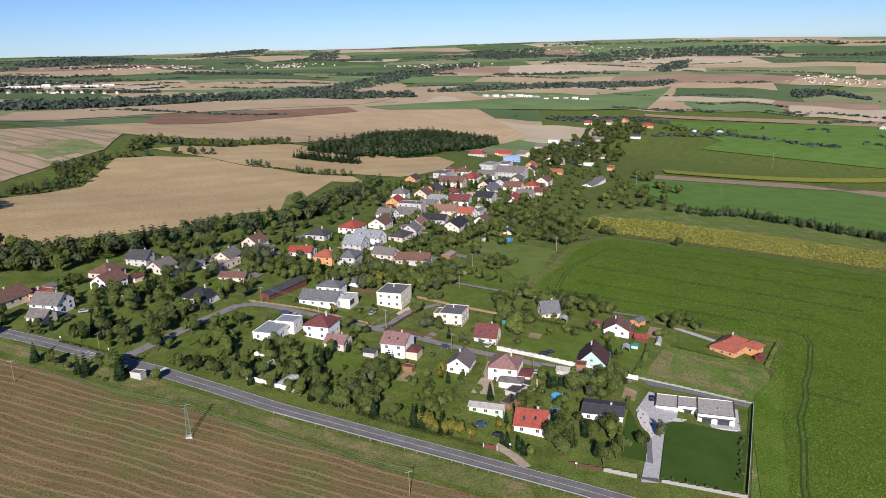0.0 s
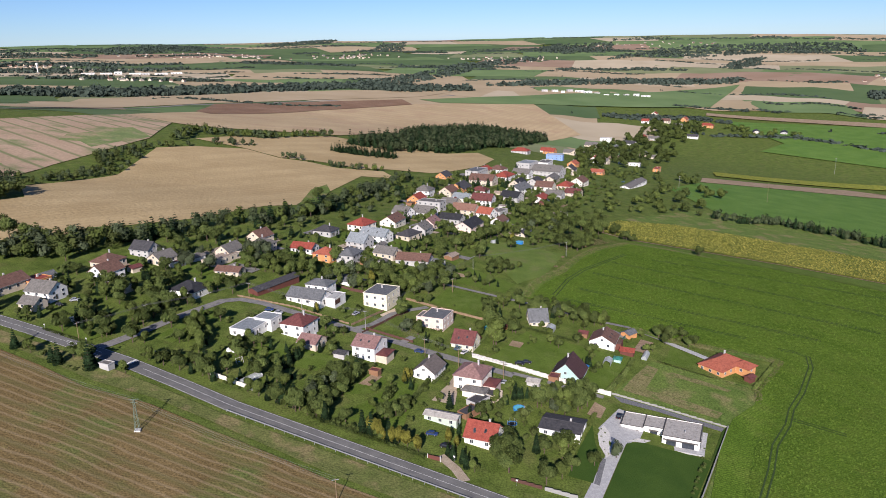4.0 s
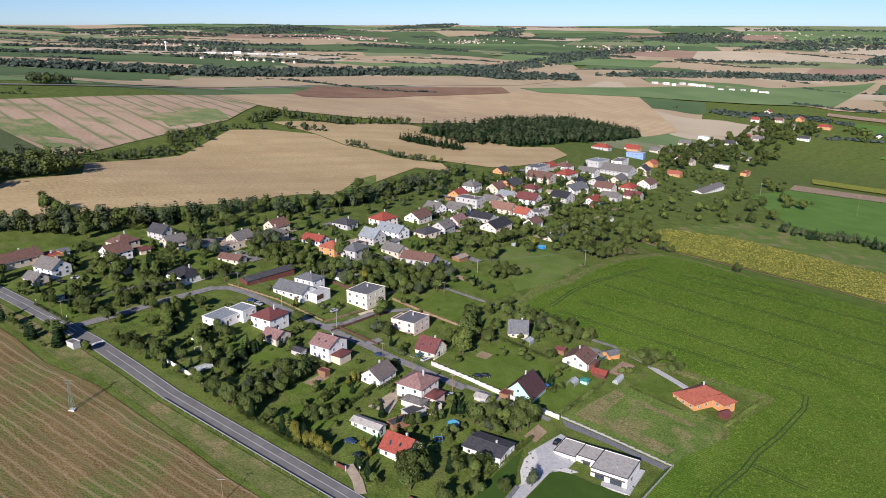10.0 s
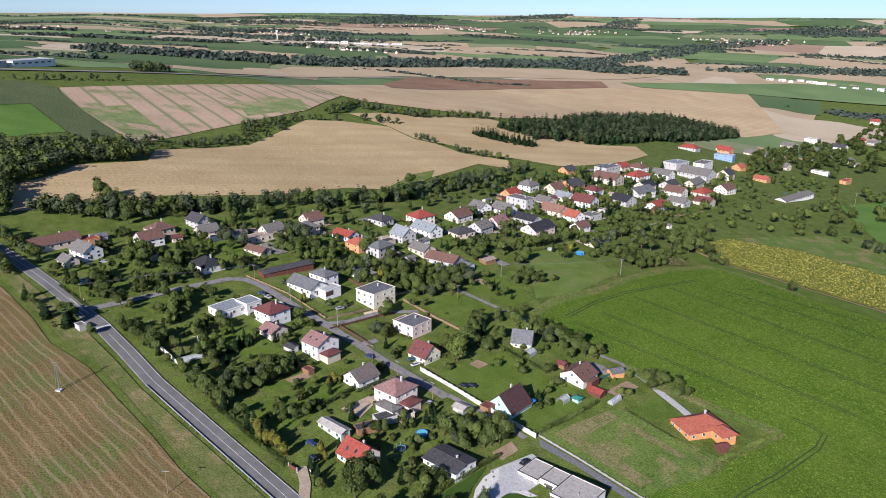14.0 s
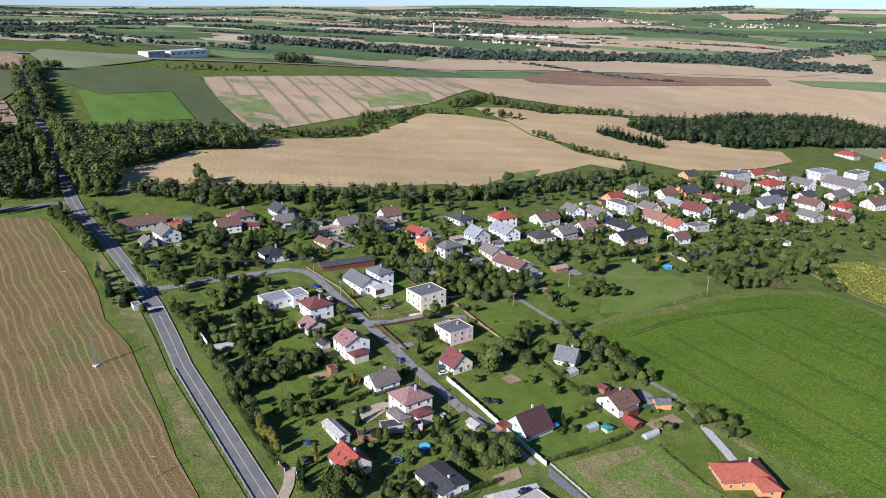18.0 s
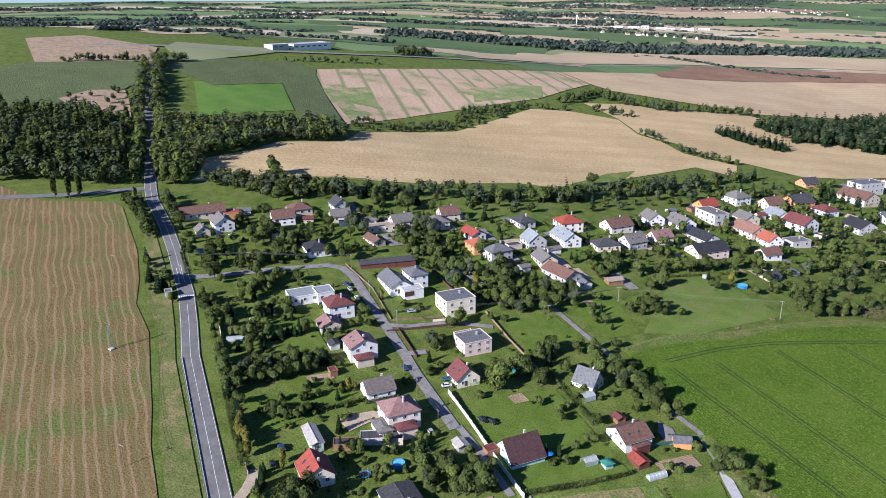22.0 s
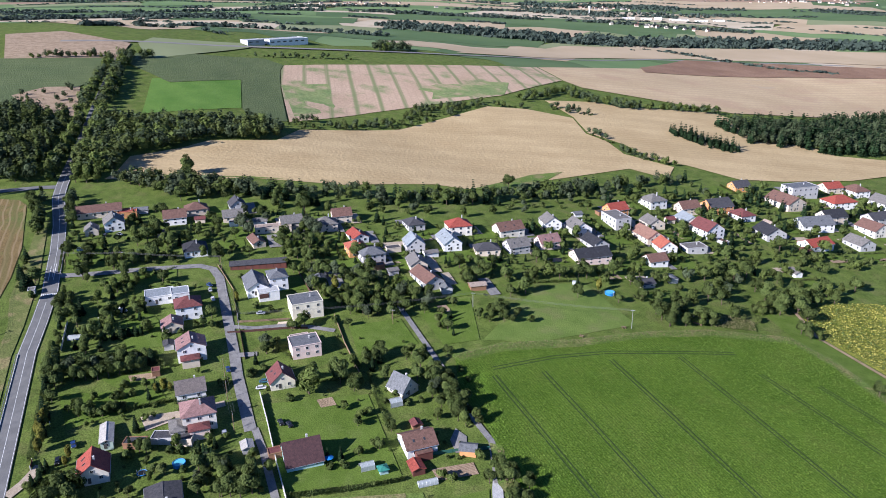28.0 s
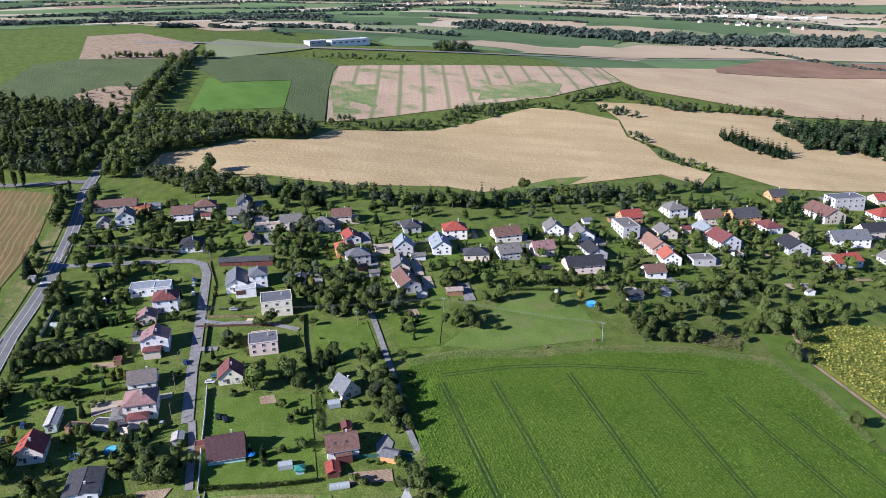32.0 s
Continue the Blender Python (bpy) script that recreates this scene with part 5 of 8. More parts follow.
for pts in TRACKS:
    for off in (-.95, .95):
        ribbon("wheel_track", pts, .55, TRACK, .74, "dark tractor wheel track pressed into the beet rows", "wheel track", offset=off)

# ---- road markings, kerb and rail ----
road = bpy.data.objects["road"]
for off in (-3.35, 3.35):
    ribbon("edge_line", ROAD[:14], .13, PAINT, .40, offset=off, parent=road, step=6)

def along(pts, step, start=0.0):
    """Places and directions every step metres along a line."""
    out, left = [], start
    for (x0, y0), (x1, y1) in zip(pts, pts[1:]):
        n = math.hypot(x1 - x0, y1 - y0)
        while left < n:
            out.append((x0 + (x1 - x0) * left / n, y0 + (y1 - y0) * left / n, math.degrees(math.atan2(y1 - y0, x1 - x0))))
            left += step
        left -= n
    return out


ribbon("centre_line", ROAD[:6] + [(-95.9, 258.4)], .13, PAINT, .40, parent=road, step=6)
ribbon("centre_line", ROAD[7:14], .13, PAINT, .40, parent=road, step=6)
for k in range(9):
    s = part("crosswalk_stripe", boxes((-1.8, -.25, 0, 1.8, .25, .012)), PAINT, road)
    u = -3.1 + k * .78
    s.matrix_world = pose(-103.2 + .33 * u, 261.4 + .944 * u, gz(-103.2 + .33 * u, 261.4 + .944 * u) + .40, 0, 0, 159)
for pts in ([(-116.6, 263.9), (-132.4, 269.3)], [(-116.6, 266.4), (-134.4, 272.3)]):
    ribbon("hatching_line", pts, .25, PAINT, .41, parent=road, step=5)

rail = thing("guard_rail", -50, 236, 0, "grey steel guard rail with posts along the road verge", "guard rail")
RAILPTS = [(-55.7, 237.6), (-33, 229.8), (7.8, 216.1), (42.2, 204.5), (79.6, 190)]
v, f = [], []
for i, (x, y, a) in enumerate(along(RAILPTS, 4)):
    z = gz(x, y) + .3
    for dz in (.45, .80):
        v.append((x + 50, y - 236, z + dz - rail.location.z))
        v.append((x + 50 - .06 * math.sin(radians(a)), y - 236 + .06 * math.cos(radians(a)), z + dz - rail.location.z))
    if i:
        o, p = 4 * i - 4, 4 * i
        f += [(o, p, p + 2, o + 2), (o + 1, o + 3, p + 3, p + 1), (o + 2, p + 2, p + 3, o + 3)]
part("beam", mesh_of("beam", v, f, [METAL]), None, rail)
POST = boxes((-.06, -.06, -.3, .06, .06, .75))
pm = bpy.data.meshes.new("post")
POST.to_mesh(pm)
POST.free()
pm.materials.append(METAL)
for x, y, a in along(RAILPTS, 4):
    p = new("post", pm)
    p.parent = rail
    p.matrix_world = pose(x + .1, y - .12, gz(x, y) + .3, 0, 0, a)


# ---- walls, fences, hedges ----
def wall_line(name, pts, h, mat, label, seg=3.0, thick=.18, posts=True, category="fence", gap=.03):
    """A fence or wall of separate panels with posts, stepping down the slope."""
    ob = thing(name, *pts[0], 0, label, category)
    inv = ob.matrix_world.inverted()
    panel = boxes((-seg / 2 + gap, -thick / 2, -.3, seg / 2 - gap, thick / 2, h))
    me = bpy.data.meshes.new("panel")
    panel.to_mesh(me)
    panel.free()
    me.materials.append(mat)
    pb = boxes((-.1, -thick / 2 - .05, -.4, .1, thick / 2 + .05, h + .12))
    pme = bpy.data.meshes.new("post")
    pb.to_mesh(pme)
    pb.free()
    pme.materials.append(mat)
    for x, y, a in along(pts, seg, seg / 2):
        q = new("panel", me)
        q.parent = ob
        q.matrix_local = inv @ pose(x, y, gz(x, y) + .05, 0, 0, a)
        if posts:
            c, s = math.cos(radians(a)) * seg / 2, math.sin(radians(a)) * seg / 2
            q = new("post", pme)
            q.parent = ob
            q.matrix_local = inv @ pose(x - c, y - s, gz(x - c, y - s), 0, 0, a)
    return ob


wall_line("concrete_wall", [(25.2, 309), (42.6, 303.5), (62.3, 296.8), (82.1, 290.6)], 1.9, WHITECON, "stepped pale concrete panel wall beside the lane", 3, .22, category="wall")
wall_line("concrete_wall", [(82.8, 292.6), (100, 286.9), (124.6, 277.6)], .7, DARKCON, "low grey concrete wall behind the villa", 3, .2, category="wall")
wall_line("concrete_wall", [(124.9, 277.2), (110.7, 243.2), (97.2, 211.4)], 1.2, DARKCON, "grey concrete panel wall beside the villa lawn", 2.6, .16, category="wall")
wall_line("concrete_wall", [(96.9, 210.9), (85, 213.3), (71.4, 215.9)], 1.1, DARKCON, "low grey concrete roadside wall of the villa", 2.6, .2, category="wall")
wall_line("concrete_wall", [(63.8, 217.2), (53.3, 219.6)], 1.3, DARKCON, "short grey concrete wall by the gate", 2.6, .2, category="wall")
wall_line("timber_fence", [(52.8, 219.8), (43.2, 222)], 1.1, REDWOOD, "brown timber board fence by the road", 2.5, .08)
wall_line("timber_fence", [(-71.4, 261.6), (-59.6, 257.2), (-48.3, 252.9)], 1.7, WALLS["cream"], "pale cream board fence beside the road", 2.6, .1)
wall_line("timber_fence", [(-90, 341), (-61.4, 336.6), (-47.7, 331.5), (-32.8, 325.8)], .75, WOOD, "low weathered fence with concrete posts along the lane", 3, .05)
wall_line("timber_fence", [(-30.9, 324.8), (-19.9, 346.7)], 1.0, WOOD, "brown picket fence of the yellow house's garden", 2.4, .06)
wall_line("timber_fence", [(-24.5, 317.4), (-13, 342.8), (-8, 349.8)], 1.1, REDWOOD, "dark board fence along the access track", 2.4, .06)
wall_line("timber_fence", [(-23.9, 322.9), (-0.2, 314.6)], 1.1, REDWOOD, "dark board fence along the lane", 2.4, .06)
wall_line("timber_fence", [(90.1, 340.3), (95.5, 352.7), (101.7, 364.4)], 1.4, material("green fence paint", (.03, .10, .08), (.04, .13, .10), 1, .7), "green-painted fence beside the drive", 2.4, .06)
wall_line("timber_fence", [(-59.3, 372.5), (-39.6, 367.5), (-27.8, 365.5)], 1.5, REDWOOD, "dark red garden fence behind the villa", 2.6, .06)
wall_line("timber_fence", [(-11.9, 365.6), (12, 356.7), (34.8, 349.9)], 1.2, WOOD, "brown garden fence behind the pink house", 2.6, .06)


def hedge(pts, width, height, mat=None, label="clipped green garden hedge"):
    """A clipped hedge: leaf sprays filling a long box."""
    rng = np.random.default_rng(int(abs(pts[0][0]) * 10))
    vs = []
    for (x0, y0), (x1, y1) in zip(pts, pts[1:]):
        n = math.hypot(x1 - x0, y1 - y0)
        k = int(n * width * height * 16)
        t, u, w = rng.uniform(0, 1, k), rng.uniform(-.5, .5, k), rng.uniform(0, 1, k) ** .6
        tx, ty = (x1 - x0) / n, (y1 - y0) / n
        px, py = x0 + (x1 - x0) * t - ty * u * width, y0 + (y1 - y0) * t + tx * u * width
        p = np.stack([px, py, land(px, py) + w * height], -1)
        vs.append(leaf_cards(k, lambda m, r: p, .28, rng))
    ob = part("hedge", cards_mesh("hedge", np.concatenate(vs), mat or LEAVES[0]), None)
    return tagged(ob, label, "hedge")


hedge([(15, 227), (-10, 235.5), (-28, 242)], 1.3, 1.5)
hedge([(2.4, 250.1), (6.1, 265.1), (10.1, 281.7)], 1.6, 1.8)
hedge([(-22.1, 255.5), (-17.7, 269.7), (-14.1, 283.1)], 1.0, 1.2)
hedge([(80.6, 291.3), (89.3, 308.7), (96.5, 328.7)], 1.5, 1.7, None, "long clipped dark hedge between lawn and meadow")
hedge([(36.8, 352.9), (50.9, 347), (72.4, 339.1)], 1.2, 1.6)
hedge([(74.4, 272.3), (66, 249.5), (62.5, 237.3)], 1.3, 1.8, LEAVES[1])
hedge([(11.6, 279.2), (15.7, 291.1)], 1.2, 1.6)
hedge([(-98.9, 321.5), (-94.9, 302.7), (-99.9, 284.7)], 1.0, 1.1)
hedge([(-148.2, 278.6), (-123.5, 270.8)], 1.0, 1.3)
hedge([(-132.5, 289.6), (-148.3, 295.5)], 1.2, 1.3)
hedge([(23.7, 312), (29.8, 330.1), (35.8, 346)], 1.0, 1.3)
hedge([(-35.8, 330.8), (-29.8, 344.7)], 1.0, 1.2)
hedge([(8.9, 332), (-0.1, 330)], 1.0, 1.2)
hedge([(14.3, 468.9), (24.1, 490.8)], 1.4, 2.0, LEAVES[1], "tall clipped green hedge by the pasture")

# ---- trees of the gardens, one by one ----
random.seed(11)
for row, kinds, step, lo, hi in (
        ([(-31, 251.3), (-28.4, 264.7), (-18.1, 281.9)], ["oak", "spruce", "oak", "willow"], 3.6, .55, .8),
        ([(-48.7, 271.6), (-42.8, 286.4)], ["fir", "fir", "spruce"], 2.2, .5, .75),
        ([(-58.6, 273), (-71.3, 288.3)], ["fir", "bush", "ash"], 3, .5, .8),
        ([(-99.9, 267.9), (-76.3, 260.1), (-53.7, 253.2), (-32, 245.4)], ["oak", "ash", "fruit", "bush", "fir", "oak"], 3.4, .5, .85),
        ([(-28.1, 242.9), (-10.3, 238.5), (4.6, 233.1)], ["bush", "apple", "bush", "fir"], 2.4, .7, 1.1),
        ([(-5.2, 236.6), (1.7, 234.1), (8, 232.4), (15, 231.2)], ["cypress"], 2.1, .95, 1.3),
        ([(54.4, 276.4), (61.3, 280.4), (71.2, 284.4)], ["oak", "ash", "willow", "fruit"], 3.2, .6, .9),
        ([(64.6, 373.7), (79.4, 371.3), (88.3, 368.8)], ["oak", "fruit", "bush"], 3.2, .6, .9),
        ([(111.6, 256.2), (106.2, 241.3), (97.4, 218.7)], ["bush"], 3.6, .5, .8),
        ([(72.9, 219), (91, 213.3)], ["bush"], 3.4, .4, .6),
        ([(-61.3, 371.5), (-39.5, 391.4), (-19.7, 409.3)], ["oak", "ash", "willow", "oak"], 4.5, .6, 1.0),
        ([(-39.6, 369.5), (-17.8, 374.5), (0.2, 379.5)], ["ash", "willow", "oak", "fruit"], 4.2, .6, 1.0),
        ([(-91, 349.5), (-83.1, 371.5), (-65.2, 391.3)], ["oak", "ash"], 4.5, .6, .9),
        ([(-148.2, 261.8), (-124.4, 254), (-114.6, 250.1)], ["bush", "fruit", "spruce", "ash"], 4, .5, .8),
        ([(117, 359.1), (128.9, 358.1)], ["ash", "fruit"], 5, .7, .9)):
    for x, y, a in along(row, step):
        tree(random.choice(kinds), x + random.uniform(-1, 1), y + random.uniform(-1, 1), random.uniform(lo, hi))
for kind, x, y, s in (("oak", 42.3, 226.2, 1.0), ("oak", 60.1, 244.1, .75), ("ash", 59.5, 227.4, .8), ("oak", 54.3, 222.6, .8), ("ash", 31.4, 223.7, .6), ("ash", 26.3, 331.1, 1.0), ("oak", 42.2, 343, .75), ("oak", 58.1, 370.7, .8), ("willow", 63.1, 367.8, .75),
                      ("ash", 61.9, 278, .7), ("willow", 54, 275.4, .7), ("fir", 43.5, 276.3, .7), ("oak", 66.3, 292.3, .5), ("oak", 69.2, 284.3, .8), ("spruce", -6.3, 327.9, .55), ("fruit", -4.1, 330.9, 1.0), ("oak", -12, 349.8, .75), ("oak", -40.8, 316.9, .75),
                      ("fir", 72.3, 312.2, .6), ("fir", 74.8, 316.2, .6), ("fir", -55.6, 317.8, .5), ("cypress", -49.1, 333.2, 1.0), ("oak", -117.6, 258.5, .8), ("spruce", -114.6, 256, .7), ("bush", -37.8, 337.7, 1.6), ("bush", -69.3, 344.5, 1.5),
                      ("ash", 85.4, 365.9, .8), ("fruit", 77.4, 367.8, 1.1), ("oak", 72.2, 369.8, .8), ("fir", 35.8, 355.8, .8), ("fir", 32.8, 361.7, .7), ("oak", 43.7, 356.8, .7), ("oak", 5.2, 387.4, .9), ("oak", -1.8, 383.4, .9),
                      ("apple", 51.6, 332.1, 1), ("apple", 59.5, 338.1, .9), ("apple", 77.3, 322.2, 1.0), ("bush", -2.3, 268.2, 1.4), ("bush", 1.7, 262.3, 1.1), ("ash", -4.3, 274.2, .6), ("cypress", 0.7, 276.2, .9), ("cypress", 2.7, 281.1, .8),
                      ("fruit", 47.4, 262.5, 1), ("bush", 49.4, 268.4, 1.3), ("fir", 27.5, 257.4, .6), ("fir", 24.5, 245.6, .5), ("cypress", 21.5, 238.6, 1.1), ("cypress", 24.5, 236.6, .9), ("willow", 78.8, 244.3, .6), ("oak", 70.8, 237.4, .6), ("oak", 62.9, 232.3, .7),
                      ("fruit", 16.1, 409.3, 1), ("fir", 20.1, 411.3, .6), ("fir", 23.1, 407.3, .6), ("fruit", 12.2, 419.2, 1.1), ("oak", 30.1, 429.2, .7), ("oak", 33.1, 435.1, .7), ("fruit", 37, 439.1, 1.1), ("fruit", 40, 433.2, 1), ("apple", 45, 441.1, 1), ("oak", 27.1, 436.1, .7),
                      ("oak", 83.5, 499.1, .8), ("oak", 87.4, 507.1, .8), ("ash", 77.5, 511, .8), ("oak", 71.6, 504, .9), ("fruit", 94.3, 519.1, 1.1), ("oak", 65.6, 514, .8), ("cypress", 40, 496.8, 1.4), ("fir", 30.1, 490.8, .7),
                      ("oak", 117, 571.4, 1.0), ("oak", 107, 587.1, 1.0), ("fruit", 126.9, 555.5, 1.2), ("ash", 99.1, 559.3, .9)):
    tree(kind, x, y, s, clear=False)
grow("oak", 0.8, (-30.8, 256.5), (-26.2, 255.5), (-72.9, 265.2), (-115.6, 309.7), (-120.5, 259.3), (-55.5, 376.5), (-27.8, 399.2), (-84.6, 285), (-114.1, 304.6), (-115.8, 314), (-122.6, 321.1), (-93.3, 343.3))
grow("oak", 0.8, (-102.2, 387), (-91.4, 389.6), (-76.5, 385.6), (-65.3, 383.7), (-107.1, 470.7), (-104.6, 399), (33.3, 424.9), (33, 431.2), (0.8, 496), (-1.4, 440.1), (91.7, 522.1), (70.1, 534.7))
grow("oak", 0.8, (50.2, 517), (57.9, 510.5), (81.2, 582.1), (81.2, 606.1), (29.9, 350.6), (52.3, 367.2), (52.4, 272.7), (63, 276.5), (69.5, 276.6), (20.8, 450.6), (39.5, 480.8), (83.3, 500.1))
grow("oak", 0.75, (-29.3, 262.2), (-27.7, 266.9), (-26.1, 271.5), (-23.8, 275.8), (-78.4, 265), (-0.3, 324.6))
grow("oak", 0.7, (-22.1, 280.7), (-61.1, 290.4), (-10.2, 346), (-17.1, 379.8), (-14.2, 382.2), (-64.2, 378.4), (-48.1, 373.2), (43.2, 343.4), (30.8, 360), (30.7, 363.5), (-2.1, 248.2), (-23.1, 244.8))
grow("oak", 0.7, (-37.9, 373.9), (-35, 389.2), (-17.8, 373.2), (29.4, 356.9), (-52.8, 593.3), (-79.2, 411.6), (-103, 355), (-138.9, 325.4), (-136.2, 330.8), (-42.3, 249.7), (28.4, 422.3), (37.2, 430.7))
grow("oak", 0.7, (76.6, 512.6), (129.9, 558.7), (61.3, 370.7), (60.5, 257.1), (62.7, 247.1), (119, 359.8), (124.6, 362))
grow("oak", 0.65, (-20.6, 283.8))
grow("spruce", 0.75, (-34.6, 248))
grow("spruce", 0.7, (-40, 249.2), (-75.6, 268.6), (-136.8, 427.9), (-121.2, 457.6), (-114.8, 255.2))
grow("fir", 0.7, (-28.3, 245.5), (23.8, 229.3), (27.2, 227.8), (28.6, 225.3))
grow("oak", 0.6, (-65.8, 264.3), (-131.4, 284), (-112.7, 313.5), (-110.3, 319.3), (-64.2, 290), (-89.8, 268.2), (-93.5, 284.3), (-10.9, 342.6), (-0.5, 328.1), (-40.1, 371.5), (1.4, 251), (4.2, 255.9))
grow("oak", 0.6, (-114.5, 307.1), (-14.8, 241.6), (-147.3, 360.7), (-160.2, 356.2), (-176, 338.4), (-117.2, 363.1), (-92.8, 360.3), (-124, 259.5), (-123.7, 279.4), (-37.9, 247.1), (26, 400.5), (53.9, 496.1))
grow("oak", 0.6, (78.5, 366.5), (65, 365.3), (71.9, 364.5), (56.4, 278.6), (28.9, 402.6), (10.1, 403.2))
grow("fir", 0.6, (-59.8, 262.3), (-56.6, 289.1), (-61.5, 293.3), (4.2, 317.3), (-49.8, 333.3), (22, 231.1), (-48.2, 258.8))
grow("ash", 0.65, (-106.2, 279.9))
grow("ash", 1, (-92.9, 293.2), (-88.3, 288.7))
grow("ash", 0.7, (-90.1, 294.7), (-117.4, 305.1), (-100.8, 254.2), (36.1, 270.9), (41.9, 280.8), (77.1, 358.7), (73.9, 284.9))
grow("fruit", 1.1, (-121.7, 283.1))
grow("ash", 0.8, (-118.6, 301), (-14.5, 386.5), (-8.1, 388.4), (-7.4, 378.9), (-0.7, 383.9))
grow("bush", 1.9, (-9.2, 267))
grow("cypress", 0.9, (0.6, 280))
grow("oak", 0.5, (-35.6, 310.6), (-32.1, 313.2), (-91.1, 287.3), (-26.3, 247.9), (-22.5, 242.8), (-8.8, 372.9), (42, 341.2), (0, 365.9), (-84.1, 291.2), (4, 258.6), (-104.7, 322.5), (-170.3, 322.6))
grow("oak", 0.5, (-131.2, 326.2), (-122.9, 285.9), (-125.7, 327.5))
grow("bush", 1.4, (-32.3, 316.4), (-37.5, 308))
grow("fruit", 0.9, (-93.7, 266.9), (-73.6, 352.8), (-79, 362.6), (-69.8, 370.8))
grow("bush", 1.3, (-94.4, 314.6), (-97.7, 310.4))
grow("ash", 1.45, (34.9, 325.7))
grow("bush", 1.8, (-31.2, 342.4))
grow("cypress", 1.6, (-31.9, 378.4))
grow("oak", 0.9, (-70.7, 385), (-81.3, 391.4), (-40.2, 404.7), (-65.4, 407.7), (-110.5, 278.9), (-102.5, 296.6), (-147.7, 328.3), (-122.3, 427.5), (-3.3, 394.8), (-156.5, 408.4), (-130.4, 415.4), (-91.8, 521.1))
grow("oak", 0.9, (-118.5, 513.4), (-76.7, 659.4), (-94.3, 304.6), (-2.7, 492.7), (22.1, 459.9), (77.2, 501.2), (91.2, 514.8), (108.9, 598.4), (112.3, 611.8), (-2.4, 406), (-7.2, 425.5), (36.4, 339.5))
grow("oak", 0.9, (60.1, 239.3), (87.6, 519.6))
grow("ash", 0.6, (-15.5, 365.8), (-111.2, 311.2))
grow("bush", 1.6, (10.1, 313))
grow("oak", 1, (-58, 408.4), (-206.1, 279.1), (-177.4, 272.7), (-137, 418.4), (-99, 504.5), (-112.4, 573.5), (-186.6, 358.1), (66.2, 584.7), (67.5, 595.8), (58.1, 567.5), (56.8, 582.7), (55.6, 655))
grow("oak", 1, (58, 620.9), (32.3, 341.2), (40.1, 230.6), (5.4, 461.3))
grow("oak", 0.4, (-4.8, 361.9))
grow("ash", 0.9, (-120.7, 298.5), (-107.3, 323.5), (-102.9, 338.2))
grow("spruce", 0.8, (-113.8, 252.9), (-164.9, 404.4), (-115.8, 429.3), (-94.9, 446.1), (-90.2, 576.8))
grow("poplar", 0.6, (-232.2, 287.9))
grow("spruce", 0.9, (-165.8, 413.1), (-140.8, 425), (-173.8, 402), (-118.6, 455.9))
grow("fir", 0.8, (-105.6, 428.6), (62.1, 367.8))
grow("fir", 0.9, (-116.7, 467.4))
grow("spruce", 1, (-184.8, 400.1))
grow("spruce", 1.1, (-177, 400.3))
grow("oak", 1.3, (-232.4, 380.9))
grow("oak", 1.2, (-220.8, 374.6), (-212.8, 372.7), (-205, 370.9))
grow("oak", 1.1, (-194.4, 365), (-215.6, 354), (46.7, 607.6), (104.2, 567.5), (108.9, 577.2), (100.4, 589.4), (42.5, 234.7))
grow("fir", 0.5, (33.3, 402.4))
grow("fruit", 1, (60.8, 538.9), (21, 403.6))
grow("ash", 1.2, (33.7, 325.5))
grow("oak", 0.7, (43.6, 341.6), (58.5, 279.2), (68, 274.2), (34.6, 377.2))
grow("oak", 0.9, (45.3, 374.1), (56.9, 375.4), (71.8, 279.1), (72.3, 283.1), (68.8, 279.2))
grow("oak", 0.55, (32, 355.3), (44.4, 390.1), (60.9, 288), (54, 273.8), (31.4, 259.5), (33.3, 261.3), (-0.6, 324.6), (63.1, 330.9), (72.6, 339.8), (78.5, 330.3))
grow("fir", 0.6, (45.3, 277.5), (44, 282.2), (3.8, 272.4))
grow("willow", 0.6, (58.7, 270.1), (-7.7, 326.3), (-4.3, 327.5))
grow("bush", 1.6, (79.4, 314.3), (77.4, 310.4), (11.1, 311.3), (9.8, 318.1), (1.8, 260.7), (11, 298.7), (11.3, 301.5), (34.4, 317.3), (55.5, 291.3))
grow("cypress", 1.3, (1.4, 278.9))
grow("oak", 0.6, (114.7, 352.2), (116.4, 355.9), (125.9, 352.7), (129.4, 356.1))
grow("oak", 0.75, (69.5, 372.5), (77.6, 367.2), (86.1, 365.4), (88.6, 369.7), (63.6, 375))
grow("oak", 0.75, (-28.3, 248.3), (-24.7, 252.1), (-22.5, 256.1), (-20.3, 260.1), (-19.5, 264.1), (-18.8, 268.3), (-18, 272.6), (-17.6, 276.1), (-33.4, 244.5), (-25.4, 242.6), (67.5, 277.9), (68.1, 282.6))
grow("oak", 0.75, (42.3, 344.1), (29.4, 364.1), (37.2, 372.6), (53.7, 374.9), (38.9, 379.6), (77.1, 368.1), (112.6, 358.4), (117.9, 357.7), (82.3, 364.7))
grow("bush", 1.7, (-3.4, 264.3), (-3.6, 262.2), (39.8, 270.6), (32.9, 254.2), (38.4, 267.7), (28, 246.3))
grow("oak", 0.45, (-0.5, 247.4), (2.3, 252.3), (2.5, 257.5), (53.7, 279.4), (-4.9, 245.2), (4.4, 254.7), (44.6, 260), (47.3, 257.3))
grow("fir", 0.6, (46.4, 278.2), (48.6, 279.1), (65.1, 288.2), (75.9, 315.2), (1, 276.8))
grow("oak", 0.6, (53.8, 242.9), (54.1, 240.8), (60.2, 272), (62.6, 268.1), (67.7, 273.6), (44.8, 234.8))
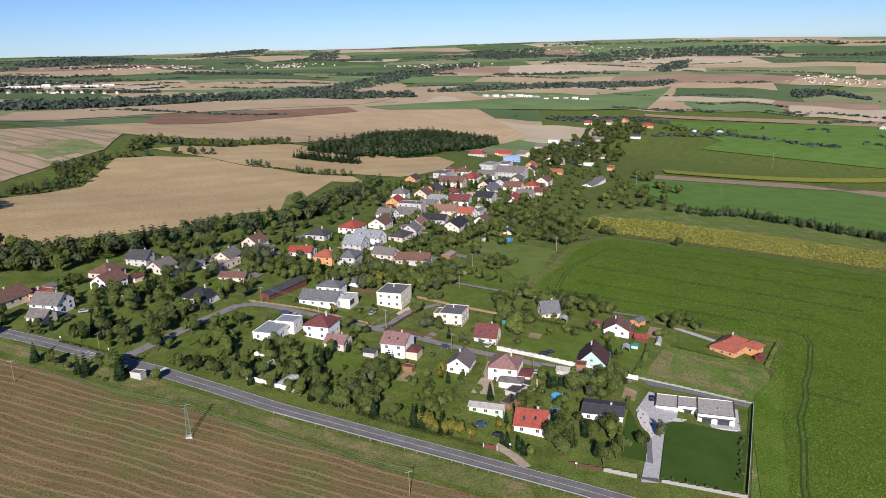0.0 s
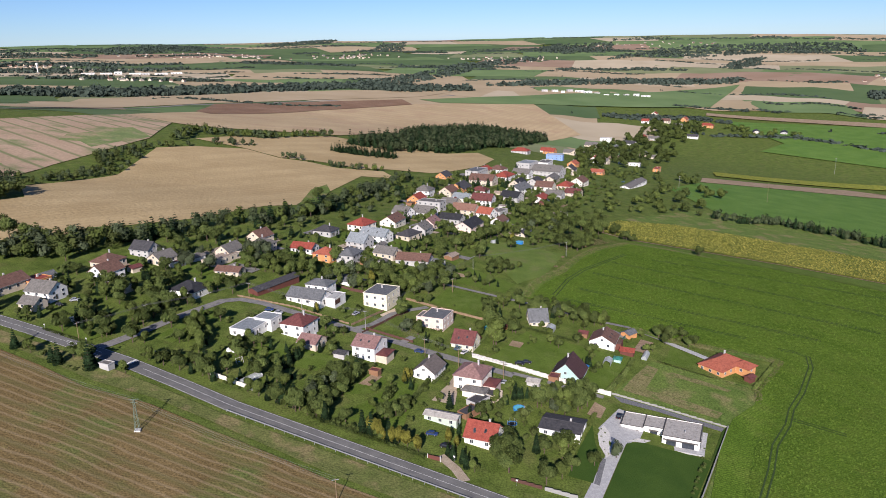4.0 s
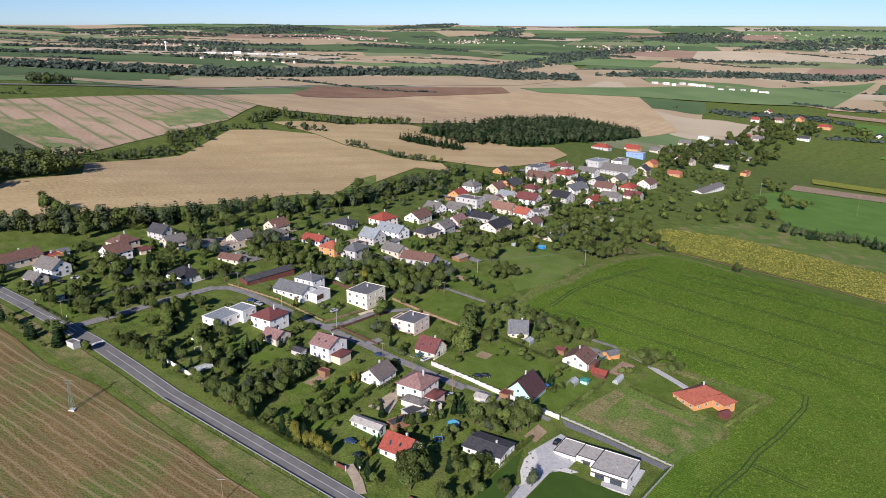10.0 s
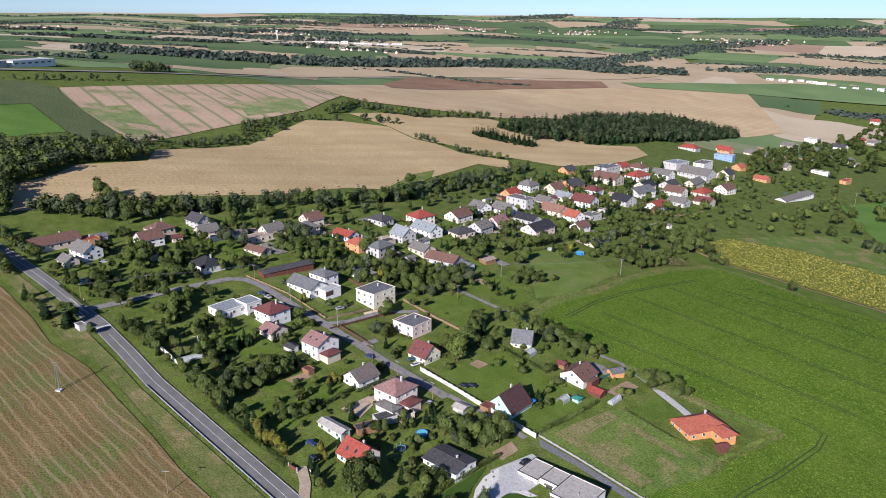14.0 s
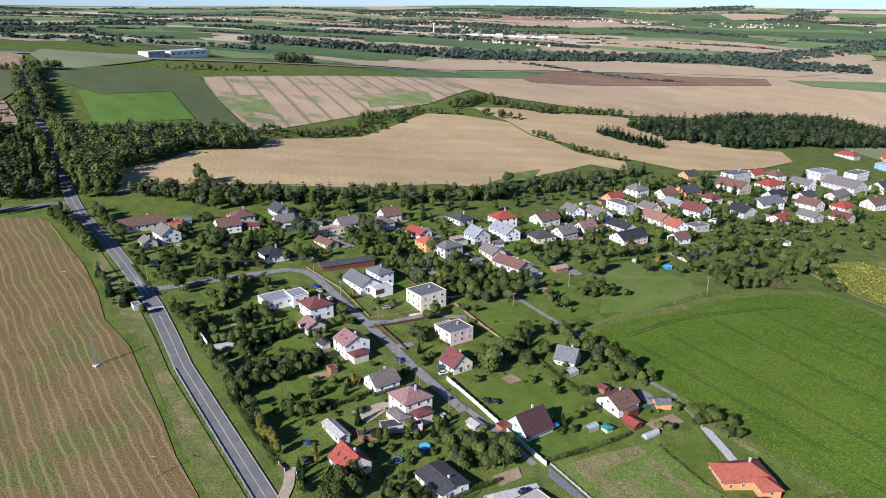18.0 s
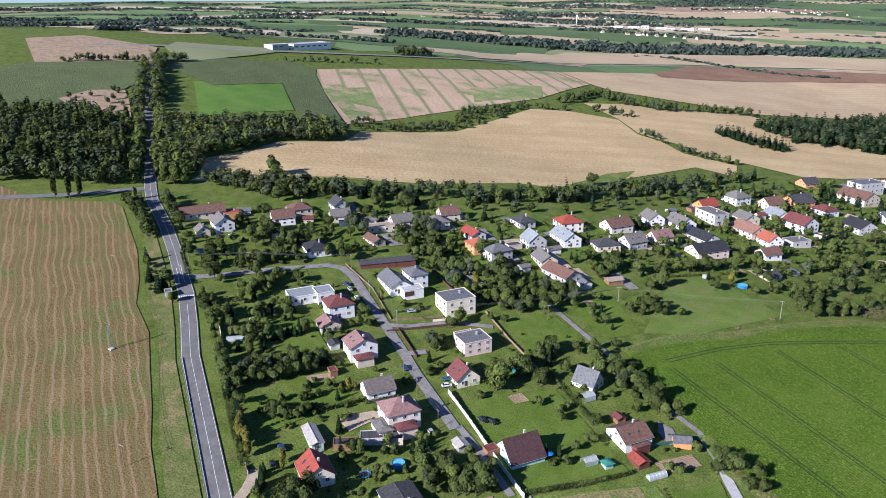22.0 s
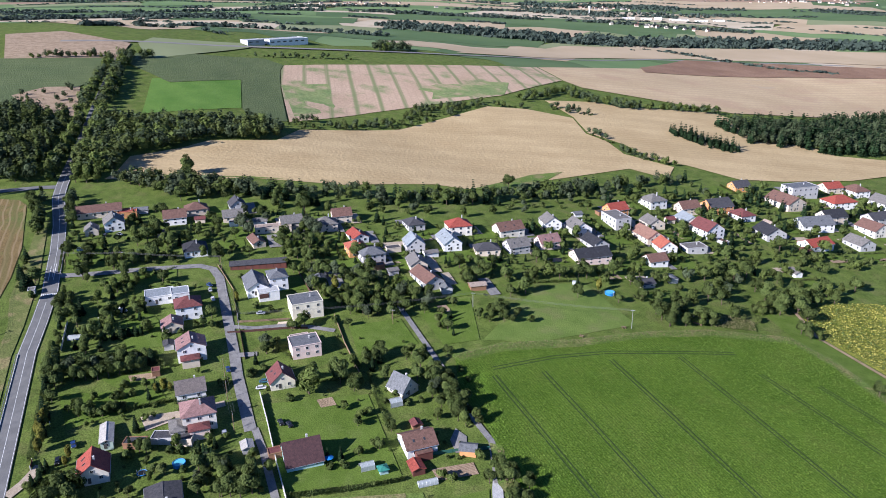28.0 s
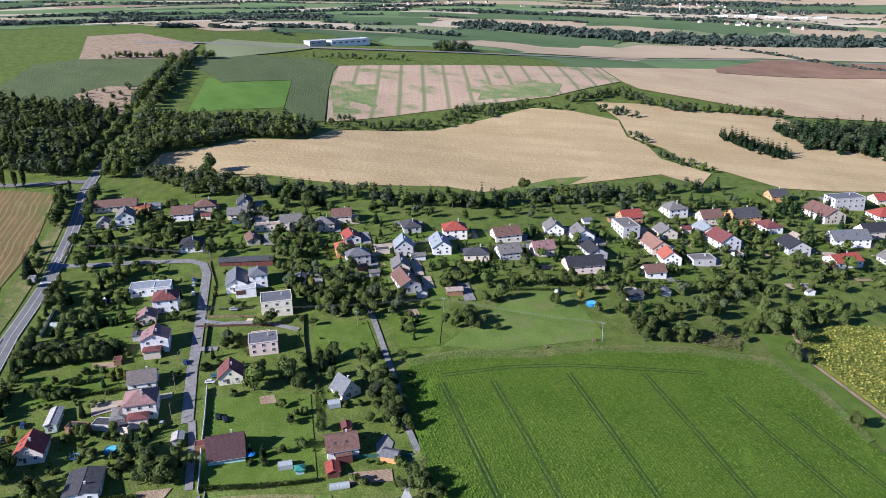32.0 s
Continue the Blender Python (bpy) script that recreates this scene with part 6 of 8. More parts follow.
grow("apple", 1, (77, 329.2), (59.6, 334.4), (103.7, 357.3), (103.7, 339.6), (106.9, 341.6), (103.2, 547))
grow("bush", 1.4, (55.9, 353.5), (64.7, 359.9), (56.9, 387.1), (64.3, 384.8), (57.4, 347.4), (63.6, 354))
grow("oak", 1, (75.5, 503.7), (80.1, 506.2), (75.3, 531.1), (76, 543.5), (81.6, 547.8), (102.1, 609.5), (105.3, 616.9), (108.5, 624.4), (111, 639.6))
grow("oak", 1.3, (96.1, 575.4), (102.4, 571.4), (91.7, 574.1))
grow("oak", 0.8, (121.6, 556.3), (123.7, 557.4), (170.3, 531.1))
for poly, n, kinds, lo, hi in (
        ([(-179.9, 291.4), (-148.3, 280.6), (-122.5, 276.8), (-110.7, 299.6), (-98.9, 334.4), (-123.7, 351.4), (-178.1, 344.2)], 62, ["fruit", "apple", "oak", "bush", "ash", "fir", "oak"], .55, 1.0),
        ([(-96.9, 282.8), (-59.6, 266.1), (-28.1, 252.3), (-20.1, 290), (-49.7, 299.8), (-87, 317.6)], 40, ["fruit", "bush", "ash", "fir", "apple", "oak"], .5, .85),
        ([(-22, 290), (9.6, 250.5), (57, 233.3), (69.2, 282.4), (29.6, 295.1)], 26, ["fruit", "bush", "fir", "apple", "bush"], .5, .85),
        ([(-148.5, 349.3), (-99, 341.4), (-91, 374.4), (-61.2, 394.3), (-98.9, 409.2), (-148.4, 394.2)], 50, ["fruit", "apple", "ash", "bush", "oak", "willow"], .6, 1.0),
        ([(-57.3, 385.4), (-19.8, 371.5), (5.2, 395.4), (8.2, 417.2), (-19.7, 407.3), (-39.5, 395.3)], 36, ["oak", "ash", "willow", "fruit", "apple", "oak"], .6, 1.0),
        ([(-14.6, 439.1), (22.2, 439.1), (20.2, 488.8), (44.8, 518.8), (29.8, 568.9), (0.3, 503.8), (-24.5, 459)], 50, ["oak", "fruit", "apple", "ash", "bush"], .6, 1.0)):
    scatter(poly, n, kinds, lo, hi)
for poly, n, kinds, lo, hi in (
        ([(49.8, 503.9), (89.4, 514.1), (114, 559.4), (104, 637.2), (59.4, 637.9), (39.7, 569)], 55, ["oak", "ash", "fruit", "willow", "fruit"], .6, 1.1),
        ([(-148.4, 399.2), (-108.7, 439), (-79, 488.7), (-59.4, 559.1), (-40.1, 640.7), (-20, 720.3), (-50.7, 722.8), (-75.4, 641.7), (-94.1, 539), (-123.6, 468.7), (-163.2, 409.1)], 85, ["oak", "ash", "fir", "apple", "willow", "fruit", "fruit"], .7, 1.1),
        ([(-59.2, 468.9), (-9.6, 498.8), (29.8, 618.8), (59.7, 724.3), (40.4, 846.2), (-20, 780.3), (-39.8, 599.9)], 120, ["oak", "ash", "fruit", "fir", "fruit"], .7, 1.15),
        ([(59.4, 637.9), (109, 637.2), (157.6, 687.8), (238.2, 894), (201, 1005.5), (118.8, 977.2), (80, 837), (59.7, 724.3)], 95, ["oak", "ash", "fruit", "fruit"], .8, 1.4),
        ([(118.8, 977.2), (212, 1010), (360.4, 1484.6), (449.5, 1663.2), (343.1, 1718.5), (236.7, 1447), (135, 1209.8)], 150, ["oak", "ash", "oak"], 1.3, 2.2),
        ([(147.8, 687.7), (211.6, 707.1), (292.2, 909.2), (241.9, 968.3)], 22, ["oak", "ash", "fruit"], 1.0, 1.8),
        ([(464.4, 1548.4), (615, 1577.7), (583.1, 1656.5), (460.8, 1665.2)], 26, ["oak", "ash"], 1.2, 1.8)):
    grove("garden_trees", poly, n, kinds, lo, hi, "mixed green trees among the farther gardens")

grove("garden_trees", [(-29.6, 559), (29.9, 558.9), (69.3, 637.7), (113.9, 688.7), (133.3, 844.3), (20.3, 879.4), (-25.1, 760.8), (-45.1, 640.9)], 90, ["fruit", "oak", "apple", "fir", "bush", "fruit"], .6, 1.1, "small green trees and bushes between the village houses", 2.0)
grove("garden_bushes", [(-95, 277), (-40, 257), (10, 240), (40, 232), (52, 240), (40, 262), (20, 288), (-20, 304), (-80, 325)], 55, ["bush", "apple", "fruit", "bush", "ash"], .3, .65, "small bushes and fruit trees in the roadside gardens", 2.4)
grove("garden_bushes", [(30, 318), (96, 330), (112, 350), (84, 368), (50, 384), (0, 396), (-30, 360), (-10, 330)], 34, ["bush", "apple", "fruit", "bush"], .22, .5, "small bushes and fruit trees in the upper gardens", 2.4)
grove("garden_trees", [(-2, 446), (4, 500), (17, 566), (42, 640), (71, 701), (110, 700), (86, 640), (62, 560), (40, 510), (22, 490), (20, 455)], 64, ["oak", "ash", "fruit", "apple", "bush", "fruit"], .5, 1.05, "leafy orchard trees below the old village")
for poly, n in (([(-150, 395), (-100, 378), (-60, 396), (-20, 440), (10, 480), (-30, 490), (-80, 465), (-110, 430)], 150), ([(-60, 470), (10, 482), (40, 540), (70, 600), (100, 690), (60, 730), (0, 690), (-35, 600)], 190)):
    grove("garden_bushes", poly, n, ["bush", "apple", "fruit", "bush", "fir", "ash"], .28, .62, "small bushes and fruit trees crowding the village gardens", 2.2)
# the side road and the trees at the junction
ribbon("side_road", [(-246.2, 302.1), (-251.4, 289.2), (-255.3, 272.1), (-261.2, 255), (-273.4, 228), (-300, 170)], 6.2, ASPHALT, .40, "grey side road leaving the main road at the wood")
for x, y in ((-259.8, 250.1), (-256.7, 257), (-253, 261.9)):
    tree("poplar", x + 3, y, 1.0, False)
grow("ash", 1.35, (-264.4, 298.2), (-269.3, 280.1))
grow("oak", .85, (-225.6, 280.7), (-219.6, 280.3), (-213.5, 279.8), (-206.6, 278.8), (-200.6, 278.3), (-194.7, 277.4), (-188.8, 276.4), (-182.8, 275.5), (-176.9, 273.5), (-209.6, 297.7), (-202.7, 296.8), (-194.7, 295.2), (-186.9, 293.9), (-178.9, 291.4))
grow("ash", 1.3, (-251.2, 312), (-253.2, 319), (-244.4, 324), (-259.2, 326), (-247.3, 318), (-259.2, 317))
grow("willow", 1.0, (-230.6, 341.1), (-220.6, 348.1), (-212.7, 354.1), (-205.7, 365.1), (-202.7, 380.1), (-189.9, 384.2), (-225.5, 345.1), (-208.7, 359.1), (-202.8, 373.1))

# ---- masts, poles and wires ----
GREENSTEEL = material("green-painted steel", (.16, .22, .17), (.22, .28, .22), .6, .6, metal=.3)
mast = thing("power_mast", -78, 218.5, 15, "green steel lattice power mast on a concrete foot in the stubble", "power mast")
part("foot", boxes((-1.0, -1.0, -.5, 1.0, 1.0, .6)), CONCRETE, mast)
for sx in (-1, 1):
    for sy in (-1, 1):
        bm = bmesh.new()
        tube(bm, (sx * .7, sy * .7, .5), (sx * .18, sy * .18, 11.6), .07, .05, 5)
        part("leg", bm, GREENSTEEL, mast)
for k in range(9):
    z0, z1 = .6 + k * 1.2, 1.8 + k * 1.2
    r0, r1 = .7 - .047 * z0, .7 - .047 * z1
    bm = bmesh.new()
    for s in (-1, 1):
        tube(bm, (-r0, s * r0, z0), (r1, s * r1, z1), .035, n=4)
        tube(bm, (s * r0, r0, z0), (s * r1, -r1, z1), .035, n=4)
    part("brace", bm, GREENSTEEL, mast)
for z, a in ((11.4, 1.6), (10.3, 1.2)):
    bm = bmesh.new()
    tube(bm, (-a, 0, z), (a, 0, z), .07, n=5)
    part("cross_arm", bm, GREENSTEEL, mast)
PLAN.append((-78, 218.5, 2))

POLES = {}


def pole(x, y, h, a=0, wood=True):
    """A power pole: shaft, cross-arm and insulators."""
    ob = thing("power_pole", x, y, a, "weathered wooden power pole with a cross-arm" if wood else "slim grey concrete power pole with a cross-arm", "power pole", "power poles")
    bm = bmesh.new()
    tube(bm, (0, 0, -.6), (0, 0, h), .14, .09, 8)
    part("shaft", bm, WOOD if wood else DARKCON, ob)
    part("cross_arm", boxes((-1.1, -.07, h - .5, 1.1, .07, h - .35)), METAL, ob)
    for u in (-.95, 0, .95):
        bm = bmesh.new()
        tube(bm, (u, 0, h - .35), (u, 0, h - .1 + (.25 if u == 0 else 0)), .06, .04, 6)
        part("insulator", bm, DARKFRAME, ob)
    POLES[(x, y)] = gz(x, y) + h - .1
    return ob


for x, y, h, a, wd in ((-24, 322.7, 9, -17, False), (20.3, 297.4, 8.5, -17, True), (39, 291.7, 8, -17, True), (5.5, 302.8, 8.5, -17, True), (-146.6, 244, 8.5, 20, True), (-7.3, 197.3, 8.5, 20, True), (74.9, 480.3, 10, 40, False),
                       (319.9, 863.2, 22, 0, True), (547.2, 1258.4, 26, 0, False), (-55.5, 330.7, 8, -17, False), (-84.1, 340.5, 8, -17, True), (-114.7, 299.6, 8, 60, True), (-131.4, 275.7, 7, 60, True), (10.1, 384.4, 8, 40, True), (-39.5, 401.3, 8, 40, True), (18.2, 427.2, 8, 40, False), (230, 897.9, 14, 0, False)):
    pole(x, y, h, a, wd)
WIRE = material("dark wire", (.10, .10, .10), (.13, .13, .13), 1, .6)


def wires(a, b, sag=.8, n=3, r=.022):
    ob = thing("power_line", *a, 0, "thin dark sagging power wires between two poles", "wire", "power lines")
    za, zb, g = POLES.get(a, gz(*a) + 11), POLES.get(b, gz(*b) + 11), gz(*a)
    d = Vector((b[0] - a[0], b[1] - a[1])).normalized()
    for k in range(n):
        o = (k - (n - 1) / 2) * .9
        bm = bmesh.new()
        rings = []
        for i in range(13):
            t = i / 12
            p = Vector(((b[0] - a[0]) * t - d.y * o, (b[1] - a[1]) * t + d.x * o, za + (zb - za) * t - sag * 4 * t * (1 - t) - g))
            rings.append([bm.verts.new(p + Vector((-d.y * u, d.x * u, w))) for u, w in ((-r, -r), (r, -r), (0, r))])
            if i:
                for k in range(3):
                    bm.faces.new((rings[-2][k], rings[-2][(k + 1) % 3], rings[-1][(k + 1) % 3], rings[-1][k]))
        part("wire", bm, WIRE, ob)


POLES[(-78, 218.5)] = gz(-78, 218.5) + 11.4
for a, b, s in (((-146.6, 244), (-78, 218.5), 1.4), ((-78, 218.5), (-7.3, 197.3), 1.4), ((-24, 322.7), (5.5, 302.8), .7), ((5.5, 302.8), (20.3, 297.4), .4), ((20.3, 297.4), (39, 291.7), .4), ((-55.5, 330.7), (-24, 322.7), .6), ((-84.1, 340.5), (-55.5, 330.7), .6),
                ((74.9, 480.3), (18.2, 427.2), 1.2), ((18.2, 427.2), (-24, 322.7), 1.6), ((-114.7, 299.6), (-84.1, 340.5), .8), ((-131.4, 275.7), (-114.7, 299.6), .6)):
    wires(a, b, s)


# ---- cars ----
PAINTS = {k: material("car paint " + k, c, tuple(v * .95 for v in c), 1, .3, gloss=.6) for k, c in dict(white=(.62, .62, .62), black=(.015, .015, .018), blue=(.02, .045, .14), silver=(.36, .37, .39), red=(.3, .02, .02), teal=(.04, .12, .16)).items()}
RUBBER = material("tyre rubber", (.02, .02, .02), (.03, .03, .03), .3, .9)


def car(x, y, a, paint, label):
    ob = thing("car", x, y, a, label, "car", "parked cars", z=gz(x, y) + .36)
    bm = bmesh.new()
    v = box(bm, -2.1, -.86, .32, 2.1, .86, .92)
    body = part("body", bm, PAINTS[paint], ob, bevel=.14)
    bm = bmesh.new()
    v = box(bm, -1.55, -.76, .90, 1.0, .76, 1.46)
    for q in v[4:]:
        q.co.x *= .68
        q.co.y *= .84
    part("cabin", bm, GLASS, ob, "dark tinted windows", bevel=.06)
    bm = bmesh.new()
    box(bm, -1.12, -.66, 1.45, .74, .66, 1.50)
    part("roof", bm, PAINTS[paint], ob)
    for px in (-1.3, 1.3):
        for py in (-.8, .8):
            bm = bmesh.new()
            tube(bm, (px, py - .1, .33), (px, py + .1, .33), .33, n=12)
            w = part("wheel", bm, RUBBER, ob)
            bm = bmesh.new()
            tube(bm, (px, py - .104, .33), (px, py + .104, .33), .19, n=10)
            part("rim", bm, METAL, w)
    for py in (-.62, .62):
        part("headlight", boxes((2.02, py - .16, .62, 2.106, py + .16, .76)), FRAME, ob)
        part("tail_light", boxes((-2.106, py - .16, .66, -2.02, py + .16, .80)), PAINTS["red"], ob)
    return ob


for row in ((21.7, 311.2, 60, "white", "white hatchback parked before the yellow-walled house"), (18.5, 314.2, 60, "teal", "dark teal car parked beside a white one"), (45.6, 307.6, -10, "black", "black car parked on the lawn behind the wall"), (48.5, 309.6, 0, "black", "black car parked at the edge of the lawn"),
            (2.6, 305.6, -17, "blue", "dark blue car parked on the lane"), (-31.6, 337.2, 60, "silver", "silver estate car in a garden drive"), (-56, 323.9, -17, "white", "white car parked on the lane"), (-65.4, 326.5, -17, "silver", "silver car parked by the maroon-roofed house"),
            (-70.3, 328.1, 5, "blue", "blue car parked in the lane"), (39.7, 287.7, -17, "silver", "small silver car beside the pink house"), (21, 235, -20, "black", "dark car parked behind the red gate"), (15.5, 241.6, -10, "blue", "car under a blue cover on the grass"),
            (-153.3, 309.9, 20, "silver", "old silver car on a lawn"), (-156.2, 302.9, -30, "black", "old dark car on a lawn"), (83.4, 273.3, 70, "black", "black car parked in the villa yard"), (163.7, 884.8, 10, "teal", "distant car parked by the long barn")):
    car(*row)

# ---- garden things ----
BLUE = material("blue plastic", (.02, .16, .42), (.03, .2, .5), .6, .5)
WATER = material("pool water", (.10, .42, .52), (.14, .5, .6), .8, .08, gloss=.6)
GREENPL = material("green plastic", (.02, .22, .16), (.03, .28, .2), .6, .5)
SHEET = material("white sheeting", (.66, .66, .67), (.74, .74, .75), .8, .5)


def round_pool(x, y, r, h, wall, label):
    ob = thing("pool", x, y, 0, label, "pool")
    bm = bmesh.new()
    tube(bm, (0, 0, -.3), (0, 0, h - .15), r, n=24)
    part("basin", bm, wall, ob)
    bm = bmesh.new()
    for k in range(24):
        a, b = k * math.pi / 12, (k + 1) * math.pi / 12
        tube(bm, (r * math.cos(a), r * math.sin(a), h), (r * math.cos(b), r * math.sin(b), h), .12, n=5)
    part("rim", bm, wall, ob)
    bm = bmesh.new()
    tube(bm, (0, 0, h - .14), (0, 0, h - .10), r - .08, n=24)
    part("water", bm, WATER, ob)
    part("ladder", boxes((r - .1, -.3, 0, r + .15, -.22, h + .7), (r - .1, .22, 0, r + .15, .3, h + .7)), METAL, ob)


round_pool(45.4, 268.4, 2.2, 1.1, BLUE, "round blue above-ground garden pool")
round_pool(30.9, 342.2, 2.3, .9, GREENPL, "round green-rimmed garden pool")
round_pool(44.9, 499.8, 2.6, 1.3, BLUE, "round blue pool by the far pasture")


def trampoline(x, y, r, label):
    ob = thing("trampoline", x, y, 0, label, "trampoline")
    bm = bmesh.new()
    tube(bm, (0, 0, .78), (0, 0, .82), r - .2, n=20)
    part("mat", bm, RUBBER, ob)
    bm = bmesh.new()
    for k in range(20):
        a, b = k * math.pi / 10, (k + 1) * math.pi / 10
        tube(bm, (r * math.cos(a), r * math.sin(a), .8), (r * math.cos(b), r * math.sin(b), .8), .14, n=5)
    part("edge_pad", bm, BLUE, ob)
    for k in range(6):
        a = k * math.pi / 3
        bm = bmesh.new()
        tube(bm, (r * math.cos(a), r * math.sin(a), -.2), (r * math.cos(a), r * math.sin(a), 2.2), .05, n=5)
        part("pole", bm, METAL, ob)


trampoline(43, 256.5, 1.7, "round black trampoline with a blue rim")


def tunnel(x, y, a, l, w, h, mat, label, category="greenhouse"):
    """A hooped tunnel."""
    ob = thing("greenhouse", x, y, a, label, category)
    for i in range(6):
        u = -l / 2 + l * i / 5
        bm = bmesh.new()
        for k in range(8):
            p, q = k * math.pi / 8, (k + 1) * math.pi / 8
            tube(bm, (u, w / 2 * math.cos(p), h * math.sin(p)), (u, w / 2 * math.cos(q), h * math.sin(q)), .07, n=4)
        part("hoop", bm, METAL, ob)
    v, f = [], []
    for i in range(2):
        for k in range(13):
            p = k * math.pi / 12
            v.append((-l / 2 + l * i, w / 2 * math.cos(p), h * math.sin(p)))
    for k in range(12):
        f.append((k, k + 1, 14 + k, 13 + k))
    f += [tuple(range(13))[::-1], tuple(range(13, 26))]
    part("cover", mesh_of("cover", v, f, [mat]), None, ob)


FILM = material("milky plastic film", (.26, .29, .285), (.36, .385, .38), .5, .35, gloss=.5)
tunnel(-56.1, 262.6, 60, 9, 3.6, 1.7, FILM, "milky plastic greenhouse tunnel in a garden")
tunnel(102.6, 334.2, 70, 7, 2.6, 1.9, FILM, "narrow glazed greenhouse beside the vegetable bed")
tunnel(28.1, 491.8, 30, 3.5, 3, 2.2, FILM, "small clear greenhouse dome by the pasture")


def glasshouse(x, y, a, w, d, h, label):
    ob = thing("greenhouse", x, y, a, label, "greenhouse")
    bm = bmesh.new()
    for px in (-w / 2, w / 2):
        for py in (-d / 2, 0, d / 2):
            tube(bm, (px, py, -.2), (px, py, h), .07, n=4)
    for py in (-d / 2, 0, d / 2):
        tube(bm, (-w / 2, py, h), (0, py, h + .8), .06, n=4)
        tube(bm, (w / 2, py, h), (0, py, h + .8), .06, n=4)
    part("frame", bm, METAL, ob)
    for s in (-1, 1):
        part("pane", mesh_of("pane", [(s * w / 2, -d / 2, h), (s * w / 2, d / 2, h), (0, d / 2, h + .8), (0, -d / 2, h + .8)], [(0, 1, 2, 3)], [FILM]), None, ob)
        part("pane", mesh_of("pane", [(s * w / 2, -d / 2, 0), (s * w / 2, d / 2, 0), (s * w / 2, d / 2, h), (s * w / 2, -d / 2, h)], [(0, 1, 2, 3)], [FILM]), None, ob)


glasshouse(84.2, 321.2, -17, 3.2, 5, 1.9, "small grey-framed garden greenhouse")
glasshouse(60.1, 350.5, -17, 4, 5, 2, "grey garden greenhouse with a red door")
house(89, 324.8, A, 3, 3, 1.9, "hip", "teal", "tealtin", label="small teal garden tank hut", chim=False, category="hut", windows=False)

heap = thing("tarpaulin_heap", -69.9, 284.4, 20, "heap of bags under crumpled white sheeting", "heap")
rr = np.random.default_rng(5)
for k in range(9):
    bm = bmesh.new()
    bmesh.ops.create_icosphere(bm, subdivisions=2, radius=1)
    o = Vector((rr.uniform(-3, 3), rr.uniform(-1.3, 1.3), .3))
    for q in bm.verts:
        q.co = Vector((q.co.x * 1.2, q.co.y * 1.0, q.co.z * .75)) * (1 + .25 * noise.noise(q.co * 2.1 + o)) + o
    part("bag", bm, SHEET, heap)

board = thing("billboard", -141.8, 286.6, 60, "white roadside billboard on two posts", "billboard")
for u in (-1.6, 1.6):
    part("post", boxes((u - .08, -.08, -.4, u + .08, .08, 2.2)), METAL, board)
bd = part("panel", boxes((-2.4, -.06, 1.0, 2.4, .06, 3.2)), SHEET, board)
part("stripe", boxes((-2.1, -.075, 1.3, .8, -.062, 1.9)), BLUE, bd)
part("stripe", boxes((-2.1, -.075, 2.2, 2.0, -.062, 2.6)), DARKFRAME, bd)


def bench_table(x, y, a):
    ob = thing("picnic_table", x, y, a, "weathered wooden picnic table with benches on the grass", "table")
    for k in range(4):
        part("plank", boxes((-1, -.4 + k * .2, .72, 1, -.22 + k * .2, .77)), WOOD, ob)
    for s in (-1, 1):
        part("seat", boxes((-1, s * .8 - .15, .42, 1, s * .8 + .15, .47)), WOOD, ob)
        part("leg", boxes((s * .7 - .05, -.85, -.1, s * .7 + .05, .85, .42), (s * .7 - .04, -.1, .42, s * .7 + .04, .1, .72)), WOOD, ob)


bench_table(67.1, 452.9, 20)
bench_table(72.6, 477.1, 60)


def round_shade(x, y):
    ob = thing("parasol", x, y, 0, "blue and white garden parasol", "parasol")
    bm = bmesh.new()
    tube(bm, (0, 0, -.1), (0, 0, 2.5), .04, n=6)
    part("pole", bm, METAL, ob)
    bm = bmesh.new()
    tube(bm, (0, 0, 1.95), (0, 0, 2.5), 1.7, .05, 10)
    part("canopy", bm, BLUE, ob)


round_shade(73.8, 311.9)
gate = thing("red_gate", 17.8, 227.3, -18, "red sheet-metal garden gate by the road", "gate")
part("panel", boxes((-2.2, -.05, 0, 2.2, .05, 1.5)), WALLS["red"], gate)
for u in (-2.3, 2.3):
    part("post", boxes((u - .12, -.12, -.3, u + .12, .12, 1.8)), CONCRETE, gate)
gt = thing("sliding_gate", 67.6, 215.9, -13, "grey slatted sliding gate of the villa drive", "gate")
for k in range(6):
    part("slat", boxes((-3, -.03, .1 + k * .2, 3, .03, .24 + k * .2)), DARKFRAME, gt)
sw = thing("swing", -64.8, 274.5, 50, "pale metal garden swing frame", "swing")
bm = bmesh.new()
for u in (-1.4, 1.4):
    tube(bm, (u, -.9, -.1), (u, 0, 2.2), .06, n=5)
    tube(bm, (u, .9, -.1), (u, 0, 2.2), .06, n=5)
tube(bm, (-1.5, 0, 2.2), (1.5, 0, 2.2), .06, n=5)
part("frame", bm, FRAME, sw)
part("seat", boxes((-.3, -.15, .5, .3, .15, .55)), BLUE, sw)
for x, y in ((-96.9, 270.4), (-26.1, 246.4), (-59.6, 258.2), (-0.4, 237.6), (24.4, 227.7), (44.9, 219.6), (-126.5, 272.8), (-148.2, 279.6)):
    lamp = thing("road_sign", x, y, 160, "small white road marker sign on a grey post", "sign", "road signs")
    bm = bmesh.new()
    tube(bm, (0, 0, -.2), (0, 0, 2.2), .04, n=5)
    part("post", bm, METAL, lamp)
    part("plate", boxes((-.32, -.05, 1.7, .32, -.03, 2.3)), SHEET, lamp)

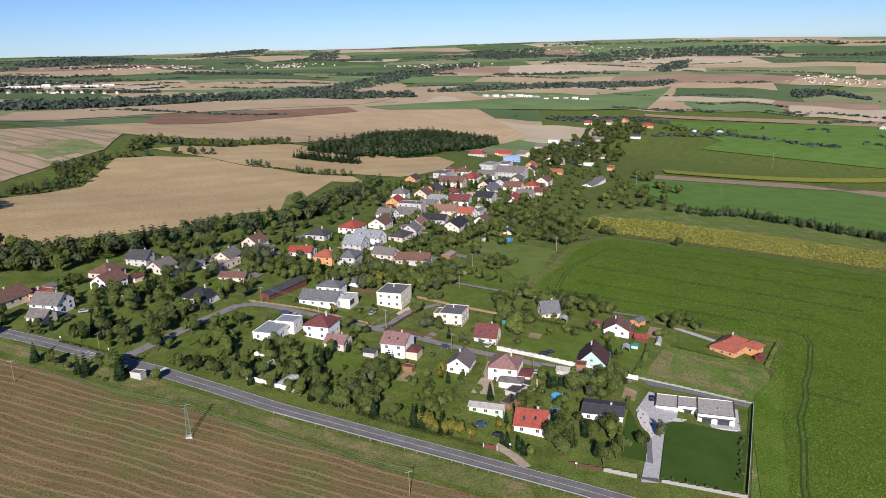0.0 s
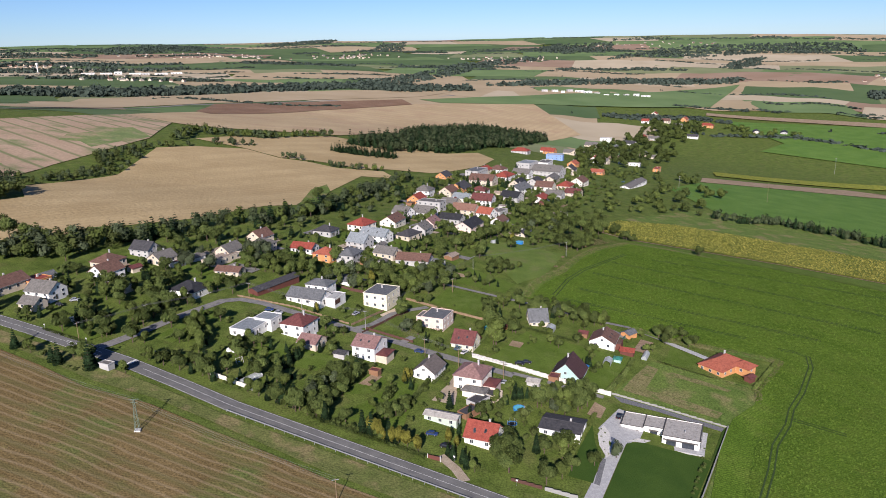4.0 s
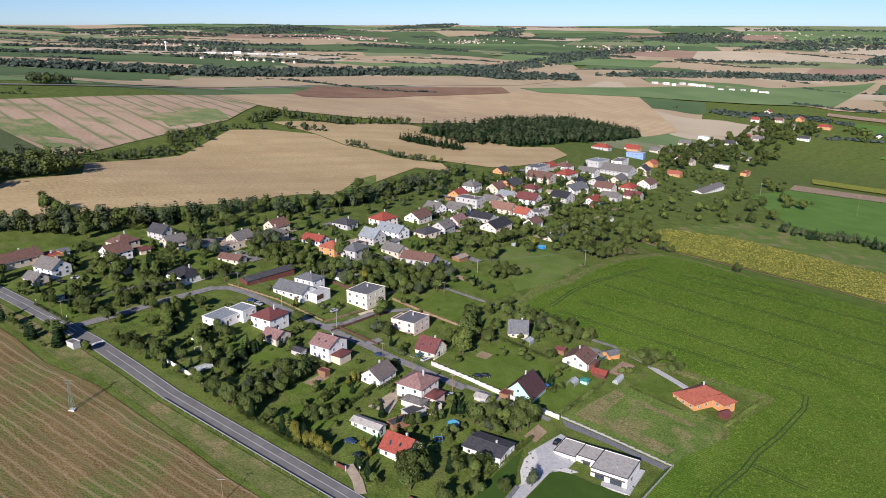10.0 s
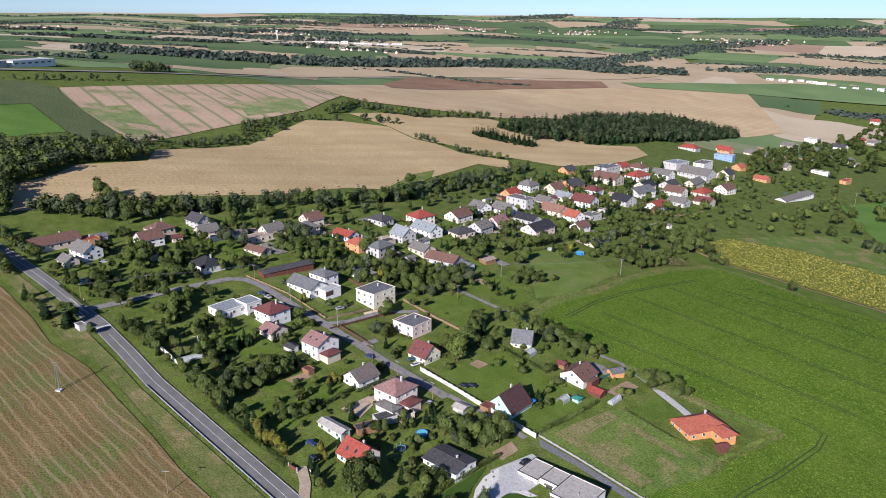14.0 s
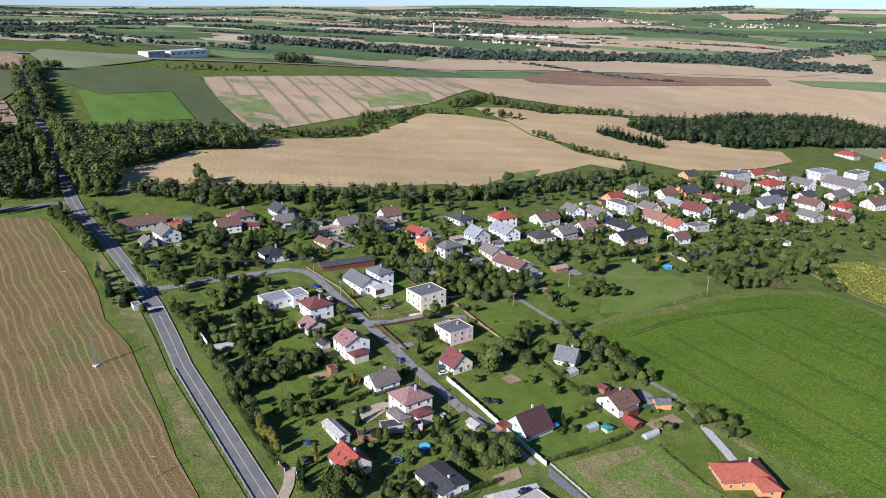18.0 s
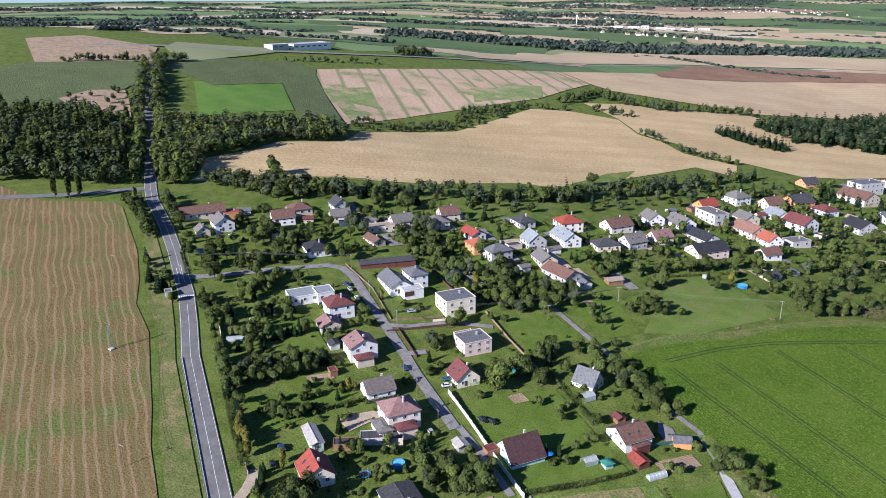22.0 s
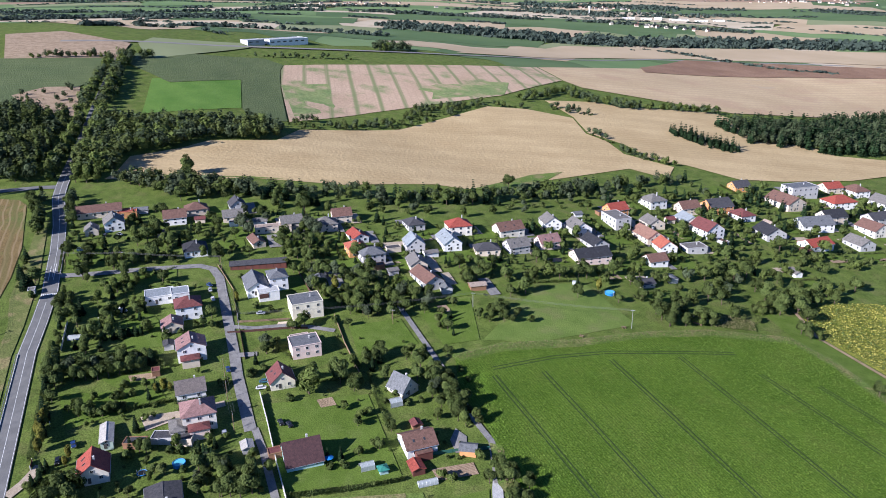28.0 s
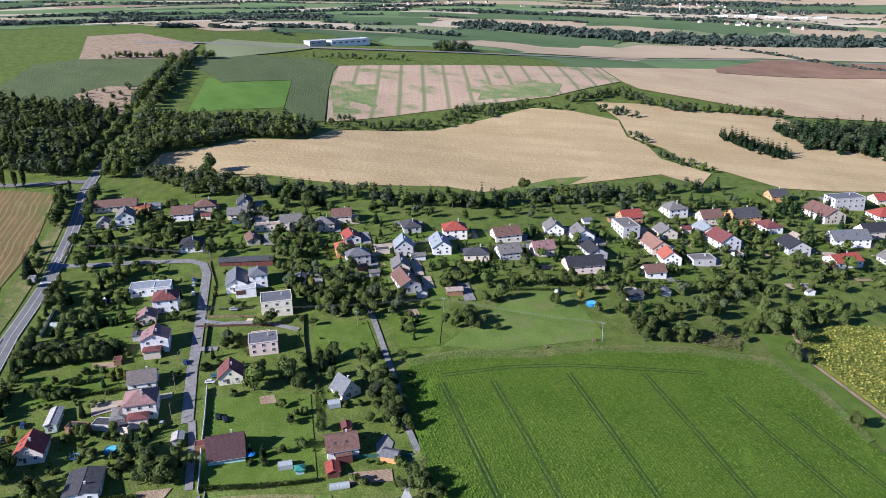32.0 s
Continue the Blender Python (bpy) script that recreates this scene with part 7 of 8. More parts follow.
# ---- sheds and outbuildings of the older village ----
random.seed(9)
for k, (x, y) in enumerate(((-41.5, 411.2), (-32.6, 414.2), (-35.1, 426.2), (-13.6, 424.2), (4.3, 442.1), (-2.1, 426.2), (-55.8, 430.7), (-39.4, 445), (-85, 416.6), (-109.8, 370.9), (-14.6, 493.8), (-45.5, 377.4), (-1.7, 543.8), (-5.7, 553.9), (-10.9, 629.7), (23.9, 605),
                            (24.3, 583), (49.6, 546.9), (43.3, 525.8), (80.2, 627.9), (65.9, 670.5), (29.8, 630.7), (25.5, 694.6), (-47.6, 576.4), (-42.8, 594.9), (-19, 697.2), (-148.5, 355.3), (-133.6, 371.3), (-174.1, 326.2), (-180.1, 331.2), (-140.5, 329.3), (-128.6, 384.3))):
    if any((x - a) ** 2 + (y - b) ** 2 < (r + 1.5) ** 2 for a, b, r in PLAN):
        continue
    roof = ("dark", "grey", "maroon", "brown", "ruin", "slate")[k % 6]
    wall = ("brown", "grey", "beige", "white")[k % 4]
    house(x, y, random.choice((-20, 68)) + random.uniform(-5, 5), random.uniform(5, 8.5), random.uniform(4, 5.5), random.uniform(2.1, 2.7), "gable" if k % 3 else "flat", wall, roof, top=random.uniform(.7, 1.5),
          label=f"{WORDS.get(wall, 'brown boarded')} garden shed with a {RW[roof]} roof", windows=False, chim=False, category="shed")

# ---- gardens of the older village: lawns, beds, yards and hedges ----
random.seed(21)
SPOTS = [(x, y, r) for x, y, r in PLAN if 365 < y < 860 and -175 < x < 110 and r > 5]
for k, (x, y, r) in enumerate(SPOTS):
    a = radians(random.choice((-20, 70)))
    for side, mat, nm, lab, lo, hi in ((1, LAWN, "lawn", "small mown garden lawn", 6, 12), (-1, GRAVEL if k % 2 else LANE, "yard", "small paved house yard", 2, 4), (1, EARTH, "garden_bed", "dug garden bed", 1.5, 3)):
        if nm == "garden_bed" and k % 3:
            continue
        w, d = random.uniform(lo, hi), random.uniform(5, 10)
        off = r - 1.5 + w if nm != "garden_bed" else r + 12
        cx, cy = x + side * off * math.sin(a), y - side * off * math.cos(a)
        quad = [(cx + u * d * math.cos(a) - v * w * math.sin(a), cy + u * d * math.sin(a) + v * w * math.cos(a)) for u, v in ((-1, -1), (1, -1), (1, 1), (-1, 1))]
        drape(nm, quad, mat, .24 + .03 * (k % 5) + (.2 if nm == "yard" else 0), 12, lab, "garden")
    if k % 2:
        c, q = math.cos(a) * 9, math.sin(a) * 9
        hx, hy = x + (r + 3) * math.sin(a), y - (r + 3) * math.cos(a)
        hedge([(hx - c, hy - q), (hx + c, hy + q)], 1.1, random.uniform(1.1, 1.9), LEAVES[k % 3])

hedge([(166.3, 349.6), (155.6, 332), (145.4, 314.6)], 1.6, 1.3, LEAVES[1])
hedge([(144.6, 314.4), (132, 319.6), (119.5, 325), (107.5, 330.8)], .9, .8, LEAVES[2])
hedge([(96.3, 327.4), (80.6, 292.6)], 1.0, 1.3, LEAVES[2])
hedge([(71.5, 268), (64.5, 250), (59, 231)], 1.1, 1.3, LEAVES[1])
for x, y in ((75.3, 262.5), (75, 257), (75.6, 253.2), (75.2, 248.2), (76.4, 246), (87, 258.2), (90.2, 258.1), (76.6, 260)):
    hedge([(x - .4, y), (x + .5, y + .2)], .9, .55 + .25 * (x % 1), LEAVES[int(x) % 3], "low rounded shrub in white pebbles")

# ---- standing crops ----
crop_rows("beet_plants", [(47.8, 391.4), (68.6, 376.7), (81.4, 373.7), (93.3, 370.8), (105.2, 365.9), (116, 358.1), (148.6, 352.8), (166.4, 349.9), (148.6, 318.3), (149, 303), (138.5, 281), (125.5, 250), (111.5, 213), (104.5, 190), (160, 135), (213, 150), (203.2, 330.4), (213.3, 438.9), (213.3, 518.5), (178.3, 528.2),
           (144.8, 540.6), (123, 544.4), (97.3, 511.2), (82.5, 481.1), (70.7, 448.2), (52.8, 415.3)], .9, .5, .34, .3, [BEETLEAF], -15, "rows of leafy green beet plants", "beet plants", tracks=TRACKS)
crop_rows("beet_plants", [(213, 150), (517.2, 252), (437.8, 428), (296, 484.9), (213.3, 518.5), (203.2, 330.4)], 1.0, .75, .42, .28, [BEETLEAF], -15, "rows of leafy green beet plants", "beet plants", seed=6, tracks=TRACKS)
crop_rows("sunflowers", [(109, 579.3), (128.9, 562.5), (166.3, 554.9), (228.1, 539.3), (311.8, 512.6), (427.8, 479), (457.4, 559), (357, 590.8), (251.6, 624.4), (177.4, 646), (125.9, 632.6), (111.9, 605.7)], 1.5, 1.2, .6, 1.0, [LEAVES[1], HEADS], 152, "ripe sunflowers with yellow heads", "sunflowers", seed=7)
crop_rows("dry_grass", [(88.2, 532.1), (95.3, 519.1), (109.1, 535.3), (103.1, 544.3), (94.4, 543.2)], .7, .6, .42, .5, [DRYGRASS], 20, "tall dry weeds at the corner of the beet field", "dry grass", seed=8)
for k, edge in enumerate(([(46.8, 391.4), (50.8, 416.3), (68.7, 449.2), (80.6, 482.1), (95.3, 513.1), (121, 546.4), (145.8, 542.6), (178.3, 530.2), (178.3, 527.2), (144.8, 538.6), (124, 542.4), (99.3, 509.2), (84.5, 480.1), (72.7, 446.2), (55.8, 413.3), (50.8, 391.5)],
                          [(103.2, 365.9), (117, 356.1), (148.6, 351.8), (166.4, 347.9), (148.6, 318.3), (145.6, 315.4), (142.6, 300.6), (144.6, 300.6), (148.6, 314.4), (169.5, 349), (148.6, 354.8), (117, 360), (105.2, 367.9)])):
    crop_rows("dry_grass", edge, .8, .7, .4, .35, [DRYGRASS], 35, "fringe of tall dry grass along the field edge", "dry grass", seed=9 + k)
house(88.2, 516.1, 20, 4, 3, 2.2, "gable", "brown", "slate", top=.9, label="small brown garden hut by the beet field", chim=False, category="hut", windows=False)

# ---- woods and far country ----
forest("forest", [(-169.6, 930.8), (-111.9, 902.6), (-48, 954.4), (30.2, 1152.5), (97, 1341.9), (44.5, 1373.7), (-36.4, 1400.3), (-106.4, 1255.6), (-129.3, 1054), (-162.7, 953.3)], 9, ["spruce", "oak", "oak", "spruce"],
       "dense dark mixed wood amid the fields", 1.35)
forest("spruce_strip", [(-174.7, 848), (-127.5, 835.4), (-95.4, 848.7), (-97.7, 864.7), (-135.2, 860.4), (-166.5, 859.2)], 5.5, ["spruce"], "narrow strip of dark young spruces", .95)
forest("hedgerow", [(-205.3, 754.1), (-185.2, 759.2), (-173.5, 754.1), (-165.1, 755.6), (-170.5, 766.6), (-199.1, 768.5)], 5.5, ["oak", "bush"], "clump of bushes at the head of the field path", .75)
forest("hedgerow", [(-152.4, 748.4), (-137.5, 734.7), (-92.1, 746.5), (-88.1, 758.8), (-114.9, 752.1), (-137.7, 746.3)], 5.5, ["oak", "bush", "ash"], "hedgerow of bushes along the field path", .62)
forest("hedgerow", [(-333.5, 788.3), (-351.4, 890.3), (-295, 885.7), (-261.6, 900.5), (-238, 953.7), (-207.2, 996.1), (-202.6, 982.7), (-233.8, 934.6), (-258.6, 881.9), (-297.4, 866.7), (-333.8, 868.1), (-320.7, 790.9)], 7, ["oak", "ash"], "field hedge of dark shrubs and trees", .85)
forest("hedgerow", [(-295, 802), (-280.9, 829.8), (-268.3, 816.8), (-250.3, 836.3), (-246.1, 825.8), (-267.3, 804.4), (-280, 814.4), (-286.5, 795.4)], 5.5, ["oak", "bush"], "short dark field hedge", .7)
forest("hedgerow", [(-341.1, 512.9), (-316, 509.7), (-299.2, 571.3), (-291.8, 604.7), (-325.5, 740), (-299.5, 772.5), (-305.9, 780), (-338.3, 744.7), (-346.8, 660.1), (-312.8, 609.7), (-327.3, 557.7), (-346.8, 531.1)], 6.5, ["oak", "bush", "olive", "bush"], "scrubby hedge between two fields", .65)
forest("forest", [(-285.6, 476.2), (-304.8, 426.5), (-292.7, 396.5), (-288.4, 359), (-255.3, 338), (-247.3, 317), (-282.5, 324.1), (-329, 344.4), (-412.1, 376.3), (-375.7, 373.5), (-351.3, 429.8), (-341.8, 480.4), (-304.7, 496.4)], 7, ["oak", "oak", "ash", "olive"],
       "dense dark leafy forest beyond the village", 1.2, 150)
forest("forest", [(-259.4, 291.2), (-328.1, 319), (-395, 346), (-432, 322), (-450, 284.6), (-480, 250), (-455, 170), (-350, 150), (-316, 190), (-300, 235), (-286.9, 248.9)], 7.2, ["oak", "oak", "ash", "olive", "poplar"], "dark leafy forest beside the far road", 1.2, 150)
forest("roadside_trees", [(-433.1, 362.2), (-490, 386), (-520, 399), (-522, 408), (-490, 394), (-436.9, 370.6)], 9, ["oak", "ash"], "tall dark trees lining the far road", .9)
forest("roadside_trees", [(-434.5, 383), (-546.6, 430.5), (-608.3, 456.9), (-605.2, 465.3), (-544.9, 437.8), (-429.6, 391.3)], 7, ["oak", "ash"], "tall dark trees lining the far road", .9)
forest("riverside_trees", [(-235.5, 332), (-195.9, 351.2), (-168.2, 391.2), (-183.9, 405.1), (-219.5, 371.1), (-239.5, 349)], 6.3, ["willow", "ash", "olive"], "grey-green trees along the stream", 1.0, 170)
forest("tree_belt", [(-170.1, 391.2), (-148.3, 429), (-134.5, 448.8), (-110.7, 472.7), (-93.9, 515.6), (-83.3, 559.4), (-76.1, 610.8), (-70.6, 662.2), (-55.8, 718.2), (-63.1, 725.9), (-84.7, 652.4), (-93.6, 575), (-106.9, 518.7), (-123.6, 478.7), (-148.3, 454.8), (-182, 399.1)], 7,
       ["oak", "ash", "spruce", "oak", "willow"], "belt of tall trees behind the gardens", .95, 160)
forest("tree_row", [(219.5, 709.2), (247.2, 694.8), (285.9, 711.6), (388.3, 642.9), (467.1, 610), (471.1, 620), (391.3, 654.8), (288, 724.6), (246.2, 706.2), (222.4, 718.7)], 5, ["oak", "spruce", "oak"], "row of dark trees across the fields", .75)
forest("roadside_trees", [(-229.4, 301.1), (-202.7, 296.3), (-158.1, 282.6), (-158.2, 286.5), (-202.7, 300.2), (-229.4, 305.1)], 5, ["oak", "bush"], "bushes and trees along the road", .7)
forest("roadside_trees", [(-242.5, 284.2), (-227.6, 284.3), (-192.7, 273.4), (-168, 267.7), (-168, 272.6), (-192.7, 279.4), (-229.4, 290.2)], 5, ["oak", "bush", "ash"], "bushes along the far end of the road", .7)

rng = np.random.default_rng(21)
# Crop colours of the far fields, muted and lightened in place of haze.
PAL = [material("hazed far crop " + n, a, b, 120, .95, 0, None, coord="World", gloss=.05) for n, a, b in (
    ("tan", (.37, .29, .18), (.44, .345, .225)), ("pale", (.43, .36, .25), (.50, .42, .30)), ("green", (.12, .185, .075), (.165, .235, .10)), ("olive", (.18, .205, .10), (.23, .255, .135)),
    ("brown", (.28, .19, .13), (.33, .235, .17)), ("dark green", (.08, .13, .055), (.11, .16, .07)))]


def far_patch(r0, r1, a0, a1, skew, mat, lift, label):
    """A far field: a strip of land between two distances and two bearings, its ends askew."""
    v, f, na, nr = [], [], 9, 4
    for i in range(nr + 1):
        for j in range(na + 1):
            u, w = i / nr, j / na
            a = a0 + (a1 - a0) * w + skew * u
            r = r0 + (r1 - r0) * u + 26 * math.sin(a * 23 * math.pi / 180 + r0) + 14 * math.sin(a * 1.3 + u)
            x, y = 100 + r * math.sin(radians(a)), 100 + r * math.cos(radians(a))
            v.append((x, y, gz(x, y) + lift + (r - 500) * .0012))
            if i and j:
                k = i * (na + 1) + j
                f.append((k, k - 1, k - na - 2, k - na - 1))
    return tagged(part("far_field", mesh_of("far_field", v, f, [mat]), None), label, "field", "", "structure")


BANDS = [1080, 1190, 1300, 1410, 1530, 1650, 1780, 1910, 2050, 2200, 2350, 2520, 2700, 2880, 3070, 3270, 3470, 3680, 3900, 4120, 4300, 4450]
LABELS = ["distant tan harvested field", "distant pale stubble field", "distant green crop field", "distant olive meadow field", "distant brown ploughed field", "distant dark green crop field"]
FAR_EDGES = []
for i, (r0, r1) in enumerate(zip(BANDS, BANDS[1:])):
    a, j = -98 + rng.uniform(0, 6), 0
    while a < 40:
        da = rng.uniform(3, 13)
        k = rng.choice(6, p=[.20, .12, .22, .16, .06, .24])
        j += 1
        skew = rng.uniform(-1.6, 1.6)
        if a + da < 8 or r0 > 1850:
            far_patch(r0 - 25, r1 + 30, a, a + da + .5, skew, PAL[k], -.35 + .3 * (i % 2) + .15 * (j % 2), LABELS[k])
        if rng.uniform() < .5:
            FAR_EDGES.append((a, a + da, r1))
        a += da


# Far foliage with distance haze put into its colour: lighter and bluer.
HAZYLEAF = leafage("haze-blued far foliage", (.058, .082, .064), (.085, .112, .088), .1)


def far_wood(a0, a1, r, depth, label, h=1.6, step=15, fill=.8):
    """A far belt of woodland lying across the view, ragged at its edges and with gaps."""
    out = [leaf_cards(8, crown_round(5, 4, 3, 4), 3.0, rng) + [100 + r * math.sin(radians(a0)), 100 + r * math.cos(radians(a0)), gz(100 + r * math.sin(radians(a0)), 100 + r * math.cos(radians(a0)))]]
    span = abs(a1 - a0) * math.pi / 180 * r
    for k in range(int(span * depth / (step * step) * 2.2)):
        t, d = rng.uniform(0, 1), rng.uniform(0, 1)
        edge = .55 + .45 * math.sin(t * span / 170 + r) * math.cos(t * span / 61)
        if d > edge * (1.25 if fill > .9 else 1) or math.sin(t * span / 95 + 2 * r) > fill * 2 - .75:
            continue
        a = a0 + (a1 - a0) * t
        rr = r + d * depth + 30 * math.sin(t * 7 + a0)
        x, y = 100 + rr * math.sin(radians(a)), 100 + rr * math.cos(radians(a))
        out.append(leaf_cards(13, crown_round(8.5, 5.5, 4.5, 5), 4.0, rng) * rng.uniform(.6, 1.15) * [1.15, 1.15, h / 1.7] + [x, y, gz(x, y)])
    root = part("far_woods", cards_mesh("far_woods", np.concatenate(out), HAZYLEAF), None)
    return tagged(root, label, "woodland", "", "stuff")


def far_belt(poly, label, step=17):
    """A far wood with a given outline."""
    xs, ys = [p[0] for p in poly], [p[1] for p in poly]
    n = int((max(xs) - min(xs)) * (max(ys) - min(ys)) / step ** 2)
    x, y = rng.uniform(min(xs), max(xs), n), rng.uniform(min(ys), max(ys), n)
    ok = inside(poly, x, y)
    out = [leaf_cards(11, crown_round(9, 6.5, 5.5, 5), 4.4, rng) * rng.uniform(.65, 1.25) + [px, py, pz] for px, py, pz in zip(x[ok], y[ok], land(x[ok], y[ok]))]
    return tagged(part("far_woods", cards_mesh("far_woods", np.concatenate(out), HAZYLEAF), None), label, "woodland", "", "stuff")


far_belt([(368.5, 3157.7), (707.4, 3780.1), (1394.7, 3913.7), (1569.2, 3801.5), (1515, 3462.6), (1270, 3488.1), (1067.8, 3491.8), (636.3, 3330.7)], "dark wooded ridge beyond the plain", 20)
far_belt([(-1772, 3119.6), (-1912.6, 3564.6), (-1784.3, 3915.1), (-1489.9, 3749.8), (-1397.7, 3347.8), (-1618, 3084.5)], "dark wooded hill on the plain", 20)
far_belt([(-1653.7, 2036.5), (-1293.4, 2025.2), (-1045, 2378), (-1002.8, 2344.2), (-1163.6, 1953.4), (-1373.8, 1877.7)], "dark band of distant woodland", 20)
far_belt([(68.9, 3579.3), (214.7, 4167.3), (519.8, 4137.1), (433.1, 3505.7), (236.1, 3390.5)], "distant dark copse on the slope", 20)
far_belt([(751.3, 2885.8), (960.1, 3328.5), (1059.1, 3346.9), (948.1, 3058.8), (808.5, 2821.1)], "distant dark copse in the fields", 18)
far_belt([(-674.6, 3524.8), (-703.8, 4111.3), (-597.7, 4317.8), (-528.3, 3763.4)], "distant dark copse", 20)
far_belt([(-1367.5, 3925.9), (-1249.7, 4354.9), (-1143.1, 4997.4), (-990.6, 4136.7), (-1185, 3932.8)], "distant wooded hilltop", 20)
far_belt([(-2274.7, 2804.1), (-1916, 2968.3), (-1686.7, 3021.3), (-1619.1, 2904.7), (-1905.6, 2765.8), (-2241.5, 2713.6)], "long distant wooded rise", 21)
far_belt([(-2039.3, 2473.7), (-1671.1, 2346.3), (-1298.7, 2466.8), (-1222.1, 2340.2), (-1505.2, 2127.3), (-1840.4, 2246.6)], "distant dark tree belt on the plain", 18)
far_belt([(-1150, 1150), (-1008, 1190), (-760, 1335), (-674, 1445), (-564, 1725), (-400, 1935), (-252, 1945), (-81, 2107), (-110, 2210), (-290, 2080), (-440, 2060), (-640, 1830), (-760, 1560), (-850, 1440), (-1040, 1300), (-1170, 1230)], "broad dark belt of woodland along the valley", 10.5)
far_belt([(-420, 2060), (-330, 2420), (-215, 2900), (70, 3330), (150, 3290), (-90, 2860), (-230, 2400), (-300, 2090)], "dark wooded valley running to the skyline", 17)
far_belt([(-78, 2246), (80, 2309), (406, 2438), (725, 2484), (770, 2580), (400, 2560), (70, 2410)], "dark woodland behind the works", 12)
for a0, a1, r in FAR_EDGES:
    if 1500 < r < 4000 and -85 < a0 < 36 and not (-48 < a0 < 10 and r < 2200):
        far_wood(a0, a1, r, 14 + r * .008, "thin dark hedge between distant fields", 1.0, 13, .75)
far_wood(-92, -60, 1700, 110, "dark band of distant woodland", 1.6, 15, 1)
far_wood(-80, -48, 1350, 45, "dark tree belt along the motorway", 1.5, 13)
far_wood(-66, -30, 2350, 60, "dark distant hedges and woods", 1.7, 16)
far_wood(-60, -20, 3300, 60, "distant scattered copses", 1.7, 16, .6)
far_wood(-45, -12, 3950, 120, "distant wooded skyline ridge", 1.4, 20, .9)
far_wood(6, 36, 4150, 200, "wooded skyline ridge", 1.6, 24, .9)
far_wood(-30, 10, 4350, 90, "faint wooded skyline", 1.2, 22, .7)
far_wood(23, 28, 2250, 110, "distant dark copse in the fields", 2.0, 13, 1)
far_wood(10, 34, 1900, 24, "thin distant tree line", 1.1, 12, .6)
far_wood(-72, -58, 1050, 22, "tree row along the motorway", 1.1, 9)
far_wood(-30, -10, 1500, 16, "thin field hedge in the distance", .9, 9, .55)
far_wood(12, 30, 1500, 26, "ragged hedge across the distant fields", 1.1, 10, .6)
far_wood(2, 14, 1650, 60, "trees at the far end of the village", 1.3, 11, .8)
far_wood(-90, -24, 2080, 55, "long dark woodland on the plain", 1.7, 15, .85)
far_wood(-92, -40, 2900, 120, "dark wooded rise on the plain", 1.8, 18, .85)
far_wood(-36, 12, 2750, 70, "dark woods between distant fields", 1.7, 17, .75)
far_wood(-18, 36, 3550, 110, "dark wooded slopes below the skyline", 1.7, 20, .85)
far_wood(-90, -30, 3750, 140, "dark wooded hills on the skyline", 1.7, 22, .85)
# trees that close over the far road
for off in (-9.5, 9.5):
    edge = [(-263.5, 308.7), (-328.6, 335.3), (-428.4, 374.6), (-546.5, 423.3), (-608.4, 449.8)]
    forest("roadside_trees", [(x - .38 * (off - 4), y + .92 * (off - 4)) for x, y in edge] + [(x - .38 * (off + 4), y + .92 * (off + 4)) for x, y in edge[::-1]], 4.8, ["oak", "ash", "olive"], "tall trees crowding the far road", .95)
drape("scrub_ground", [(-492.2, 321.7), (-511.8, 354), (-501.3, 381.9), (-449.8, 366.7), (-406, 351.4), (-419.7, 341.3), (-430.9, 326)], EARTH, .9, 20, "pale bare scrubland with bushes", "scrubland")
forest("scrub", [(-492.2, 321.7), (-511.8, 354), (-501.3, 381.9), (-449.7, 364.6), (-410.2, 347.3), (-430.9, 326)], 13, ["bush", "oak"], "scattered dark bushes on the scrubland", .6)

ribbon("motorway", [(-725, 420), (-690, 540), (-659, 645), (-627, 763), (-592, 916), (-580, 1081), (-562, 1330), (-500, 1455), (-394, 1615), (-206, 1839), (58, 2230), (290.4, 2741.3)], 9, material("far motorway", (.19, .18, .165), (.24, .225, .20), 20, .9, coord="World"), 1.3, "distant pale motorway crossing the fields", step=25)
drape("earthworks", [(-490, 1215), (-530, 1395), (-400, 1580), (-232, 1775), (-196, 1690), (-340, 1442), (-446, 1171)], BROWNEARTH, .9, 60, "brown motorway earthworks", "earthworks")
drape("far_field", [(-617, 937), (-738, 1299), (-640, 1530), (-564, 1700), (-400, 1900), (-123, 2068), (-202, 1860), (-400, 1640), (-545, 1400), (-592, 1239), (-592, 1080)], PAL[0], .7, 60, "distant tan harvested field along the motorway", "field")
drape("far_field", [(-195, 1800), (-54, 1956), (156, 2125), (425, 2224), (720, 2461), (514, 1955), (330, 1905), (86, 1872), (-140, 1765)], PAL[2], .9, 60, "distant green field before the works", "field")
drape("building_site", [(-650, 346), (-790, 374), (-790, 440), (-690, 490), (-612, 452)], EARTH, .7, 30, "pale bare earth of a building site by the motorway", "earth")
drape("far_field", [(-692, 499), (-730, 530), (-690, 631), (-656, 626), (-600, 488), (-640, 487)], PAL[3], .7, 30, "distant olive field beside the far road", "field")


def far_building(x, y, a, w, d, h, wall, roof, label, category="building"):
    ob = thing("far_building", x, y, a, label, category, "far buildings")
    wall_body(ob, w, d, h, wall)
    flat_roof(ob, w, d, h, roof, wall)
    for k in range(int(w / 9)):
        far_window(ob, -w / 2 + 4.5 + k * 9, -d / 2, h * .55, '-y', 5, h * .25)
        far_window(ob, -w / 2 + 4.5 + k * 9, d / 2, h * .55, '+y', 5, h * .25)
    return ob


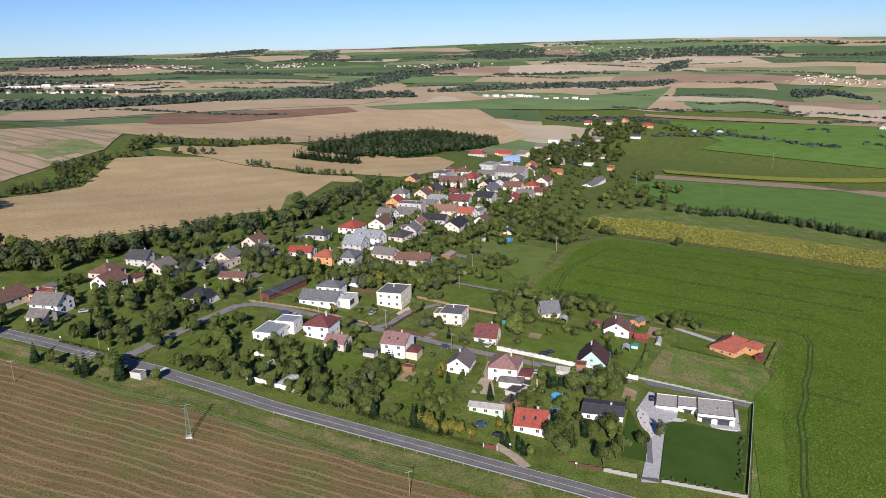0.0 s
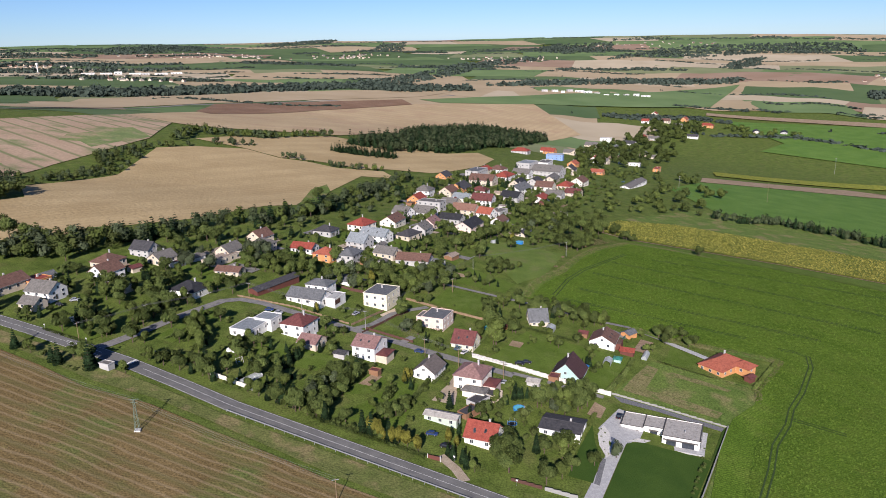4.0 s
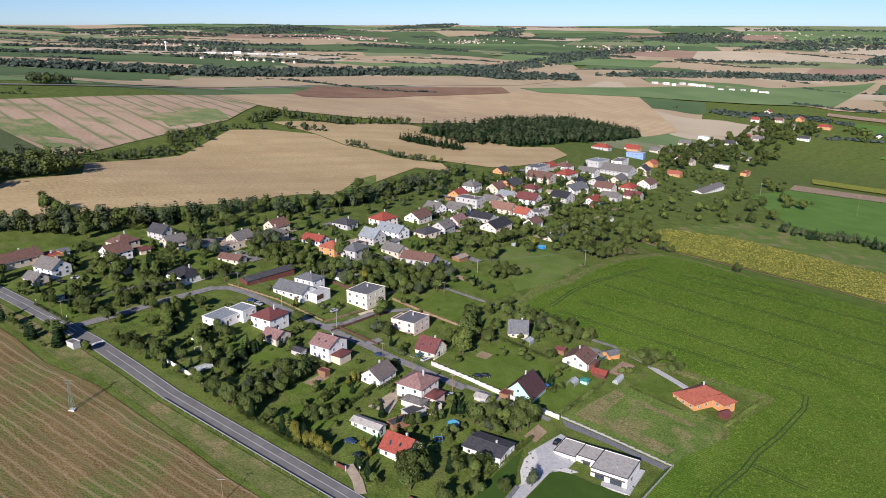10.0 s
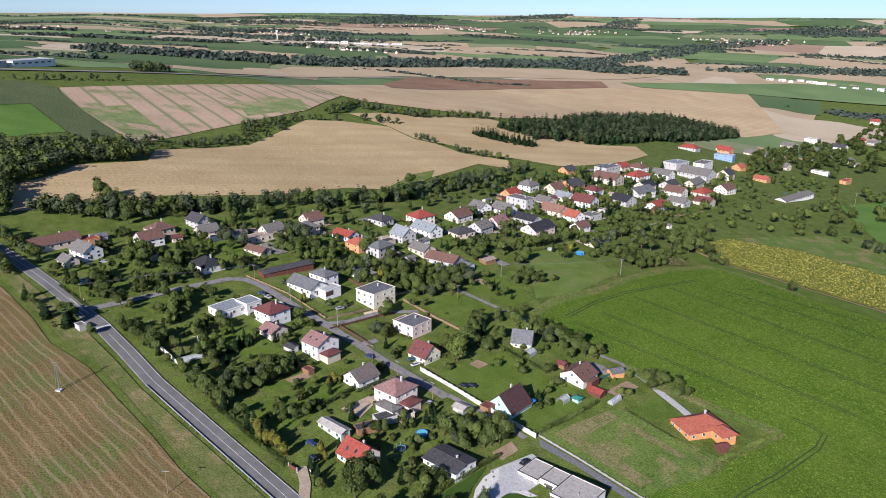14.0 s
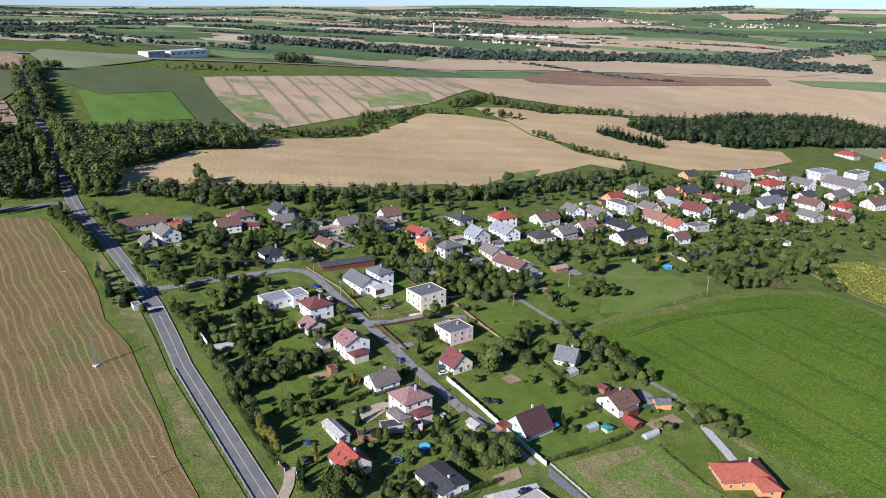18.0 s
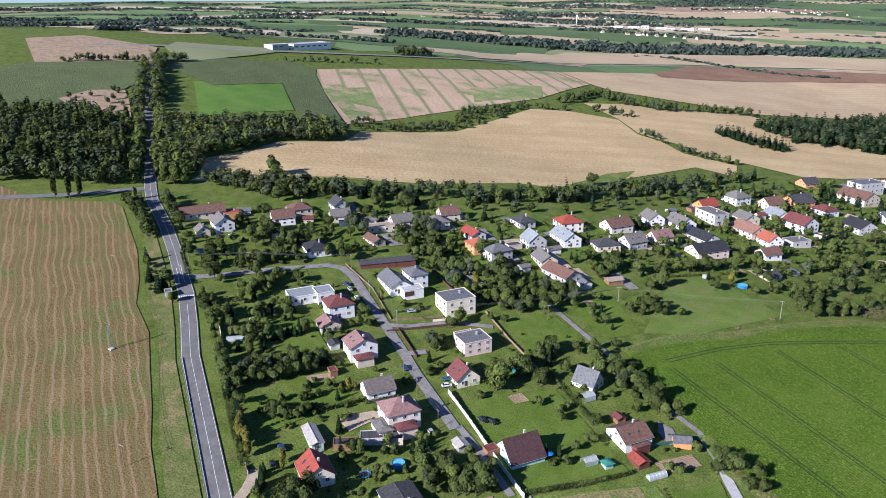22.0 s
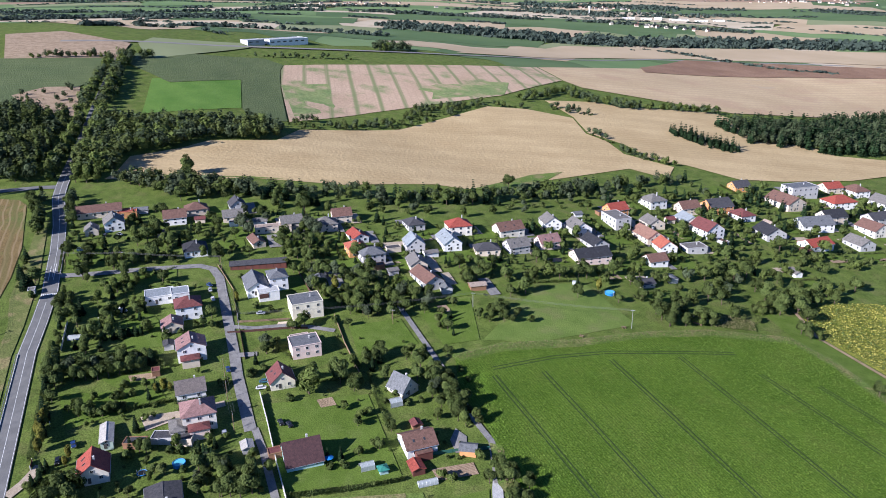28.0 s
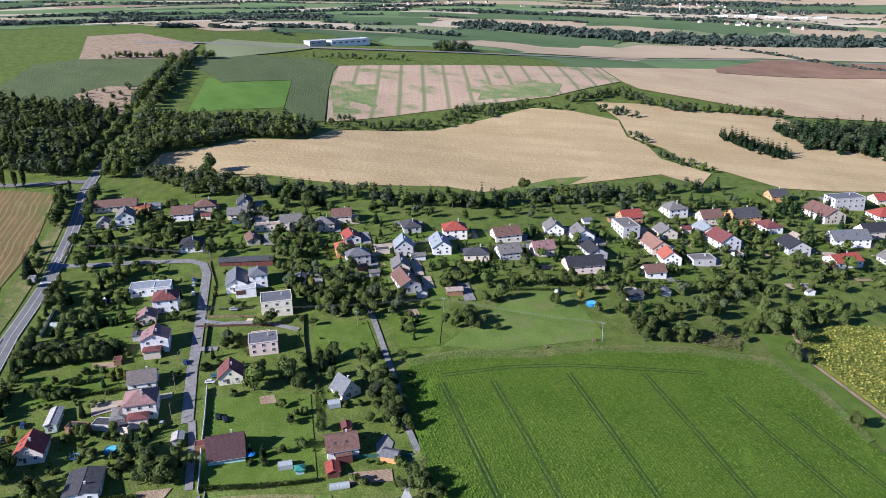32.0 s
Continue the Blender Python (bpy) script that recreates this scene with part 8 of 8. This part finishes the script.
FW, FG = WALLS["white"], ROOFS["white"]
far_building(-692, 694, 91, 58, 30, 7, FW, FG, "large white factory hall by the motorway", "factory")
far_building(-688, 646, 91, 24, 22, 6, WALLS["grey"], FG, "low grey block of the factory", "factory")
forest("copse", [(-618, 800), (-622, 862), (-650, 868), (-660, 830), (-640, 796)], 8, ["oak", "oak", "ash"], "rounded dark copse beside the motorway", 1.1, 150)
forest("tree_row", [(-640, 371), (-617, 444), (-624, 447), (-648, 372)], 6, ["oak", "ash"], "dark row of trees at the end of the maize", .8)
forest("tree_row", [(-604, 450), (-598, 486), (-612, 492), (-620, 455)], 6, ["oak", "ash"], "dark row of trees by the far road", .9)
forest("tree_row", [(-605, 600), (-582, 677), (-564, 728), (-570, 730), (-590, 678), (-613, 600)], 7, ["oak", "bush"], "ragged hedge along the motorway", .7)
for k in range(12):
    far_building(111 + k * 24 + rng.uniform(-6, 6), 2190 - k * 7 + rng.uniform(-25, 25), rng.uniform(-20, 20), rng.uniform(10, 24), 10, rng.uniform(4, 8), FW if k % 3 else WALLS["grey"], FG, "small pale works building beyond the fields")
for k in range(7):
    far_building(-1120 + k * 26 + rng.uniform(-5, 5), 1985 + k * 30 + rng.uniform(-20, 20), rng.uniform(30, 60), rng.uniform(18, 34), 14, rng.uniform(5, 9), FW, FG, "white works hall on the distant plain")
tw = thing("water_tower", -1250, 1960, 0, "slim white water tower on the plain", "water tower")
bm = bmesh.new()
tube(bm, (0, 0, -1), (0, 0, 22), 1.5, 1.5, 12)
part("shaft", bm, FW, tw)
bm = bmesh.new()
tube(bm, (0, 0, 21.9), (0, 0, 24), 1.8, 3.6, 16)
tube(bm, (0, 0, 24.004), (0, 0, 28), 3.6, 3.4, 16)
part("tank", bm, FW, tw)


def far_town(az, r, span, depth, n, label):
    """A far town: many little gabled houses in one mesh."""
    v, f, ids = [], [], []
    for k in range(n):
        a, rr = az + rng.normal(0, span / 2.4), r + rng.uniform(-depth, depth)
        x, y = 100 + rr * math.sin(radians(a)), 100 + rr * math.cos(radians(a))
        z, w, d, h, t = gz(x, y), rng.uniform(7, 13), rng.uniform(6, 8), rng.uniform(3, 6), rng.uniform(0, 3.1)
        o = len(v)
        c, s = math.cos(t), math.sin(t)
        for px, py, pz in ((-w, -d, -2), (w, -d, -2), (w, d, -2), (-w, d, -2), (-w, -d, h), (w, -d, h), (w, d, h), (-w, d, h), (-w, 0, h + 4), (w, 0, h + 4)):
            v.append((x + (px * c - py * s) / 2, y + (px * s + py * c) / 2, z + pz))
        f += [[o + i for i in q] for q in ((0, 1, 5, 4), (2, 3, 7, 6), (1, 2, 6, 9, 5), (3, 0, 4, 8, 7), (4, 5, 9, 8), (6, 7, 8, 9))]
        ids += [0, 0, 0, 0] + [1 + (k % 2)] * 2
    ob = part("far_town", mesh_of("far_town", v, f, [WALLS["beige"], ROOFS["brown"], ROOFS["grey"]], ids), None)
    return tagged(ob, label, "town", "", "stuff")


far_town(-24, 3300, 6, 143, 56, "distant town of white houses on the plain")
far_town(-14, 3350, 4, 117, 42, "distant town of white houses below the ridge")
far_town(-2, 3150, 5, 104, 42, "distant village of pale houses")
far_town(8, 3900, 7, 104, 42, "distant village on the skyline")
far_town(26, 2650, 4, 156, 62, "distant white and red town beneath the wooded hill")
far_town(-35, 2600, 3, 78, 21, "distant hamlet with pale roofs")
far_town(-55, 2500, 8, 130, 28, "distant scattered pale buildings")
far_town(-30, 2050, 5, 39, 18, "row of distant white houses by the woods")

for pts in ([(-119.3, 544.4), (-128.9, 612.4), (-123.4, 643.6), (-112.6, 613.9), (-109.5, 559.7)], [(-207.6, 416.9), (-222.5, 384.1), (-242.3, 361.2), (-235.3, 371), (-211.6, 407), (-187.8, 438.8)]):
    drape("grass_strip", pts, MEADOW, .5, 20, "grassy strip at the edge of the tan field", "verge")
